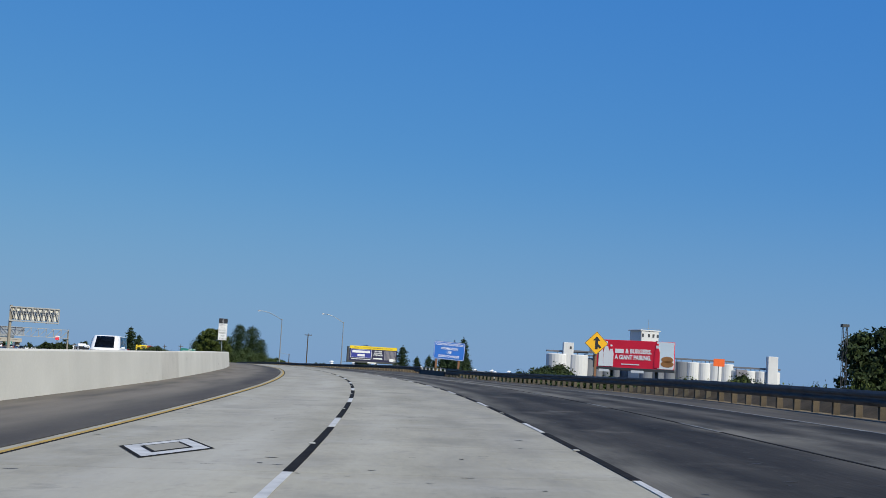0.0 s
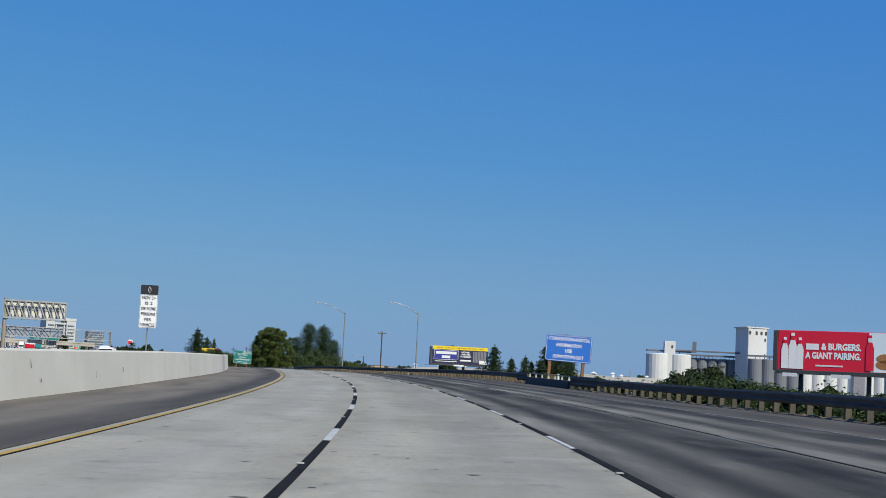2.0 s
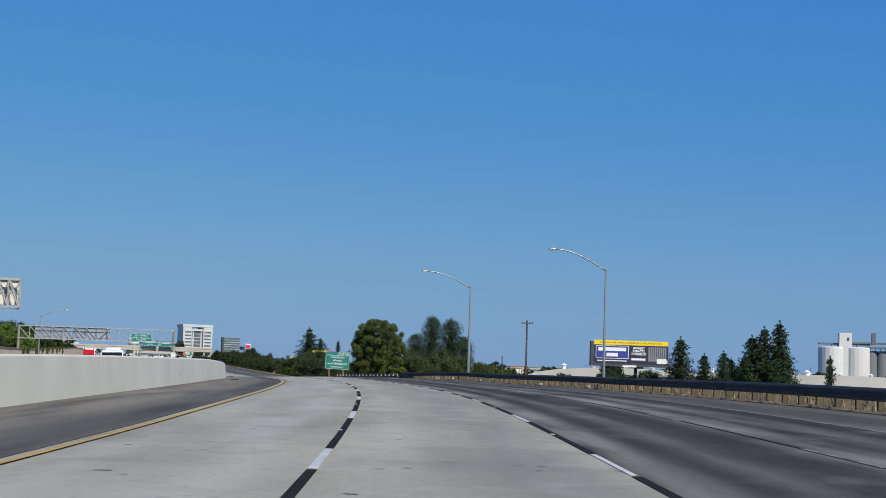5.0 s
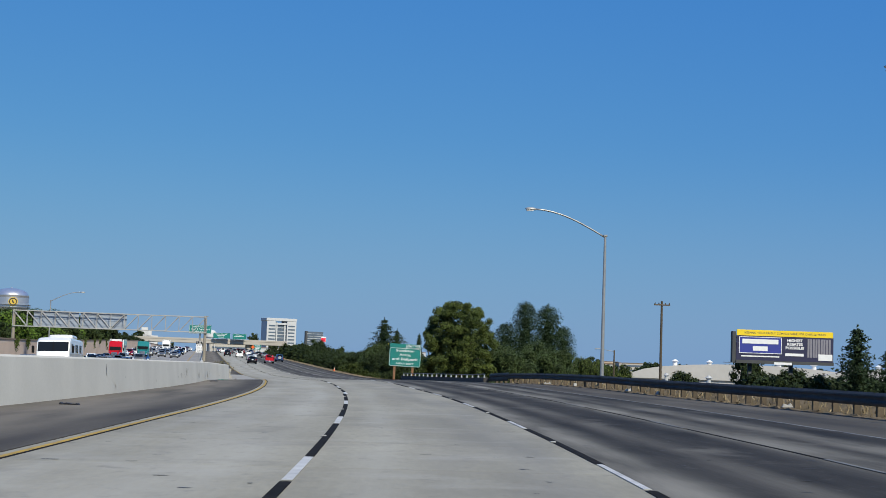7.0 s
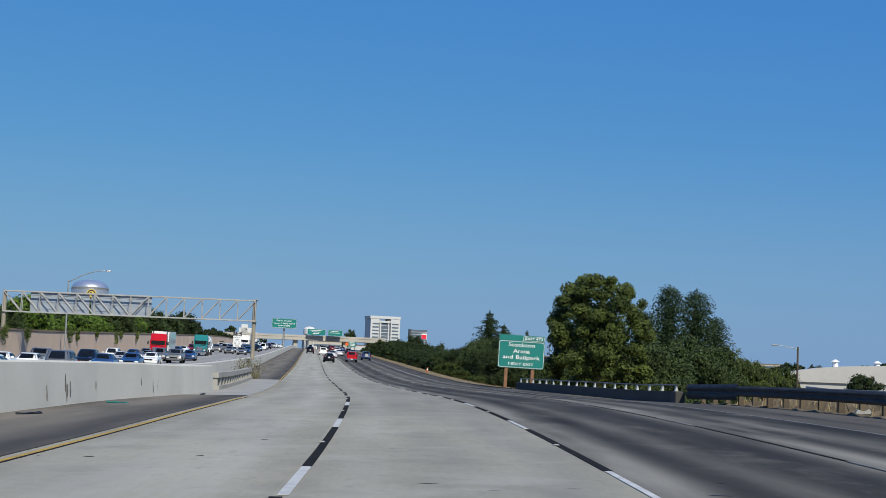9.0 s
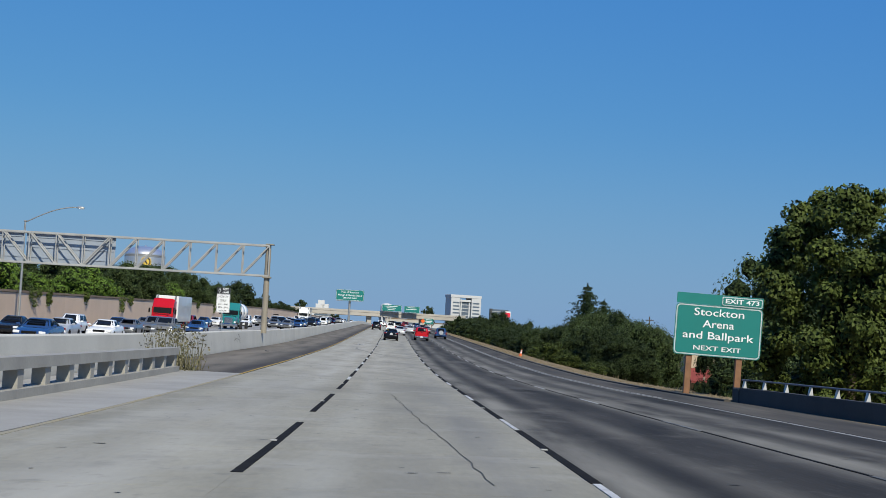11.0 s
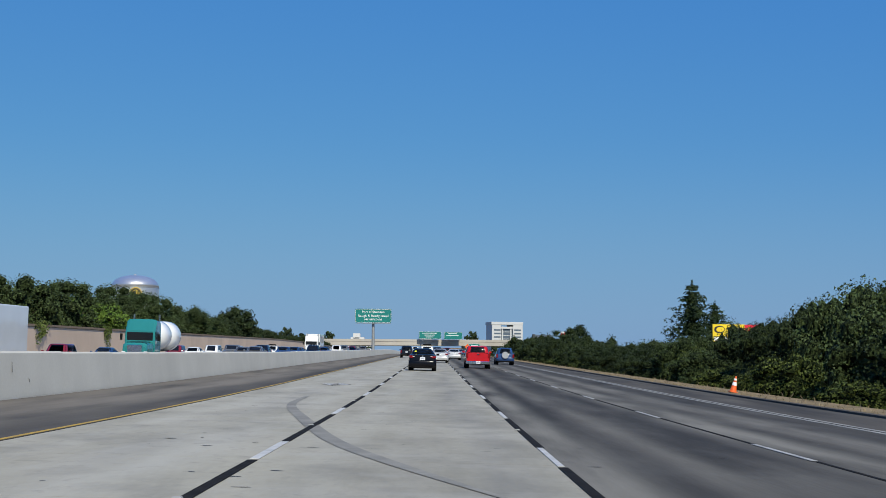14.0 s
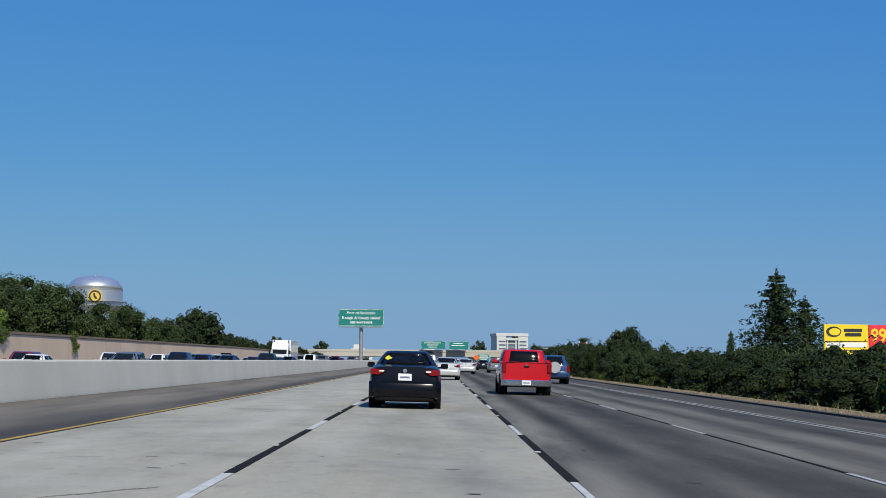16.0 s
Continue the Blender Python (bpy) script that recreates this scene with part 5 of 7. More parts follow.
guardrail(-40, 55.5, lambda s: float(np.interp(s, [-60, 30, 55], [11.6, 11.75, 12.0])), "weathered steel guardrail on brown wooden posts that ends beside bare dirt", ())
guardrail(56.5, 148, lambda s: railu(s) + 0.5 * float(np.interp(s, [20, 90], [1, 0])), "long weathered steel guardrail on pale wooden posts", [(140, 148)], True)
guardrail(164, 311, railu, "long weathered steel guardrail on brown wooden posts in a dry bank", [(164, 168), (303, 311)])

def bridge_rail(name, label, u0, u1, s0, s1, side):
    th = thing(name, label, "bridge rail")
    n = int((s1 - s0) / 2.3)
    uf = lambda s: u0 + (u1 - u0) * (s - s0) / (s1 - s0)
    curb = strip("curb", lambda s: uf(s) - 0.2, lambda s: uf(s) + 0.2, s0, s1, 0.5, KERBSHADE, thick=0.7, step=4, parts=1, kind="", parent=th)
    tri_post = mesh_of("post", extrude([(-0.075, 0.5), (0.075, 0.5), (0.03, 0.76), (-0.03, 0.76)], 0.13, "y", 0.01), TRUSSM)
    for i in range(n + 1):
        o = part("post", tri_post, TRUSSM, th)
        s = s0 + 0.3 + i * (s1 - s0 - 0.6) / n
        o.matrix_basis = frame_at(s, uf(s))
    bm, rings = bmesh.new(), []
    for i in range(n + 1):
        s = s0 + i * (s1 - s0) / n
        rings.append([bm.verts.new(at(s, uf(s) + 0.03 * math.cos(j * math.pi / 4), 0.78 + 0.03 * math.sin(j * math.pi / 4))) for j in range(8)])
    for a, b in zip(rings, rings[1:]):
        for j in range(8):
            bm.faces.new((a[j], a[(j + 1) % 8], b[(j + 1) % 8], b[j]))
    part("tube_rail", bm, SILOLEG, th)
    for s in (s0, s1):
        o = part("end_block", bm_box(0, 0, -0.05, 0.45, 0.9, 1.1, 0.04), KERBSHADE, th)
        o.matrix_basis = frame_at(s, uf(s))
    return th


# kerb concrete with the shade of its road side put into the colour
KERBSHADE = mat("shade-dark kerb concrete", (0.045, 0.043, 0.042), 0.85, 0.14, 0.6, bump=0.2, fine=10, coord="World")
bridge_rail("bridge_rail", "low dark bridge kerb with small pale posts and a tube rail", 13.2, 11.9, 311.5, 352, 1)
bridge_rail("bridge_rail", "short dark bridge kerb with wedge posts below the blue sign", 13.3, 13.4, 148.5, 163.5, 1)


def beam_rail(s0, s1, u):
    """A concrete rail: kerb, short posts and a heavy top beam, open between."""
    th = thing("bridge_rail", "open concrete bridge rail where the median wall breaks off", "bridge rail")
    strip("kerb", u - 0.25, u + 0.25, s0, s1, 0.18, DIRTCON, thick=0.4, step=4, parts=1, kind="", parent=th)
    strip("top_beam", u - 0.2, u + 0.2, s0, s1, 0.80, DIRTCON, thick=0.24, step=4, parts=1, kind="", parent=th)
    me = mesh_of("post", bm_box(0, 0, 0.37, 0.3, 0.45, 0.42, 0.02), DIRTCON)
    n = int((s1 - s0) / 2.2)
    for i in range(n + 1):
        part("post", me, DIRTCON, th).matrix_basis = frame_at(s0 + 0.3 + i * (s1 - s0 - 0.6) / n, u)
    return th


beam_rail(314.4, 351, -7.7)

# ---- buildings and landmarks round about ----
def face_pose(x, y, z, rx, ry):
    """A pose whose x axis runs along (rx, ry)."""
    return pose(x, y, z, 0, 0, math.degrees(math.atan2(ry, rx)))


# burger billboard
bb = thing("billboard", "red roadside billboard with bottles, a burger and white words", "billboard", face_pose(39.6, 182.9, 0, 8.8, -5.0))
W = 10.4
part("poster", bm_box(0, 0, 5.65, W, 0.16, 3.55, 0.02), BB_RED, bb)
part("frame_rail", bm_box(0, 0.02, 3.72, W + 0.2, 0.5, 0.34, 0.03), BB_FRAME, bb)
part("side_frame", bm_box(-W / 2 - 0.22, 0.3, 5.6, 0.4, 0.9, 3.6, 0.03), BB_FRAME, bb)
part("poster_sky", extrude([(3.0, 3.95), (5.15, 3.95), (5.15, 7.38), (2.85, 7.38)], 0.02, "y"), BB_SKY, bb).location.y = -0.10
part("poster_table", extrude([(3.3, 3.95), (5.12, 3.95), (5.12, 4.95), (3.2, 4.95)], 0.02, "y"), POSTERWHITE, bb).location.y = -0.112
for x, z, r in ((4.3, 4.6, 0.85), (4.3, 5.15, 0.78)):
    part("burger_print", extrude([(x + r * math.cos(a * 0.35), z + 0.42 * math.sin(a * 0.35)) for a in range(18)], 0.02, "y"), BURGER, bb).location.y = -0.125
def bottle(x, z, k, mats):
    out = [(0.28, 0), (0.28, 1.55), (0.12, 2.1), (0.12, 2.5), (-0.12, 2.5), (-0.12, 2.1), (-0.28, 1.55), (-0.28, 0)]
    part("bottle_print", extrude([(x + a * k, z + b * k) for a, b in out], 0.02, "y"), mats[0], bb).location.y = -0.12
    part("bottle_neck_print", extrude([(x + a * k, z + b * k) for a, b in ((0.13, 2.0), (0.13, 2.3), (-0.13, 2.3), (-0.13, 2.0))], 0.02, "y"), mats[1], bb).location.y = -0.128
for x, k in ((-4.55, 1.12), (-3.85, 1.28), (-3.2, 1.12)):
    bottle(x, 4.0, k, (POSTERWHITE, BB_RED))
bottle(2.95, 4.05, 1.25, (BB_RED, WHITE))
part("brand_bar", bm_box(-2.1, -0.10, 6.02, 1.15, 0.02, 0.54), POSTERWHITE, bb)
letters("& BURGERS.", 0.78, POSTERWHITE, bb, 0.45, -0.10, 6.02, bold=0.035, width=3.5)
letters("A GIANT PAIRING.", 0.78, POSTERWHITE, bb, -0.25, -0.10, 5.22, bold=0.035, width=4.9)
part("small_print_bar", bm_box(-0.6, -0.10, 4.35, 2.4, 0.02, 0.14), WHITE, bb)
for x in (-3.2, 2.8):
    part("post", bm_box(x, 0.5, -0.9, 0.36, 0.36, 9.4, 0.02), BB_FRAME, bb)
part("catwalk", bm_box(0.5, -0.45, 3.55, W, 0.5, 0.06), BB_FRAME, bb)
part("owner_plate", bm_box(-3.9, -0.72, 3.45, 1.3, 0.03, 0.32), WHITE, bb)
part("owner_plate", bm_box(0.6, -0.72, 3.45, 1.7, 0.03, 0.32), WHITE, bb)

# home-service billboard
bb = thing("billboard", "blue roadside billboard with a yellow top strip and white words", "billboard", face_pose(12.9, 393.0, 0, 12.9, 2.0))
W = 13.2
part("poster", bm_box(0, 0, 6.2, W, 0.2, 3.3, 0.02), BB_NAVY, bb)
part("top_strip", bm_box(0, 0, 8.25, W - 0.1, 0.2, 0.8, 0.02), BB_YEL, bb)
part("frame_rail", bm_box(0, 0.05, 4.35, W + 0.1, 0.6, 0.4, 0.03), BB_FRAME, bb)
part("side_frame", bm_box(-W / 2 - 0.3, 0.4, 6.3, 0.5, 1.0, 4.2, 0.03), BB_FRAME, bb)
letters("KEEPING YOUR FAMILY COMFORTABLE FOR OVER 50 YEARS", 0.4, BB_NAVY, bb, 0, -0.105, 8.25, width=11.0)
part("brand_field", bm_box(-3.35, -0.11, 6.6, 5.8, 0.03, 2.2), BB_BLUE, bb)
for z in (7.68, 5.52):
    part("brand_edge", bm_box(-3.35, -0.13, z, 5.8, 0.03, 0.08), WHITE, bb)
for x in (-6.2, -0.5):
    part("brand_edge", bm_box(x, -0.13, 6.6, 0.08, 0.03, 2.2), WHITE, bb)
for x, z, w in ((-3.35, 7.1, 4.9), (-3.35, 6.15, 2.0)):
    part("brand_bar", bm_box(x, -0.13, z, w, 0.03, 0.62), WHITE, bb)
part("small_print_bar", bm_box(-3.35, -0.11, 5.1, 5.2, 0.03, 0.16), WHITE, bb)
for text, z, w in (("HIGHEST", 7.35, 2.1), ("REBATES", 6.85, 2.1), ("POSSIBLE!", 6.35, 2.5)):
    letters(text, 0.5, WHITE, bb, 1.35, -0.105, z, bold=0.015, width=w)
part("number_bar", bm_box(1.3, -0.11, 5.45, 2.5, 0.03, 0.36), WHITE, bb)
for k in range(9):
    part("unit_print", bm_box(3.2 + k * 0.36, -0.11, 6.4, 0.27, 0.03, 2.5), PURPLEGREY, bb)
part("brand_plate", bm_box(5.5, -0.14, 5.2, 1.9, 0.03, 0.85), WHITE, bb)
part("post", bm_box(-4.6, 0.6, -0.7, 0.5, 0.5, 9.8, 0.03), BB_FRAME, bb)
part("post", bm_box(1.0, 0.6, -0.7, 0.5, 0.5, 9.8, 0.03), BB_FRAME, bb)
part("catwalk", bm_box(-1.0, -0.5, 4.15, W + 1.5, 0.6, 0.06), BB_FRAME, bb)
part("owner_plate", bm_box(-0.4, -0.82, 4.2, 2.4, 0.03, 0.34), WHITE, bb)

# yellow shop sign among the bushes
bb = thing("shop_sign", "yellow roadside shop sign half hidden by leaves", "sign", face_pose(-73.6, 591.3, 0, 0.95, 0.30))
part("face", bm_box(-0.6, 0, 5.9, 4.6, 0.3, 3.2, 0.03), BB_YEL, bb)
part("price_field", bm_box(2.75, -0.02, 6.3, 2.0, 0.3, 2.3, 0.03), BB_RED, bb)
letters("99", 2.0, BB_YEL, bb, 2.75, -0.18, 6.3, bold=0.04, width=1.6)
part("lower_edge", bm_box(0.4, 0, 4.1, 6.8, 0.3, 0.22), BB_FRAME, bb)
part("emblem", extrude([(-1.9 + 0.8 * math.cos(a * 0.5), 6.75 + 0.55 * math.sin(a * 0.5)) for a in range(12)], 0.03, "y"), BLACK, bb).location.y = -0.16
part("emblem_hole", extrude([(-1.8 + 0.6 * math.cos(a * 0.5), 6.75 + 0.38 * math.sin(a * 0.5)) for a in range(12)], 0.03, "y"), BB_YEL, bb).location.y = -0.17
for x, z, w in ((0.1, 6.9, 1.9), (0.1, 6.45, 1.7), (-1.4, 4.7, 1.7), (0.7, 4.7, 1.4)):
    part("lettering_bar", bm_box(x, -0.16, z, w, 0.03, 0.34), BLACK, bb)
part("rule", bm_box(-0.6, -0.16, 5.75, 4.4, 0.03, 0.07), BLACK, bb)
part("letter_board", bm_box(-0.6, -0.16, 5.4, 4.2, 0.03, 0.5), WHITE, bb)
for x in (-2.2, 2.2):
    part("post", bm_tube((x, 0.3, -5.5), (x, 0.3, 6), 0.16), BB_FRAME, bb)

# water tower
wt = thing("water_tower", "silver water tower with a domed roof and a round gold emblem", "water tower", pose(-277, 787, 0.1))
part("tank", lathe([(6.6, 18.6), (7.4, 19.4), (7.5, 20.2), (7.5, 24.6)], 48), SILVERTANK, wt, smooth=False)
part("roof", lathe([(7.5, 24.6), (7.2, 25.7), (6.3, 26.9), (4.6, 27.8), (2.4, 28.3), (0.4, 28.4)], 48), SILVERTANK, wt, smooth=True)
part("vent", lathe([(0.4, 28.3), (0.4, 28.7), (0.1, 28.9)], 12), SILVERTANK, wt)
part("seam", lathe([(7.56, 24.3), (7.56, 24.65)], 48), STEEL, wt)
part("walkway", lathe([(8.4, 20.0), (8.4, 20.2)], 48), STEEL, wt)
part("railing", lathe([(8.35, 21.1), (8.4, 21.2)], 48), STEEL, wt)
rail_post = mesh_of("railing_post", bm_tube((8.35, 0, 20.1), (8.35, 0, 21.15), 0.05, seg=5), STEEL)
for k in range(24):
    part("railing_post", rail_post, STEEL, wt).matrix_basis = pose(0, 0, 0, 0, 0, k * 15)
for k in range(8):
    a = k * math.pi / 4 + 0.2
    part("leg", bm_tube((6.4 * math.cos(a), 6.4 * math.sin(a), -5.6), (6.4 * math.cos(a), 6.4 * math.sin(a), 19.6), 0.4, seg=10), SILVERTANK, wt)
part("riser", bm_tube((0, 0, -5.6), (0, 0, 19), 1.0, seg=16), SILVERTANK, wt)
aim = math.atan2(436 - 787, -70.8 + 277)
for r, d, m, nm in ((1.95, 0.03, GOLD, "emblem_ring"), (1.65, 0.06, BLACK, "emblem_field"), (1.2, 0.09, GOLD, "emblem_disc")):
    e = part(nm, bm_tube((7.44, 0, 22.4), (7.54 + d, 0, 22.4), r, seg=32), m, wt)
    e.rotation_euler.z = aim
e = part("emblem_shape", extrude([(-0.5, 0.8), (0.0, 0.9), (0.1, 0.2), (0.6, -0.5), (0.4, -0.8), (0.0, -0.6), (-0.4, 0.0)], 0.06, "x"), BLACK, wt)
e.matrix_basis = pose(0, 0, 0, 0, 0, math.degrees(aim)) @ Matrix.Translation((7.68, 0, 22.4))

# grain silos
def silo_row(name, label, x0, y0, x1, y1, n, r, top, group=""):
    th = thing(name, label, "grain silo")
    for k in range(n):
        t = k / max(1, n - 1)
        # rows labelled grey carry their shade in the colour
        part("silo", lathe([(r, -5.6), (r, top), (r * 0.94, top + 0.5)], 20), SILOSHADE if "grey" in label else SILO, th, smooth=False).location = (x0 + (x1 - x0) * t, y0 + (y1 - y0) * t, 0)
    d = Vector((x1 - x0, y1 - y0, 0))
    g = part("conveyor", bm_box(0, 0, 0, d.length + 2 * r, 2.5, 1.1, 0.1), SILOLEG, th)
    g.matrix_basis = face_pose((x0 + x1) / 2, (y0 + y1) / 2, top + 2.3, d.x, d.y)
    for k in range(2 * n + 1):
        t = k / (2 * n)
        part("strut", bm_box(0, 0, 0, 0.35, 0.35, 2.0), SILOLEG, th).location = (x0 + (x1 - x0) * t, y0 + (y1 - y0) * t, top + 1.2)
    return th
silo_row("grain_silo_row", "row of tall white concrete grain silos", 158, 980, 172, 980, 2, 7.5, 22)
silo_row("grain_silo_row", "low row of grain silos in a grey that stands for shade", 181, 984, 213, 984, 6, 3.6, 20.3)
silo_row("grain_silo_row", "row of round grain silos behind the billboard, painted shade-grey", 209.5, 931.5, 232, 930, 4, 4.6, 20.5)
silo_row("grain_silo_row", "row of white round grain silos behind the billboard", 239.5, 929.5, 262, 928, 4, 4.6, 20.5)
silo_row("grain_silo_row", "short row of white grain silos with a head tower", 268, 926, 292, 924, 4, 4.4, 17)
ht = thing("grain_elevator", "tall white grain elevator tower with small dark windows", "grain elevator", face_pose(217, 976, 0, 0.94, 0.34))
part("tower", bm_box(0, 0, 18, 14.0, 15, 47, 0.3), SILO, ht)
part("roof_slab", bm_box(0, 0, 41.6, 16.3, 16, 0.8, 0.1), SILO, ht)
for x in (-5.8, -1.0, 2.6, 6.0):
    part("window", bm_box(x, -7.55, 38.2, 1.5, 0.25, 2.2), SILODARK, ht)
for z in (12, 24, 34):
    part("window", bm_box(5.5, -7.55, z, 1.2, 0.25, 1.8), SILODARK, ht)
part("mast", bm_tube((3, 0, 41), (3, 0, 50), 0.15, 0.06), STEEL, ht)
part("railing", bm_box(0, -7.6, 43, 15, 0.1, 0.15), STEEL, ht)
h2 = thing("grain_elevator", "small white head house above the silos", "grain elevator", face_pose(165, 978, 0, 1, -0.05))
part("tower", bm_box(0, 0, 12.5, 7, 6, 36, 0.2), SILO, h2)
part("window", bm_box(1.5, -3.05, 27, 1.2, 0.2, 1.8), SILODARK, h2)
part("conveyor", bm_box(25, 0, 25.0, 44, 1.8, 1.0, 0.1), SILOLEG, h2)
part("head_frame", bm_box(16, 0, 27.5, 2.2, 2.2, 7.0, 0.1), SILOLEG, h2)
h3 = thing("grain_elevator", "white silo head tower with a grey leg", "grain elevator", face_pose(290, 921, 0, 1, -0.05))
part("tower", bm_box(0, 0, 11, 6.5, 6, 33, 0.2), SILO, h3)
part("leg", bm_box(-20, 1, 6, 7, 5, 24, 0.2), PURPLEGREY, h3)
lp = thing("lattice_mast", "thin steel lattice mast beside a big tree", "mast", pose(90.9, 247.7, 0))
for x, y in ((-0.36, -0.36), (0.36, -0.36), (0.36, 0.36), (-0.36, 0.36)):
    part("leg", bm_tube((x, y, -5.6), (x, y, 14.6), 0.06, seg=6), BB_FRAME, lp)
for k in range(12):
    z = -5 + k * 1.6
    part("brace", bm_tube((-0.36, -0.36, z), (0.36, -0.36, z + 1.6), 0.04, seg=5), BB_FRAME, lp)
    part("brace", bm_tube((0.36, -0.36, z), (0.36, 0.36, z + 1.6), 0.04, seg=5), BB_FRAME, lp)
part("platform", bm_box(0, 0, 14.5, 1.2, 1.2, 0.5), BB_FRAME, lp)

# office tower far ahead
ot = thing("office_tower", "pale office tower with a dark glass middle far ahead", "office building", face_pose(-897, 3710, 0, 0.82, 0.57))
ot.scale = (0.82, 0.82, 0.97)
part("wing", bm_box(-34, 10, 46, 28, 50, 104, 0.5), TOWERM, ot)
part("wing", bm_box(32, 10, 46, 30, 50, 104, 0.5), TOWERM, ot)
part("glass_middle", bm_box(-1, 4, 40, 40, 22, 92, 0.5), TOWERGLASS, ot)
part("roof_beam", bm_box(-1, 10, 97, 98, 52, 7, 0.5), TOWERM, ot)
part("crown_beam", bm_box(0, 2, 86, 60, 28, 5, 0.5), TOWERM, ot)
for k in range(9):
    z = 12 + k * 8.6
    for x, w in ((-32, 20), (31, 21)):
        part("window", bm_box(x, -15.2, z, w, 0.8, 3.6), TOWERGLASS, ot)
    if k < 8:
        part("floor_band", bm_box(-1, -7.4, z + 4, 40, 0.8, 1.4), TOWERM, ot)
for x in (-14, 12):
    part("column", bm_box(x, -8, 45, 4, 4, 90), TOWERM, ot)

gl = thing("office_block", "dark glass office block on the skyline", "office building", pose(-735, 3390, 0, 0, 0, 20))
part("tower", bm_box(0, 0, 28, 36, 20, 66, 0.3), TOWERGLASS, gl)
part("side_core", bm_box(-19.5, 0, 28, 5, 20, 68, 0.3), BB_FRAME, gl)
for k in range(11):
    part("floor_band", bm_box(0, -10.2, 4 + k * 5.2, 36, 0.4, 0.8), TOWERM, gl)

# tan shop with a red awning roof
tb = thing("shop_building", "low tan stucco building with a dark red awning roof", "building", face_pose(-37.5, 530, 0, 0.93, 0.36))
part("wall", bm_box(0, 0, -1.1, 34, 18, 9.0, 0.1), TANBLD, tb)
part("parapet", bm_box(0, 0, 3.5, 34.4, 18.4, 0.3), CAPM, tb)
aw = extrude([(-12.5, -2.3), (-9.0, -0.5), (-9.0, -2.6), (-12.5, -2.6)], 34, "x")
part("awning", aw, REDROOF, tb)
for x in (-15, -9, -3, 3, 9, 15):
    part("awning_post", bm_box(x, -12.2, -3.8, 0.25, 0.25, 4.2), TANPOST, tb)
for x in (-12, -5.5, 1, 7.5):
    part("shop_window", bm_box(x, -9.05, -3.6, 4.4, 0.1, 2.4), TOWERGLASS, tb)
for x, y, w in ((-9, 2, 1.8), (-2, -2, 1.2), (5, 3, 1.6)):
    part("roof_unit", bm_box(x, y, 4.1, w, 1.4, 1.0, 0.05), TRUSSM, tb)

part("rain_pipe", bm_box(-1.2, -9.12, 1.4, 0.45, 0.12, 4.0, 0.03), WAREROOF, tb)
part("wall_lamp", bm_box(-5.2, -9.15, 0.9, 0.5, 0.25, 0.4, 0.03), LAMPCLEAR, tb)
for x, y, w, h in ((-13, -5, 2.6, 0.8), (-7, 3, 3.4, 1.3), (1, -4, 2.2, 0.9), (9, 2, 3.0, 0.7)):
    part("roof_unit", bm_box(x, y, 3.6 + h / 2, w, 1.6, h, 0.05), TRUSSM, tb)
plum = broad_tree("plum_tree", "small dark purple-leaved tree before the shop", 5.6, 4.4, mat("purple leaves", (0.030, 0.020, 0.018), 0.6, 0.1, 0.35, fine=2.0, island=0.3, spec=0.12), 61, leaves=4000, size=0.12)
plum.matrix_basis = pose(-41.6, 516.0, -5.5)

# pale warehouse roofs
for x, y, w, k in ((20, 575, 58, 0), (95, 640, 70, 6), (58, 560, 44, -4)):
    wh = thing("warehouse", "long low warehouse with a pale curved metal roof", "warehouse", pose(x, y, 0, 0, 0, k))
    part("wall", bm_box(0, 0, -2.4, w, 30, 6.2), WAREROOF, wh)
    part("roof", extrude([(w / 2 * math.cos(math.pi * t / 12), 0.6 + 4.1 * math.sin(math.pi * t / 12) ** 0.8) for t in range(13)], 31, "y"), WAREROOF, wh)
    for j in range(5):
        part("roof_vent", lathe([(0.6, 2.8), (0.6, 5.0), (1.0, 5.1), (0.2, 5.6)], 10), WHITE, wh).location = (-w * 0.3 + j * w * 0.15, -6, 0)

wh = thing("yard_building", "low tan yard building with a brown roof edge", "building", pose(99, 755, 0, 0, 0, -8))
part("wall", bm_box(0, 0, -1.0, 27, 14, 9.0), TANBLD, wh)
part("roof_edge", bm_box(0, 0, 3.6, 27.8, 14.8, 0.7), CAPM, wh)
part("wing", bm_box(-22, 1, -1.6, 16, 12, 7.8), BRIDGECON, wh)
part("roof_unit", bm_box(6, 0, 4.8, 4, 3, 1.8), STEEL, wh)
part("mast", bm_tube((8, 0, 4), (8, 0, 8.5), 0.2), STEEL, wh)

# low blocks of the town far ahead
town = random.Random(5)
for i in range(26):
    s, u = town.uniform(1150, 2300), town.uniform(-330, 420)
    p = at(s, u)
    w, h = town.uniform(14, 40), town.uniform(9, 19)
    b = thing("town_building", "low pale town building far ahead", "building", pose(p.x, p.y, -5.5, 0, 0, yaw_at(s) + town.uniform(-20, 20)), "far town buildings")
    part("wall", bm_box(0, 0, h / 2, w, 16, h, 0.1), town.choice((TOWERM, TANBLD, SILO, BRIDGECON)), b)
    part("roof_edge", bm_box(0, 0, h + 0.3, w + 0.5, 16.5, 0.6), CAPM, b)
    for k in range(int(h // 4)):
        part("window", bm_box(0, -8.05, 2.4 + k * 4, w * 0.85, 0.2, 1.6), TOWERGLASS, b)

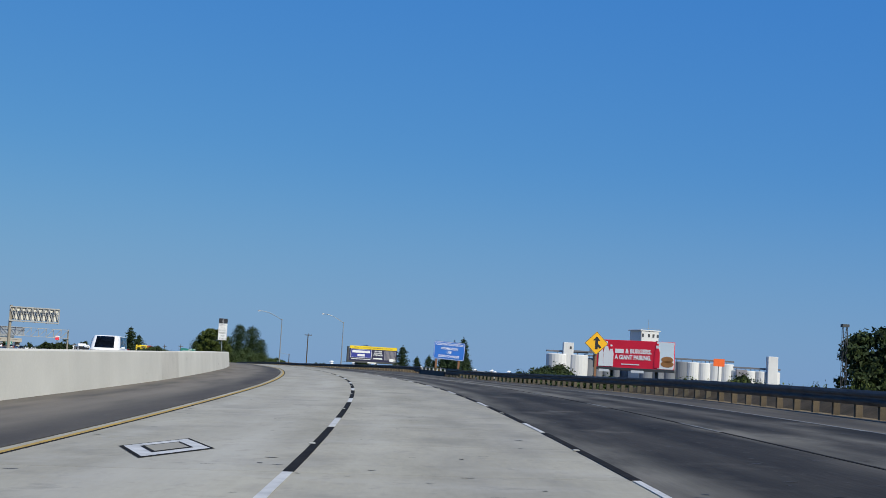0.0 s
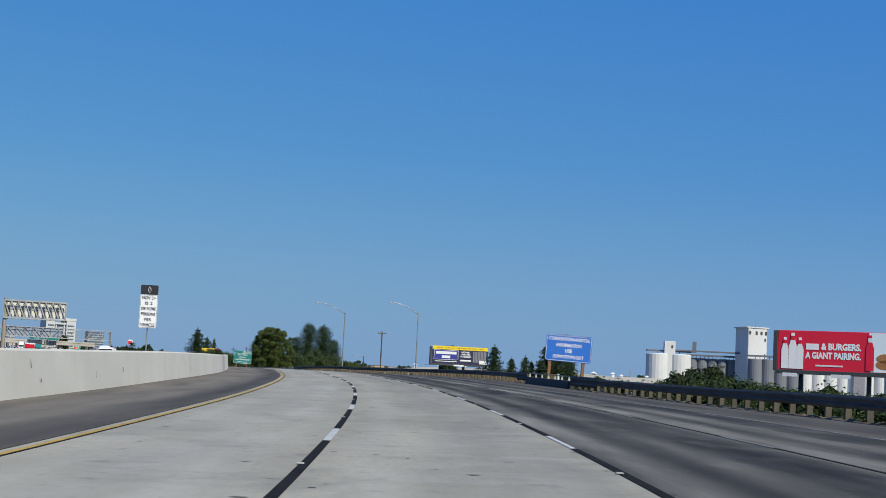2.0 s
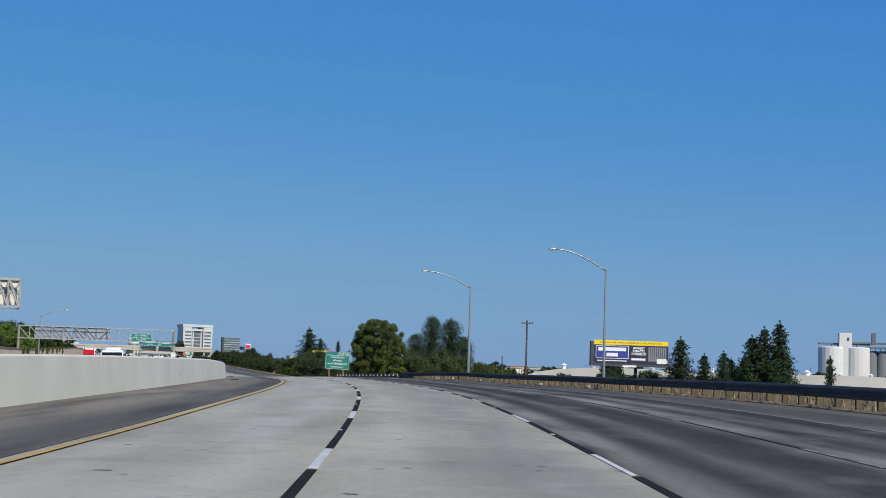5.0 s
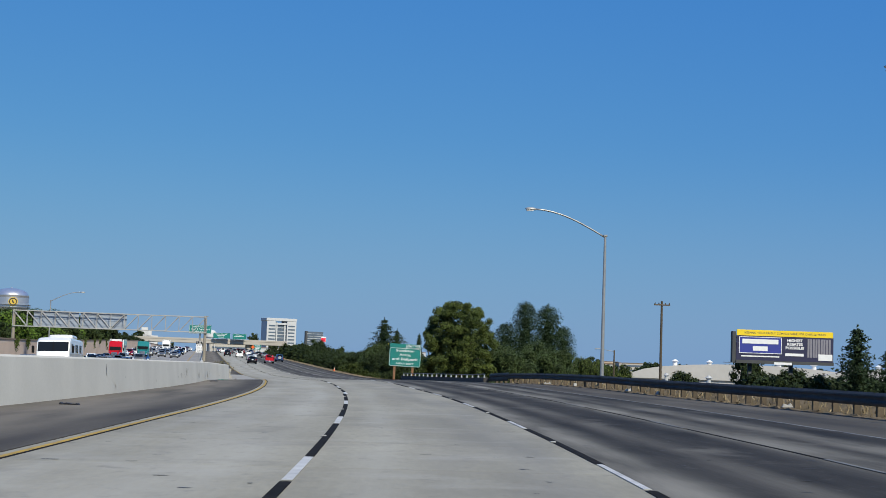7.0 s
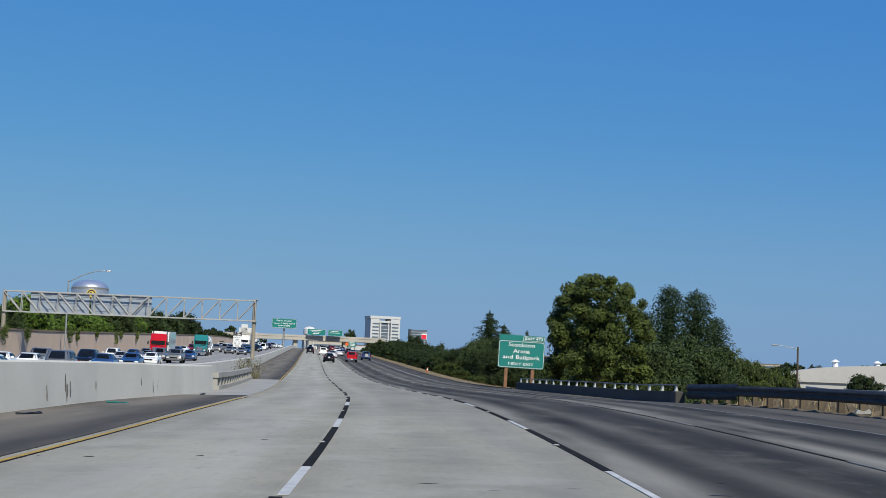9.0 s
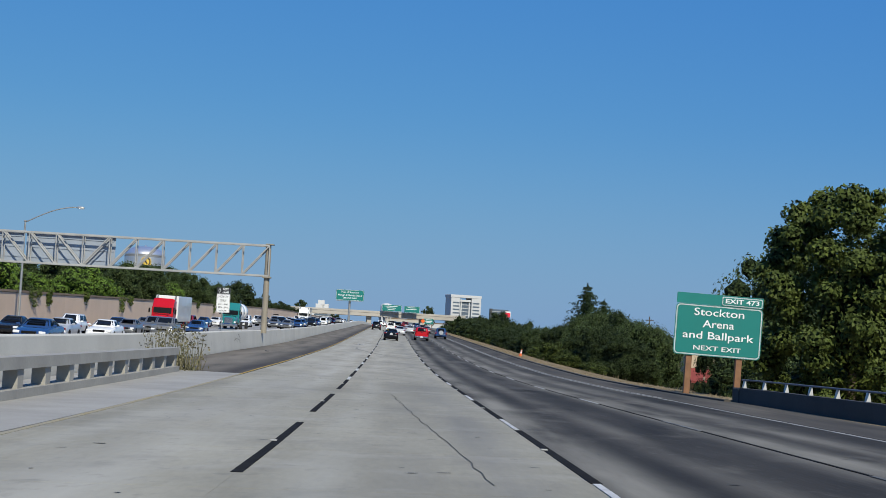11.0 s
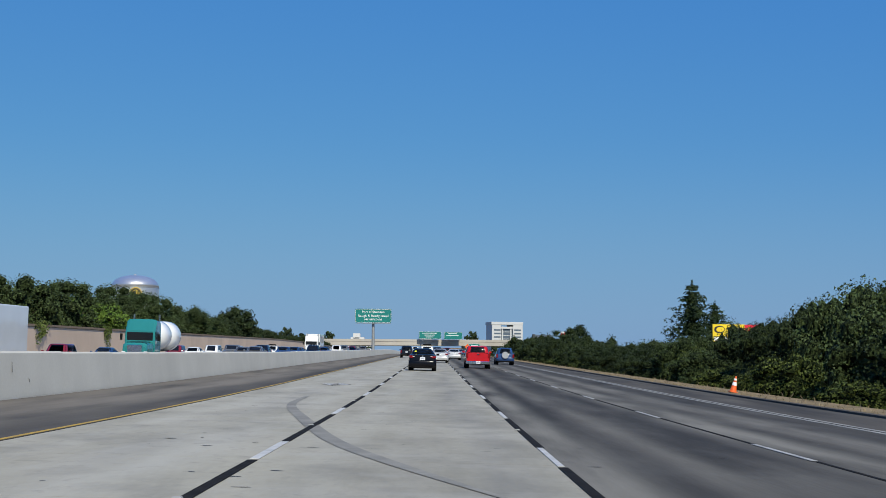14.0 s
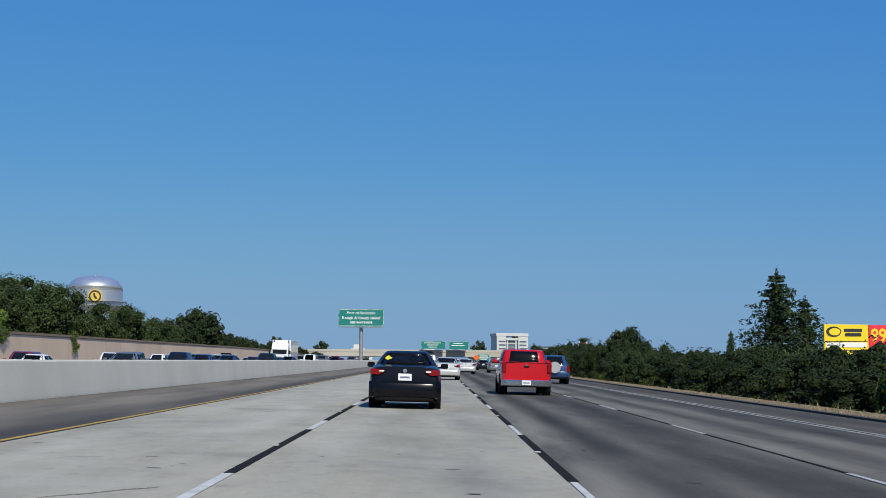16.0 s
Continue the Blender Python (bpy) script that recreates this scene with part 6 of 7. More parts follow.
# low shed beside the yard, and the fence below the bank
sh = thing("yard_shed", "long low dark shed with a white roof edge and vents", "building", face_pose(-6.7, 349, 0, -7.2, 72.3))
part("wall", bm_box(0, -7, -2.15, 76, 14, 6.9), BB_FRAME, sh)
part("roof_edge", bm_box(0, 0.06, 1.35, 76.6, 0.16, 0.2), WAREROOF, sh)
for x in (-24, 8):
    part("roof_vent", lathe([(0.2, 1.2), (0.2, 2.2), (0.34, 2.25), (0.1, 2.5)], 10), TRUSSM, sh).location = (x, -4, 0)
fc = thing("fence", "dark slatted fence along the foot of the bank", "fence")
for k in range(26):
    a, b = stand(418 + k * 3, 27.5).translation, stand(421 + k * 3, 27.5).translation
    part("fence_panel", bm_box((b - a).length / 2, 0, 0.9, (b - a).length, 0.05, 1.8), BB_FRAME, fc).matrix_basis = face_pose(a.x, a.y, a.z, b.x - a.x, b.y - a.y)
    part("post", bm_tube((0, 0, -0.2), (0, 0, 2.0), 0.04), STEEL, fc).matrix_basis = face_pose(a.x, a.y, a.z, 1, 0)

# second, far water tank and a white hotel on the skyline
w2 = thing("water_tank", "far white water tank on legs", "water tower", pose(-379.6, 1420, 0))
part("tank", lathe([(4.2, 17), (5.0, 18), (5.0, 22), (3.8, 23.5), (0.8, 24.2)], 32), SILO, w2)
for k in range(6):
    part("leg", bm_tube((4.0 * math.cos(k * 1.047), 4.0 * math.sin(k * 1.047), -5.6), (4.0 * math.cos(k * 1.047), 4.0 * math.sin(k * 1.047), 17.6), 0.25, seg=8), SILO, w2)
hb = thing("hotel_building", "white stepped building on the skyline", "building", pose(-568, 1793, 0, 0, 0, 17))
for x, w, h in ((0, 24, 22), (-2, 14, 27), (-3, 7, 31)):
    part("storey_block", bm_box(x, 0, (h - 5.5) / 2 - 0.0, w, 14, h + 5.5), SILO, hb)
for k in range(4):
    part("window", bm_box(0, -7.05, 8 + k * 3.6, 20, 0.2, 1.5), TOWERGLASS, hb)
fl = thing("pole_sign", "tall white pole sign with a red mark", "sign", pose(-169.2, 928, 0, 0, 0, 17))
part("face", bm_box(0, 0, 12.4, 2.6, 0.5, 2.8, 0.05), WHITE, fl)
part("mark", bm_box(-0.1, -0.28, 12.2, 2.4, 0.06, 2.0, 0.02), BB_RED, fl)
part("post", bm_tube((0, 0.4, -5.5), (0, 0.4, 12), 0.3), STEEL, fl)

# utility poles
def utility_pole(x, y, top, label, arms):
    th = thing("utility_pole", label, "utility pole", pose(x, y, 0, 0, 0, 15))
    part("pole", bm_tube((0, 0, -5.6), (0, 0, top), 0.17, 0.11, 10), WOOD, th)
    for z in arms:
        arm = part("crossarm", bm_box(0, -0.15, z, 1.7, 0.1, 0.13, 0.01), WOOD, th)
        for k in (-0.75, -0.35, 0.35, 0.75):
            part("insulator", lathe([(0.05, z + 0.06), (0.07, z + 0.12), (0.03, z + 0.24)], 8), BB_FRAME, arm).location = (k, -0.15, 0)
utility_pole(-4.4, 343.0, 9.9, "dark wooden utility pole with a crossarm", (9.5,))
utility_pole(-49.9, 503.9, 7.6, "wooden utility pole with two crossarms", (6.9, 5.9))
lp = thing("street_lamp", "dark pole with a thin lamp arm beside the yard", "street lamp", pose(-10.4, 417.4, 0))
part("pole", bm_tube((0, 0, -5.6), (0, 0, 5.6), 0.15, 0.11, 10), WOOD, lp)
part("arm", bm_tube((0, 0, 5.4), (-2.3, 0, 5.75), 0.045, 0.035, 8), STEEL, lp)
part("lamp_head", bm_box(-2.6, 0, 5.74, 0.75, 0.28, 0.16, 0.04), ALU, lp)
utility_pole(-66, 600, 8.4, "wooden utility pole behind the bushes", (7.6,))

# palm
pt_ = thing("palm_tree", "fan palm with a rough trunk beside the freeway", "tree", pose(-129, 728, -4.0))
part("trunk", bm_tube((0, 0, 0), (0.2, 0, 11.5), 0.4, 0.28, 10), BARK, pt_)
prng, bm = random.Random(3), bmesh.new()
for k in range(46):
    a, e = prng.uniform(0, 6.28), prng.uniform(-0.5, 1.3)
    d = Vector((math.cos(a) * math.cos(e), math.sin(a) * math.cos(e), math.sin(e)))
    c = Vector((0.2, 0, 11.6))
    side_v = d.cross(Vector((0, 0, 1))).normalized()
    for j in range(7):
        f = (j - 3) * 0.28
        tip = c + d * 2.6 + side_v * f * 1.9 - Vector((0, 0, 0.35 * abs(f)))
        base = c + d * 1.3
        w = side_v * 0.09
        bm.faces.new([bm.verts.new(v) for v in (base - w, base + w, tip)])
part("fronds", bm, LEAF_MID, pt_)
for s, u, k in ((980, -30, 0.9), (1060, -22, 0.8), (1090, 70, 0.9)):
    p = at(s, u)
    plant(pt_, pose(p.x, p.y, -5.5, 0, 0, s), k)

# traffic cone on the dike
cn = thing("traffic_cone", "orange traffic cone with white bands on the dike", "traffic cone", frame_at(448, 12.75, 0.0) @ pose(0, 0, 0, 0, 12, 0))
cn.scale = (0.85, 0.85, 0.9)
part("base", bm_box(0, 0, 0.0, 0.38, 0.38, 0.05, 0.01), ORANGE, cn)
part("cone", lathe([(0.17, 0.02), (0.04, 0.72), (0.03, 0.74)], 16), ORANGE, cn, smooth=False)
part("band", lathe([(0.125, 0.30), (0.095, 0.46)], 16), WHITE, cn)
part("band", lathe([(0.080, 0.54), (0.062, 0.63)], 16), WHITE, cn)

# weeds at the broken end of the median wall
WEED = mat("brown dry weeds", (0.15, 0.13, 0.072), 0.9, 0.15, 1.0, island=0.4, col2=(0.07, 0.075, 0.035))
wd, wr = bmesh.new(), random.Random(4)
for k in range(170):
    p0 = at(352.6 + wr.uniform(-1.0, 1.4), -7.9 + wr.uniform(-0.7, 0.9))
    tip = p0 + Vector((wr.uniform(-0.35, 0.35), wr.uniform(-0.35, 0.35), wr.uniform(0.4, 1.7)))
    w = Vector((wr.uniform(-1, 1), wr.uniform(-1, 1), 0)).normalized() * 0.02
    wd.faces.new([wd.verts.new(v) for v in (p0 - w, p0 + w, tip)])
    leaf_cloud(wd, tip - Vector((0, 0, 0.25)), (0.1, 0.1, 0.25), 5, 0.05, wr)
tagged(new("dry_weeds", mesh_of("dry_weeds", wd, WEED)), "tall dry weeds growing from the end of the median wall", "weeds", kind="stuff")
gd = bmesh.new()
for k in range(9000):
    s, u = wr.uniform(158, 640), 0
    if 305 < s < 356:
        continue
    u = (railu(s) if s < 306 else 11.9) + abs(wr.gauss(0, 0.9)) + 0.15
    p0 = at(s, u, float(np.interp(u - railu(s), [0.15, 0.8, 3], [-0.03, berm(s), -0.2])) if s < 306 else -0.1)
    tip = p0 + Vector((wr.uniform(-0.15, 0.15), wr.uniform(-0.15, 0.15), wr.uniform(0.12, 0.42) * (1.0 if s < 310 else 0.5)))
    w = Vector((wr.uniform(-1, 1), wr.uniform(-1, 1), 0)).normalized() * 0.025
    gd.faces.new([gd.verts.new(v) for v in (p0 - w, p0 + w, tip)])
SOIL = mat("dusty soil", (0.16, 0.128, 0.088), 0.95, 0.3, 1.5, bump=0.8, fine=9, coord="World", col2=(0.09, 0.073, 0.05), spec=0.1)
hp = bmesh.new()
for s in np.arange(86, 309, 1.905):
    if 146 < s < 166:
        continue
    for k in range(3):
        a, b, h = wr.uniform(0.4, 0.9), wr.uniform(0.14, 0.3), wr.uniform(0.03, 0.11)
        c = at(float(s) + wr.uniform(-0.7, 0.7), railu(s) - wr.uniform(0.0, 0.3), -0.02)
        n = 9
        rim = [hp.verts.new(at(float(s) + a * math.cos(6.283 * j / n), railu(s) - 0.1 - wr.uniform(0, 0.1) + b * math.sin(6.283 * j / n), -0.012)) for j in range(n)]
        top = hp.verts.new(c + Vector((0, 0, h)))
        for j in range(n):
            hp.faces.new((rim[j], rim[(j + 1) % n], top))
tagged(new("soil_heaps", mesh_of("soil_heaps", hp, SOIL)), "low heaps of dry soil washed under the guardrail", "soil", kind="stuff")
for s, w in ((131.5, 0.3), (139.2, 0.42), (228, 0.3), (243.5, 0.4), (262, 0.35), (268, 0.5), (281.5, 0.35), (290, 0.55)):
    lit = thing("paper_litter", "crumpled white paper caught under the guardrail", "litter", frame_at(s, railu(s) + 0.05, 0.0, s * 31), "litter under the guardrail")
    part("paper", extrude([(-w / 2, 0.02), (-w * 0.35, 0.16), (0.02, 0.11), (w * 0.25, 0.2), (w / 2, 0.03)], 0.2, "y", 0.012), DULLWHITE, lit)
mk = thing("marker_post", "white square marker post beside the bridge kerb", "post", frame_at(161.5, 15.2, -0.3))
part("post", bm_box(0, 0, 0.55, 0.14, 0.14, 1.1, 0.02), WHITE, mk)
part("panel", bm_box(-0.42, 0.06, 0.85, 0.62, 0.04, 0.5, 0.01), mat("dull ochre panel", (0.10, 0.075, 0.012), 0.8, 0.2, 1.5), mk, "dull yellow panel")
tagged(new("dry_grass", mesh_of("dry_grass", gd, STRAW)), "dry straw-coloured grass along the road's edge", "grass", kind="stuff")

# creepers hanging over the sound wall
ivy_r = random.Random(12)
for s in (404, 417, 446, 452, 470, 492, 498, 521, 548, 566, 590):
    iv, bm = thing("creeper", "brown-green creeper hanging down the sound wall", "plant", None, "creepers on the sound wall"), bmesh.new()
    w, drop = ivy_r.uniform(0.8, 2.6), ivy_r.uniform(0.8, 2.4)
    for k in range(14):
        ds, z = ivy_r.uniform(-w, w), 3.75 - drop * ivy_r.random() ** 1.5 * ivy_r.uniform(0.5, 1)
        leaf_cloud(bm, at(s + ds * (0.3 + 0.7 * max(0, (z - 3.75 + drop) / drop)), -35.85, z), (0.25, 0.5, 0.4), 40, 0.10, ivy_r)
    part("foliage", bm, LEAF_OLIVE, iv)

# ---- vehicles ----
def loft(sections):
    """A closed body through cross-sections of equal point counts, each a list of (x, y, z)."""
    bm = bmesh.new()
    R = [[bm.verts.new(p) for p in sec] for sec in sections]
    n = len(R[0])
    for a, b in zip(R, R[1:]):
        for k in range(n):
            bm.faces.new((a[k], a[(k + 1) % n], b[(k + 1) % n], b[k]))
    bm.faces.new(list(reversed(R[0])))
    bm.faces.new(R[-1])
    bmesh.ops.recalc_face_normals(bm, faces=bm.faces)
    return bm


def section(y, w, z0, z1, round_=0.12, belly=0.04):
    """A car body's cross-section: sill, swelling flank, rounded shoulder and crowned deck."""
    h = w / 2
    half = [(h - belly * 1.6, z0), (h - 0.02, z0 + 0.10), (h - 0.004, z0 + (z1 - z0) * 0.35), (h, z0 + (z1 - z0) * 0.55), (h - round_ * 0.18, z1 - round_ * 0.85), (h - round_ * 0.55, z1 - round_ * 0.38), (h - round_ * 1.2, z1 - round_ * 0.08), (h * 0.5, z1 + 0.008)]
    return [(-x, y, z) for x, z in half] + [(x, y, z) for x, z in reversed(half)]


def glasshouse(keys, z, n=6.0):
    """Half-width, rear, front and roundness of a cabin's outline at the height z."""
    zs = [k[0] for k in keys]
    return [float(np.interp(z, zs, [k[q] for k in keys])) for q in (1, 2, 3)]


def cabin_mesh(keys, n=6.0, seg=24):
    """A cabin of rounded outlines stacked from the belt line to the roof."""
    rings = []
    for z, hw, y1, y0 in keys:
        ring = []
        for k in range(seg):
            a = 2 * math.pi * (k + 0.5) / seg
            c, d = math.cos(a), math.sin(a)
            ring.append((hw * math.copysign(abs(c) ** (2 / n), c), (y0 + y1) / 2 + (y0 - y1) / 2 * math.copysign(abs(d) ** (2 / n), d), z))
        rings.append(ring)
    return loft(rings)


def cabin_pane(keys, side, f0, f1, z0, z1, n=6.0, out=0.006):
    """A window that follows the cabin's surface: side is rear, front, left or right; f0 to f1 is its run along that side."""
    bm, rows, m = bmesh.new(), [], 6
    for q in range(4):
        z = z0 + (z1 - z0) * q / 3
        hw, y1, y0 = glasshouse(keys, z)
        yc, hl, row = (y0 + y1) / 2, (y0 - y1) / 2, []
        for k in range(m + 1):
            f = f0 + (f1 - f0) * k / m
            e = (1 - abs(f) ** n) ** (1 / n)
            if side in ("rear", "front"):
                sg_ = -1 if side == "rear" else 1
                row.append(bm.verts.new((f * hw, yc + sg_ * (hl * e + out), z + out)))
            else:
                sg_ = -1 if side == "left" else 1
                row.append(bm.verts.new((sg_ * (hw * e + out), yc + f * hl, z + out * 0.5)))
        rows.append(row)
    for a, b in zip(rows, rows[1:]):
        for k in range(m):
            bm.faces.new((a[k], a[k + 1], b[k + 1], b[k]))
    bmesh.ops.solidify(bm, geom=bm.faces[:], thickness=0.012)
    bmesh.ops.recalc_face_normals(bm, faces=bm.faces)
    return bm


def bumper_mesh(w, y, z0, z1, depth, bow, bevel):
    """A bar bowed in plan, its ends swept towards the flanks."""
    xs = [w / 2 * (k / 8) for k in range(-8, 9)]
    back = math.copysign(1, y)
    outer = [(x, y + back * (0.0 - bow * abs(2 * x / w) ** 3)) for x in xs]
    inner = [(x, y - back * (depth + bow)) for x in reversed(xs)]
    bm = bmesh.new()
    R = [[bm.verts.new((x, yy, z)) for x, yy in outer + inner] for z in (z0, z0 + bevel, z1 - bevel, z1)]
    for q, ring in enumerate(R):
        if q in (0, 3):
            for v in ring[:len(xs)]:
                v.co.y -= back * bevel * 0.8
    for a, b in zip(R, R[1:]):
        for k in range(len(a)):
            bm.faces.new((a[k], a[(k + 1) % len(a)], b[(k + 1) % len(a)], b[k]))
    bm.faces.new(R[0])
    bm.faces.new(R[-1])
    bmesh.ops.recalc_face_normals(bm, faces=bm.faces)
    return bm


WHEEL = {}
def wheel(th, x, y, r, width=0.22):
    key = (round(r, 2), x > 0)
    if key not in WHEEL:
        t = lathe([(r * 0.62, -width / 2), (r * 0.93, -width / 2), (r, -width * 0.35), (r, width * 0.35), (r * 0.93, width / 2), (r * 0.62, width / 2)], 20)
        bmesh.ops.transform(t, matrix=pose(0, 0, 0, 0, 90, 0), verts=t.verts)
        d = lathe([(r * 0.62, -width * 0.4), (r * 0.60, width * 0.40), (r * 0.5, width * 0.30), (r * 0.18, width * 0.36), (r * 0.06, width * 0.40)], 20)
        bmesh.ops.transform(d, matrix=pose(0, 0, 0, 0, 90 if x > 0 else -90, 0), verts=d.verts)
        WHEEL[key] = (mesh_of("tyre", t, RUBBER), mesh_of("rim", d, RIM))
    ty = part("tyre", WHEEL[key][0], RUBBER, th)
    ty.location = (x, y, r)
    part("rim", WHEEL[key][1], RIM, ty)


def number_plate(th, y, z, out=-1):
    pl = part("number_plate", bm_box(0, y, z, 0.34, 0.015, 0.175, 0.005), PLATE, th)
    part("plate_bar", bm_box(0, y + out * 0.009, z - 0.005, 0.24, 0.004, 0.045), PLATEBAR, pl)


CAR = dict(
    # length, width, height, nose and deck stations (y, z of the top), glasshouse (y at base front, roof front, roof rear, base rear), belt height
    sedan=dict(L=4.8, W=1.82, H=1.46, top=((-2.4, 0.70), (-2.34, 1.04), (-1.75, 1.10), (-0.9, 1.04), (0.9, 0.99), (1.7, 0.90), (2.25, 0.74), (2.4, 0.55)), gh=(1.15, 0.35, -0.85, -1.75), belt=1.0, roofw=1.14, r=0.33),
    suv=dict(L=4.7, W=1.86, H=1.72, top=((-2.35, 0.60), (-2.32, 1.08), (-1.6, 1.12), (-0.9, 1.10), (1.0, 1.06), (1.8, 1.00), (2.25, 0.86), (2.35, 0.6)), gh=(1.25, 0.65, -1.95, -2.28), belt=1.08, roofw=1.32, r=0.37),
    van=dict(L=5.2, W=1.98, H=1.98, top=((-2.6, 0.60), (-2.58, 1.15), (-1.6, 1.2), (-0.9, 1.18), (1.3, 1.12), (2.0, 1.02), (2.5, 0.86), (2.6, 0.6)), gh=(2.0, 1.25, -2.45, -2.56), belt=1.14, roofw=1.6, r=0.36),
    pickup=dict(L=5.3, W=1.96, H=1.75, top=((-2.65, 0.62), (-2.64, 1.20), (-1.6, 1.21), (-0.75, 1.21), (1.0, 1.17), (1.9, 1.10), (2.5, 1.0), (2.65, 0.65)), gh=(1.3, 0.75, -0.62, -0.80), belt=1.20, roofw=1.56, r=0.37))


def vehicle(kind, name, label, paint_m, m, group="", spare=False, rack=False, sticker=False, chrome_bumper=False):
    c = CAR[kind]
    th = thing(name, label, "car" if kind in ("sedan", "suv") else kind, m, group)
    W, belt, H, r = c["W"], c["belt"], c["H"], c["r"]
    z0 = {"sedan": 0.23, "suv": 0.34, "van": 0.30, "pickup": 0.36}[kind]
    secs, half = [], c["L"] / 2
    ty, tz = [q[0] for q in c["top"]], [q[1] for q in c["top"]]
    for t in (-1.0, -0.992, -0.972, -0.93, -0.86, -0.74, -0.55, -0.3, 0.0, 0.3, 0.5, 0.66, 0.78, 0.87, 0.935, 0.975, 1.0):
        end = abs(t) ** 14
        secs.append(section(t * half, W * (1 - 0.055 * abs(t) ** 5 - 0.055 * end), z0 + 0.10 * end, float(np.interp(t * half, ty, tz)), 0.13))
    body = part("body", loft(secs), paint_m, th, smooth=True)
    body.data.set_sharp_from_angle(angle=radians(38))
    # wheel housings and underside
    yf, yr = c["L"] * 0.30, -c["L"] * 0.29
    ub = bm_box(0, 0, z0 + 0.02, W * 0.84, c["L"] * 0.94, 0.16)
    box(ub, 0, c["top"][0][0] + 0.03, z0 + 0.10, W * 0.62, 0.10, 0.10, 0.03)
    for y in (yf, yr):
        for x in (-1, 1):
            tube(ub, (x * (W / 2 - 0.30), y, r), (x * (W / 2 + 0.004), y, r), r * 1.16, seg=18)
            wheel(th, x * (W / 2 - 0.12), y, r)
    part("underside", ub, UNDER, th)
    # glasshouse
    b0, t0, t1, b1 = c["gh"]
    hb, ht = W / 2 * 0.93, c["roofw"] / 2
    zb, zt = belt - 0.04, H - 0.05
    keys = [(zb - 0.06, hb, b1 - 0.02, b0 + 0.06)]
    for f in (0.0, 0.25, 0.5, 0.75, 1.0):
        bulge = 0.10 * math.sin(math.pi * f) * (1 if kind == "sedan" else 0.4)
        keys.append((zb + (zt - zb) * f, hb + (ht - hb) * f + 0.02 * math.sin(math.pi * f), b1 + (t1 - b1) * f - bulge, b0 + (t0 - b0) * f + bulge))
    keys += [(zt + 0.028, ht * 0.93, t1 + 0.07, t0 - 0.07), (H - 0.006, ht * 0.80, t1 + 0.20, t0 - 0.22), (H, ht * 0.5, t1 + 0.45, t0 - 0.45)]
    cab = part("cabin", cabin_mesh(keys), paint_m, th, smooth=True)
    cab.data.set_sharp_from_angle(angle=radians(50))
    lo, hi = zb + 0.09, zt - 0.03
    part("windscreen", cabin_pane(keys, "front", -0.86, 0.86, lo, hi), CARGLASS, th, smooth=True)
    part("rear_window", cabin_pane(keys, "rear", *((-0.85, 0.85) if kind == "sedan" else (-0.93, 0.93)), lo + (0.06 if kind == "sedan" else 0.0), hi), CARGLASS, th, smooth=True)
    for side in ("left", "right"):
        for u0, u1 in ((-0.80, -0.05), (0.02, 0.76)):
            part("side_window", cabin_pane(keys, side, u0, u1, lo, hi - 0.02), CARGLASS, th, smooth=True)
    yb = c["top"][0][0]
    ztail = c["top"][1][1]
    # lamps, bumpers, plate, mirrors
    tall = kind != "sedan"
    for x in (-1, 1):
        if tall:
            part("tail_lamp", bm_box(x * (W * 0.44), yb + 0.01, ztail - 0.18, 0.17, 0.09, 0.36, 0.02), LAMPRED, th)
        else:
            tl = part("tail_lamp", extrude([(x * 0.86, ztail - 0.05), (x * 0.50, ztail - 0.08), (x * 0.53, ztail - 0.14), (x * 0.66, ztail - 0.21), (x * 0.87, ztail - 0.19)], 0.12, "y", 0.01), LAMPRED, th)
            tl.location.y = yb + 0.035
            part("reversing_lamp", bm_box(x * 0.585, -0.062, ztail - 0.11, 0.13, 0.02, 0.035, 0.005), LAMPCLEAR, tl)
        part("head_lamp", bm_box(x * (W * 0.38), -yb - 0.10, 0.68, 0.34, 0.22, 0.15, 0.03), LAMPCLEAR, th)
        mb = bm_box(x * (W / 2 + 0.09), b0 - 0.28, belt + 0.07, 0.2, 0.1, 0.14, 0.03)
        part("mirror", box(mb, x * (W / 2 - 0.02), b0 - 0.28, belt + 0.03, 0.12, 0.05, 0.05), paint_m, th)
    bumper_m = CHROME if chrome_bumper else paint_m
    if kind == "pickup":
        part("rear_bumper", bumper_mesh(W * 0.98, yb - 0.10, 0.34, 0.57, 0.12, 0.05, 0.03), bumper_m, th, "chrome bumper" if chrome_bumper else "", smooth=False)
    else:
        part("rear_bumper", bumper_mesh(W * 0.985, yb - 0.05, z0 + 0.05, z0 + 0.44, 0.25, 0.10, 0.05), bumper_m, th, smooth=True)
        part("valance", bumper_mesh(W * 0.80, yb - 0.02, z0 - 0.03, z0 + 0.09, 0.2, 0.08, 0.02), UNDER, th, "black plastic")
    part("front_bumper", bumper_mesh(W * 0.97, -yb + 0.04, 0.34, 0.62, 0.2, 0.12, 0.05), bumper_m, th, smooth=True)
    part("grille", bm_box(0, -yb - 0.02, 0.66, W * 0.44, 0.10, 0.16, 0.02), UNDER, th)
    number_plate(th, yb - (0.012 if kind != "pickup" else 0.118), (ztail - 0.25) if kind != "pickup" else 0.47)
    part("emblem", bm_tube((0, yb - 0.004, ztail - 0.09), (0, yb + 0.02, ztail - 0.09), 0.05, seg=12), CHROME, th)
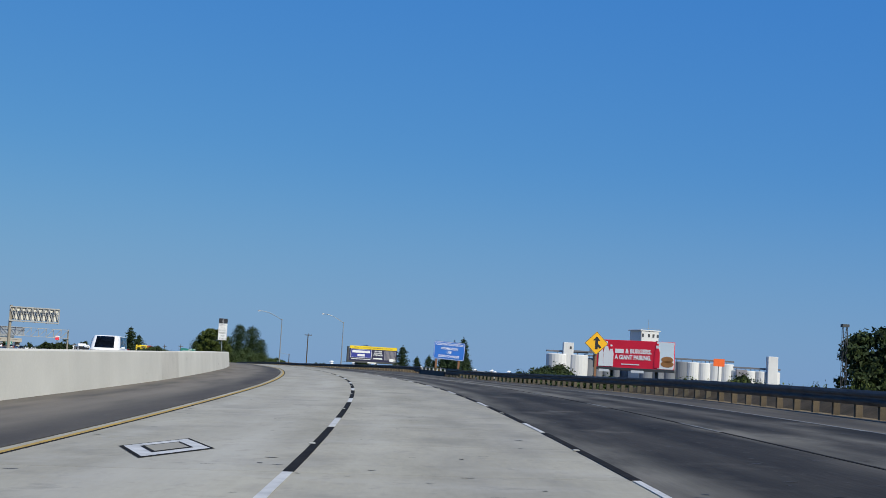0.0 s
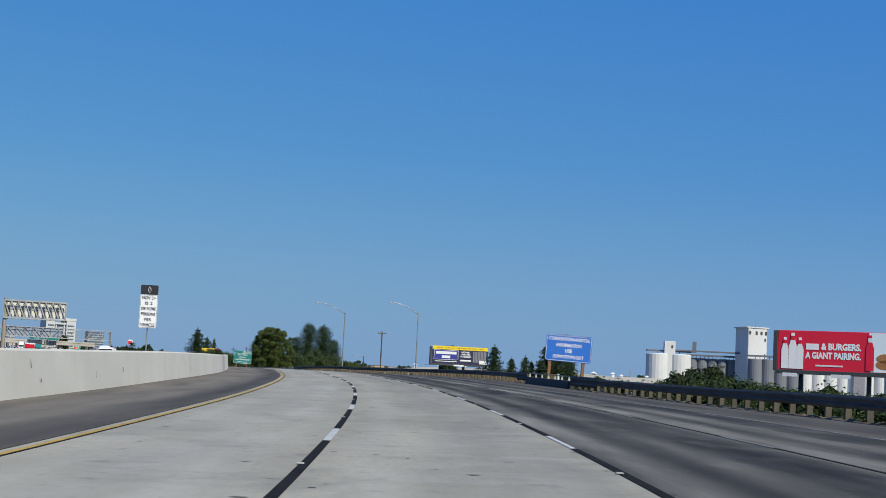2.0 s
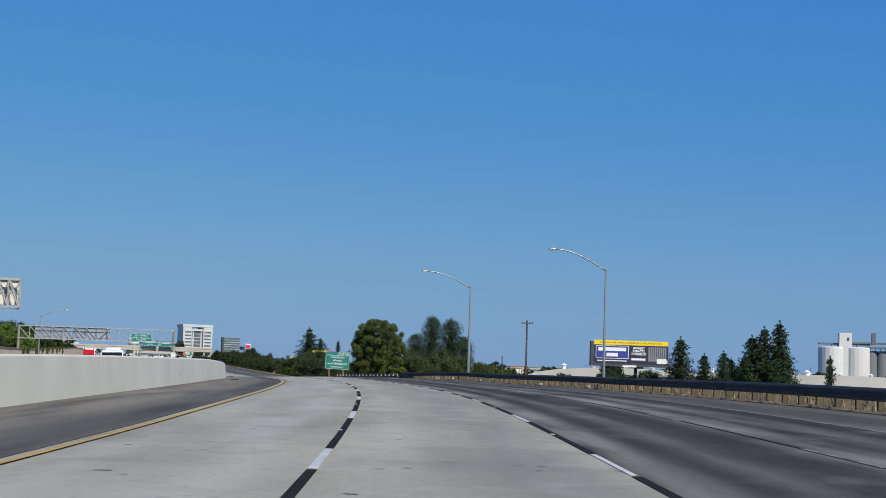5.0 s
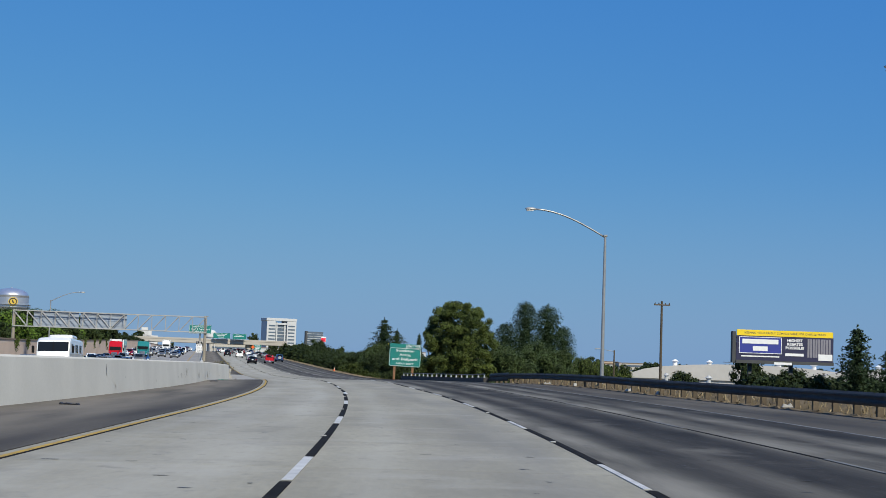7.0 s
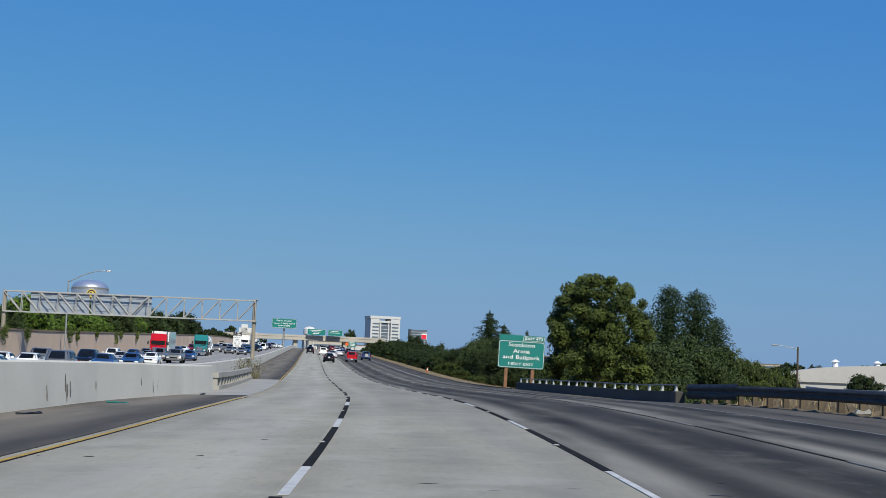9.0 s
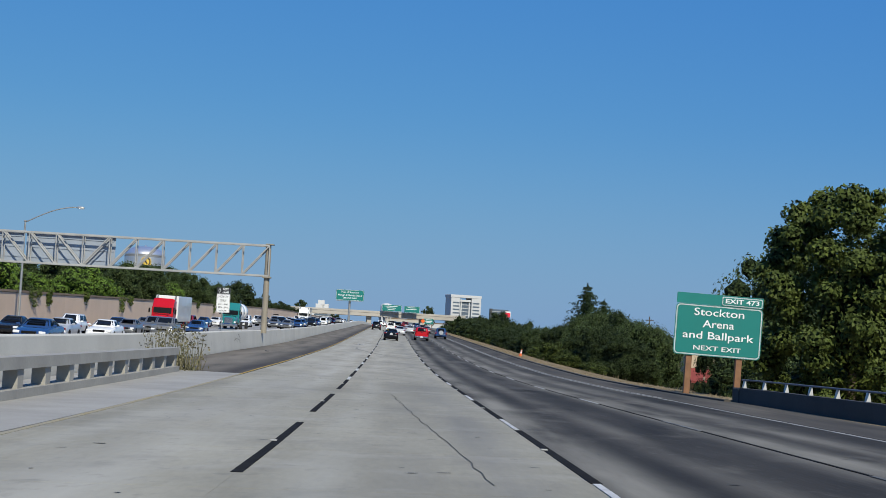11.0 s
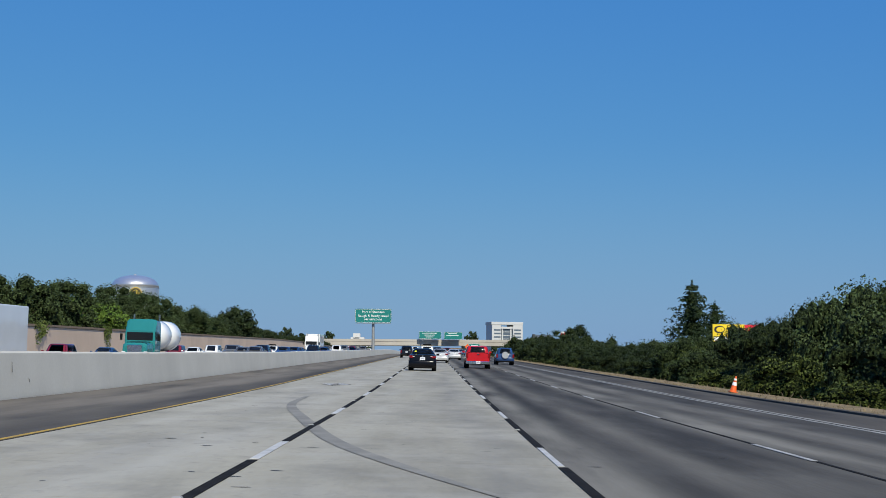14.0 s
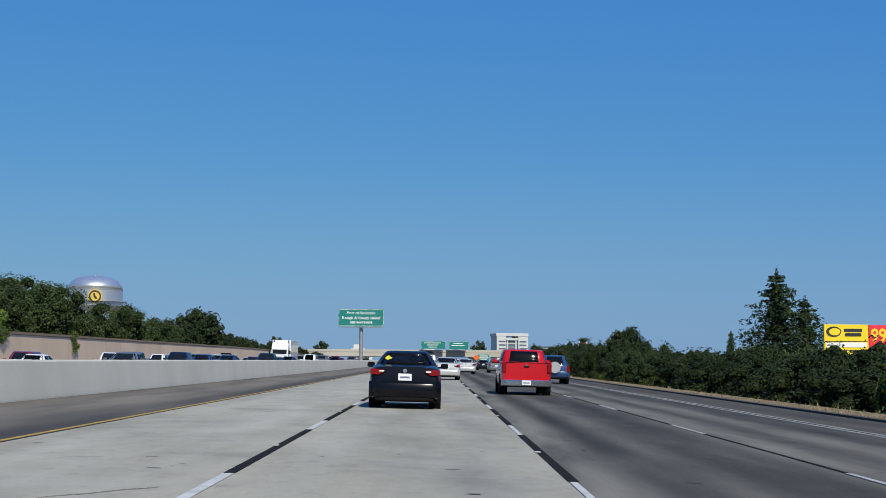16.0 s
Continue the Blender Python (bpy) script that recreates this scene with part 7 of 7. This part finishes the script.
    if sticker:
        q = 0.10
        st = part("sticker", extrude([(0, q * 1.25), (-q, 0), (0, -q * 1.25), (q, 0)], 0.01, "y"), STICKER, th, "yellow diamond sticker in the rear window")
        hw_, yr_, yf_ = glasshouse(keys, zb + (zt - zb) * 0.66)
        st.matrix_basis = Matrix.Translation((-0.46, yr_ - 0.015, zb + (zt - zb) * 0.66)) @ pose(0, 0, 0, -56 if kind == "sedan" else -10)
    if spare:
        w2 = part("spare_wheel_cover", bm_tube((0, yb - 0.02, 0.98), (0, yb - 0.22, 0.98), 0.36, 0.33, 24), P_SILVER, th, "pale round spare wheel cover")
    if rack:
        for x in (-0.6, 0.6):
            part("rack_bar", bm_box(x, (t0 + t1) / 2, H + 0.12, 0.06, abs(t0 - t1), 0.06), UNDER, th)
        part("rack_box", bm_box(0, (t0 + t1) / 2, H + 0.22, 1.1, 1.3, 0.22, 0.06), UNDER, th)
    if kind == "pickup":
        part("bed_lining", bm_box(0, -1.75, 1.225, W * 0.80, 1.7, 0.02), UNDER, th)
        part("tailgate_handle", bm_box(0, yb - 0.004, ztail - 0.12, 0.2, 0.03, 0.06, 0.01), UNDER, th)
        for x in (-1, 1):
            part("bed_rail", bm_box(x * W * 0.455, -1.75, 1.23, 0.10, 1.85, 0.07, 0.02), paint_m, th)
    return th


def on_road(s, u, turn=0.0):
    return frame_at(s, u, 0.004, turn, level=False)


lead = vehicle("sedan", "sedan_car", "near-black navy sedan with a yellow diamond sticker in its rear window", P_NAVY, on_road(484.1, -0.45), sticker=True)
vehicle("pickup", "pickup_truck", "bright red pickup truck with a chrome rear bumper", P_RED, on_road(503.0, 3.75), chrome_bumper=True)
vehicle("sedan", "sedan_car", "silver sedan driving ahead in the slow traffic", P_SILVER, on_road(540, 0.95))
vehicle("suv", "suv_car", "dark blue off-roader with a pale spare wheel cover", P_BLUE, on_road(535.5, 7.5), spare=True)
silver = vehicle("sedan", "sedan_car", "silver sedan among the cars ahead", P_SILVER, on_road(584, 3.1), "cars in the lanes ahead")
blk_suv = vehicle("suv", "suv_car", "black sport utility car among the traffic", P_BLACK, on_road(652, 1.0), "cars in the lanes ahead")
blk_car = vehicle("sedan", "sedan_car", "black sedan among the traffic", P_BLACK, on_road(657, 7.1), "cars in the lanes ahead")
grey_car = vehicle("sedan", "sedan_car", "grey sedan among the traffic", P_GREY, on_road(609, 7.0), "cars in the lanes ahead")
wht_car = vehicle("sedan", "sedan_car", "white sedan among the traffic", P_WHITE, on_road(655, 3.8), "cars in the lanes ahead")
wht_pick = vehicle("pickup", "pickup_truck", "white pickup truck with a roof rack", P_WHITE, on_road(585, -0.6), "cars in the lanes ahead", rack=True)
blk_hov = vehicle("suv", "suv_car", "black sport utility car in the carpool lane", P_BLACK, on_road(600, -3.6), "cars in the lanes ahead")
wht_suv = vehicle("suv", "suv_car", "white sport utility car among the traffic", P_WHITE, on_road(700, -3.6), "cars in the lanes ahead")
gry_suv = vehicle("suv", "suv_car", "grey sport utility car among the traffic", P_GREY, on_road(690, 0.2), "cars in the lanes ahead")
mar_car = vehicle("suv", "suv_car", "dark red sport utility car among the traffic", P_MAROON, on_road(720, 3.5), "cars in the lanes ahead")
blu_car = vehicle("sedan", "sedan_car", "dark blue sedan among the traffic", P_BLUE, on_road(735, 7.1), "cars in the lanes ahead")
wht_van = vehicle("van", "van", "white van in the opposing lanes", P_WHITE, on_road(84, -15.2, 180))
wht_van.scale = (0.95, 0.95, 0.9)
gry_pick = vehicle("pickup", "pickup_truck", "grey pickup truck among the traffic", P_GREY, on_road(760, 0.1), "cars in the lanes ahead")
traffic = random.Random(17)
pool = (silver, blk_suv, blk_car, grey_car, wht_car, wht_suv, gry_suv, mar_car, blu_car, gry_pick, wht_pick)
for lane_u in (-3.6, 0.0, 3.55, 7.1):
    s = 775 + traffic.uniform(0, 15)
    while s < 940:
        copy_thing(traffic.choice(pool), on_road(s, lane_u + traffic.uniform(-0.3, 0.3)))["group"] = "cars in the lanes ahead"
        s += traffic.uniform(22, 45)
skip = [(452, 492), (492, 530), (640, 660)]
for lane_u in (-16.4, -20.0, -23.6, -27.2):
    s = (520 if lane_u > -17 else 322) + traffic.uniform(0, 12)
    while s < 900:
        if not (lane_u in (-20.0, -23.6) and any(a < s < b for a, b in skip)):
            o = copy_thing(traffic.choice((blk_car, grey_car, blu_car, blk_suv) if 485 < s < 620 and lane_u > -21 else pool + (wht_van,)), on_road(s, lane_u + traffic.uniform(-0.3, 0.3), 180))
            o["group"] = "cars in the opposing lanes"
        s += traffic.uniform(13, 27) * (1.0 if s < 620 else 1.7)


def truck(name, label, paint_m, m, load, load_m, box_len=10.8):
    th = thing(name, label, "truck", m)
    part("cab", loft([section(-0.9, 2.4, 0.7, 3.5, 0.2), section(0.6, 2.4, 0.7, 3.6, 0.2), section(1.3, 2.35, 0.7, 2.7, 0.2), section(1.35, 2.2, 0.7, 1.9, 0.2), section(3.0, 1.9, 0.7, 1.75, 0.2), section(3.2, 1.8, 0.8, 1.5, 0.2)]), paint_m, th)
    part("windscreen", bm_box(0, 1.32, 2.25, 2.0, 0.06, 0.65, 0.02), CARGLASS, th)
    part("grille", bm_box(0, 3.22, 1.2, 1.1, 0.06, 0.8, 0.02), CHROME, th)
    part("bumper", bm_box(0, 3.25, 0.6, 2.4, 0.25, 0.35, 0.05), CHROME, th)
    for x in (-1, 1):
        part("head_lamp", bm_box(x * 0.85, 3.2, 1.0, 0.25, 0.12, 0.22, 0.02), LAMPCLEAR, th)
        part("side_window", bm_box(x * 1.19, 0.6, 2.3, 0.05, 0.9, 0.6), CARGLASS, th)
        part("mirror", bm_box(x * 1.45, 1.3, 2.2, 0.18, 0.12, 0.5, 0.02), UNDER, th)
        part("stack", bm_tube((x * 1.0, -1.1, 1.0), (x * 1.0, -1.1, 4.0), 0.08), CHROME, th)
        for y in (2.4, -2.0, -3.2, -10.0, -11.2):
            wheel(th, x * 1.05, y, 0.5, 0.3)
    part("chassis", bm_box(0, -4.5, 0.85, 1.0, 14.5, 0.25), UNDER, th)
    if load == "box":
        part("trailer", bm_box(0, -1.5 - box_len / 2, 2.5, 2.55, box_len, 2.9, 0.05), load_m, th)
    else:
        for y in (-4.6, -9.0):
            t = lathe([(0.3, -2.1), (1.0, -1.7), (1.25, -0.8), (1.25, 0.8), (1.0, 1.7), (0.3, 2.1)], 24)
            bmesh.ops.transform(t, matrix=pose(0, y, 2.35, 90), verts=t.verts)
            tk = part("tank", t, load_m, th, smooth=True)
        lad = part("ladder", bm_box(1.28, -6.8, 2.3, 0.06, 0.5, 2.4), STEEL, th)
    return th


truck("semi_truck", "red semi truck with a pale box trailer in the opposing lanes", P_RED, on_road(464, -25.9, 180), "box", P_WHITE)
truck("tank_truck", "teal truck hauling two white tanks in the opposing lanes", P_TEAL, on_road(501, -22.5, 180), "tank", P_WHITE)
truck("semi_truck", "white semi truck in the opposing lanes", P_WHITE, on_road(650, -21.8, 180), "box", P_WHITE)
def camper(m):
    th = thing("camper_truck", "white flat-fronted camper with a wide dark windscreen", "truck", m)
    part("body", loft([section(-7.0, 2.3, 0.55, 2.85, 0.2), section(-6.8, 2.4, 0.5, 2.95, 0.2), section(0.4, 2.4, 0.5, 2.95, 0.2), section(0.9, 2.36, 0.5, 2.75, 0.2), section(1.25, 2.3, 0.5, 1.9, 0.2), section(1.4, 2.2, 0.6, 1.5, 0.2)]), P_WHITE, th)
    part("roof_box", loft([section(-6.0, 1.5, 2.9, 3.1, 0.1), section(-5.7, 1.7, 2.9, 3.25, 0.1), section(-3.0, 1.7, 2.9, 3.25, 0.1), section(-2.7, 1.5, 2.9, 3.1, 0.1)]), P_WHITE, th)
    glass = part("windscreen", bm_box(0, 0, 0, 2.1, 0.05, 0.72, 0.02), CARGLASS, th)
    glass.matrix_basis = pose(0, 1.09, 2.3, 22)
    part("centre_bar", bm_box(0, 0.03, 0, 0.05, 0.03, 0.7), UNDER, glass)
    part("bumper", bm_box(0, 1.45, 0.6, 2.3, 0.2, 0.35, 0.05), UNDER, th)
    part("grille", bm_box(0, 1.42, 1.1, 1.2, 0.05, 0.4, 0.02), UNDER, th)
    for x in (-1, 1):
        part("head_lamp", bm_box(x * 0.9, 1.40, 1.05, 0.28, 0.08, 0.22, 0.02), LAMPCLEAR, th)
        part("mirror", bm_box(x * 1.38, 1.15, 2.1, 0.18, 0.12, 0.5, 0.02), UNDER, th)
        for y, w in ((-0.1, 0.8), (-2.6, 1.2), (-5.0, 1.0)):
            part("side_window", bm_box(x * 1.2, y, 2.2, 0.04, w, 0.6, 0.02), CARGLASS, th)
        for y in (0.3, -5.2):
            wheel(th, x * 1.0, y, 0.45, 0.3)
camper(on_road(300, -20.0, 180))

# ---- marks on the road ----
def patch(bm, s, u, ds, du, h=0.006, jag=0.0, r_=None, n=10):
    ring = []
    for k in range(n):
        a = 2 * math.pi * k / n
        j = 1 + (r_.uniform(-jag, jag) if r_ else 0)
        ring.append(bm.verts.new(at(s + ds / 2 * math.sin(a) * j, u + du / 2 * math.cos(a) * j, h)))
    bm.faces.new(ring)


lm = tagged(new("lane_marking"), kind="structure")
DASH, WHITE_LEN, FIRST = 13.11, 3.45, 11.5
for base in (-1.8, 1.8):
    for k in range(-3, 58):
        a = FIRST + DASH * k
        u = base + (float(np.interp(a, [235, 256, 290, 312], [0, 0.12, 0.12, 0])) if base < 0 else 0.0)
        halves = ((-0.055, 0.055),) if u < 0 else ((-0.05, 0.03),)
        bare = base < 0 and 296 < a < 346         # worn away on the bridge
        for lo, hi in () if bare else halves:
            strip("white_dash", u + lo, u + hi, a, a + WHITE_LEN, 0.010, WHITELINE, thick=0.006, step=3.7, parts=1, parent=lm)
        gap = DASH - WHITE_LEN
        strip("black_dash", u - 0.06, u + 0.06, a + WHITE_LEN + 0.06, a + DASH - 0.16, 0.008, BLACKLINE, thick=0.005, step=3.6, parts=1, parent=lm)
        mk = part("reflector", bm_box(0, 0, 0.014, 0.09, 0.09, 0.02, 0.006), DULLWHITE, lm)
        mk.matrix_basis = frame_at(a + WHITE_LEN + gap / 2, u - 0.05)
for k in range(-3, 58):
    a = FIRST + 2.1 + DASH * k
    strip("white_dash", 5.27, 5.36, a, a + 3.66, 0.011, FADED if a < 330 else DULLWHITE, thick=0.005, step=3.7, parts=1, parent=lm)


def lane_diamond(s, u):
    th = tagged(new("lane_diamond"), kind="structure")
    for name, k, h, m in (("dark_edge", 1.0, 0.006, BLACKLINE), ("white_band", 0.90, 0.009, WHITELINE), ("dark_inner_edge", 0.56, 0.012, BLACKLINE), ("centre", 0.46, 0.015, CONCRETE)):
        bm = bmesh.new()
        bm.faces.new([bm.verts.new(at(s + a * 1.95 * k, u + b * 0.60 * k, h)) for a, b in ((-1, 0), (0, 1), (1, 0), (0, -1))])
        part(name, bm, m, th)
lane_diamond(18.3, -3.58)
lane_diamond(443.6, -3.5)

rs = random.Random(8)
bm = bmesh.new()
for k in range(2200):
    s, u = rs.uniform(-5, 640), rs.uniform(-5.1, 8.3)
    patch(bm, s, u, rs.uniform(0.02, 0.07), rs.uniform(0.05, 0.22), 0.005, 0.45, rs, 7)
tagged(new("road_spalls", mesh_of("road_spalls", bm, JOINT)), "small dark chips and patches in the road surface", "road damage", kind="stuff")
bm = bmesh.new()
track = [(430.2, -3.35), (426, -3.3), (422.3, -3.2), (417.6, -2.5), (411.3, -1.6), (407.8, -1.0), (405.5, -0.4), (403.6, 0.1), (401.9, 0.6), (400.2, 1.1)]
tt = np.linspace(0, len(track) - 1, 55)
smooth_line = [np.convolve(np.pad(np.interp(tt, range(len(track)), [p[k] for p in track]), 4, mode="edge"), np.ones(9) / 9, "valid") for k in (0, 1)]
track = list(zip(*(v.tolist() for v in smooth_line)))
for k, ((sa, ua), (sb, ub)) in enumerate(zip(track, track[1:])):
    w0, w1 = (0.04 + 0.10 * math.sin(math.pi * min(1, (j + 3) / 56)) for j in (k, k + 1))
    bm.faces.new([bm.verts.new(at(sa, ua - w0, 0.008)), bm.verts.new(at(sa, ua + w0, 0.008)), bm.verts.new(at(sb, ub + w1, 0.008)), bm.verts.new(at(sb, ub - w1, 0.008))])
tagged(new("skid_marks", mesh_of("skid_marks", bm, STAIN)), "faint curved tyre marks on the concrete lane", "tyre marks", kind="stuff")
bm = bmesh.new()
for s0, u0, u1, slope_ in ((372, -5.3, 1.7, -0.6), (366.8, -3.3, -1.9, 2.5), (299.6, -5.4, 8.6, 0.05), (352.2, -5.4, 8.6, -0.2), (455, -4.6, -2.2, 4.0)):
    n, w = 24, rs.uniform(0.012, 0.028)
    pts = [(s0 + slope_ * (k / n) + rs.uniform(-0.05, 0.05), u0 + (u1 - u0) * k / n) for k in range(n + 1)]
    for (sa, ua), (sb, ub) in zip(pts, pts[1:]):
        bm.faces.new([bm.verts.new(at(sa - w, ua, 0.006)), bm.verts.new(at(sa + w, ua, 0.006)), bm.verts.new(at(sb + w, ub, 0.006)), bm.verts.new(at(sb - w, ub, 0.006))])
s, u = 318.0, 0.9
pts = [(316 + k * 0.7, 0.75 + 0.035 * rs.uniform(-1, 1) - 0.03 * k) for k in range(36)]
for (sa, ua), (sb, ub) in zip(pts, pts[1:]):
    bm.faces.new([bm.verts.new(at(sa, ua - 0.007, 0.006)), bm.verts.new(at(sa, ua + 0.007, 0.006)), bm.verts.new(at(sb, ub + 0.007, 0.006)), bm.verts.new(at(sb, ub - 0.007, 0.006))])
tagged(new("road_cracks", mesh_of("road_cracks", bm, CRACK)), "dark cracks and bridge joints across the lanes", "road damage", kind="stuff")
for s, u, w, m in ((287, -7.9, 0.6, GREEN), (278, -8.2, 0.7, BLACK), (303, -7.2, 0.8, BLACK), (392, -8.0, 0.25, BLACK), (228, -8.2, 0.5, BLACK)):
    lit = thing("road_litter", "scrap of rubbish lying on the inner shoulder", "litter", frame_at(s, u, 0.0, rs.uniform(0, 180)))
    part("scrap", extrude([(-w / 2, 0.0), (-w * 0.45, 0.045), (-w * 0.2, 0.02), (0.05, 0.05), (w * 0.3, 0.025), (w * 0.42, 0.06), (w / 2, 0.0)], 0.12, "y", 0.01), m, lit)

# scuffs and rust streaks on the median walls
bm = bmesh.new()
for k in range(46):
    s = rs.choice((rs.uniform(250, 300), rs.uniform(40, 300), rs.uniform(360, 425)))
    line = float(np.interp(s, [250, 290, 305, 315], [-9.25, -8.75, -7.85, -7.6])) if s < 314 else -9.9
    h0, hh, w = rs.uniform(0.15, 0.7), rs.uniform(0.08, 0.35), rs.uniform(0.03, 0.10)
    lean = rs.uniform(-0.08, 0.08)
    bm.faces.new([bm.verts.new(at(s + a, line - 0.1 * h / 1.1 + 0.008, h)) for a, h in ((0, h0), (w, h0 + 0.02), (w * 0.6 + lean, h0 + hh), (lean, h0 + hh))])
for k in range(13):
    s, w = rs.uniform(258, 299), rs.uniform(0.06, 0.20)
    line, h0, hh = float(np.interp(s, [250, 290, 305, 315], [-9.25, -8.75, -7.85, -7.6])), rs.uniform(0.1, 0.45), rs.uniform(0.2, 0.45)
    bm.faces.new([bm.verts.new(at(s + a, line - 0.1 * h / 1.1 + 0.009, h)) for a, h in ((0, h0), (w * 0.6, h0 - 0.05), (w, h0 + 0.1), (w * 0.8, h0 + hh), (w * 0.3, h0 + hh * 0.9))])
for k in range(16):
    a0, h0 = 391.8 + rs.uniform(0, 2.6), 0.45 + rs.uniform(0, 0.4)
    a1, h1 = a0 + rs.uniform(-0.6, 0.6), h0 + rs.uniform(-0.25, 0.25)
    bm.faces.new([bm.verts.new(at(a, -9.9 - 0.1 * h / 1.1 + 0.008, h)) for a, h in ((a0, h0), (a0 + 0.05, h0 + 0.05), (a1 + 0.05, h1 + 0.05), (a1, h1))])
SCUFF = mat("dark scuff", (0.19, 0.18, 0.165), 0.8, 0.2, 2, coord="World")
tagged(new("wall_scuffs", mesh_of("wall_scuffs", bm, SCUFF)), "dark scuffs and streaks on the median wall", "wall marks", kind="stuff")

# concrete slabs of the two inner lanes
for i in range(126):
    a = -10 + i * 5.0
    for u0, u1 in ((-5.4, -1.801), (-1.799, 1.8)):
        strip("slab", u0, u1, a, a + 4.985, 0.0, CONCRETE, thick=0.2, step=5, parts=1, parent=road)
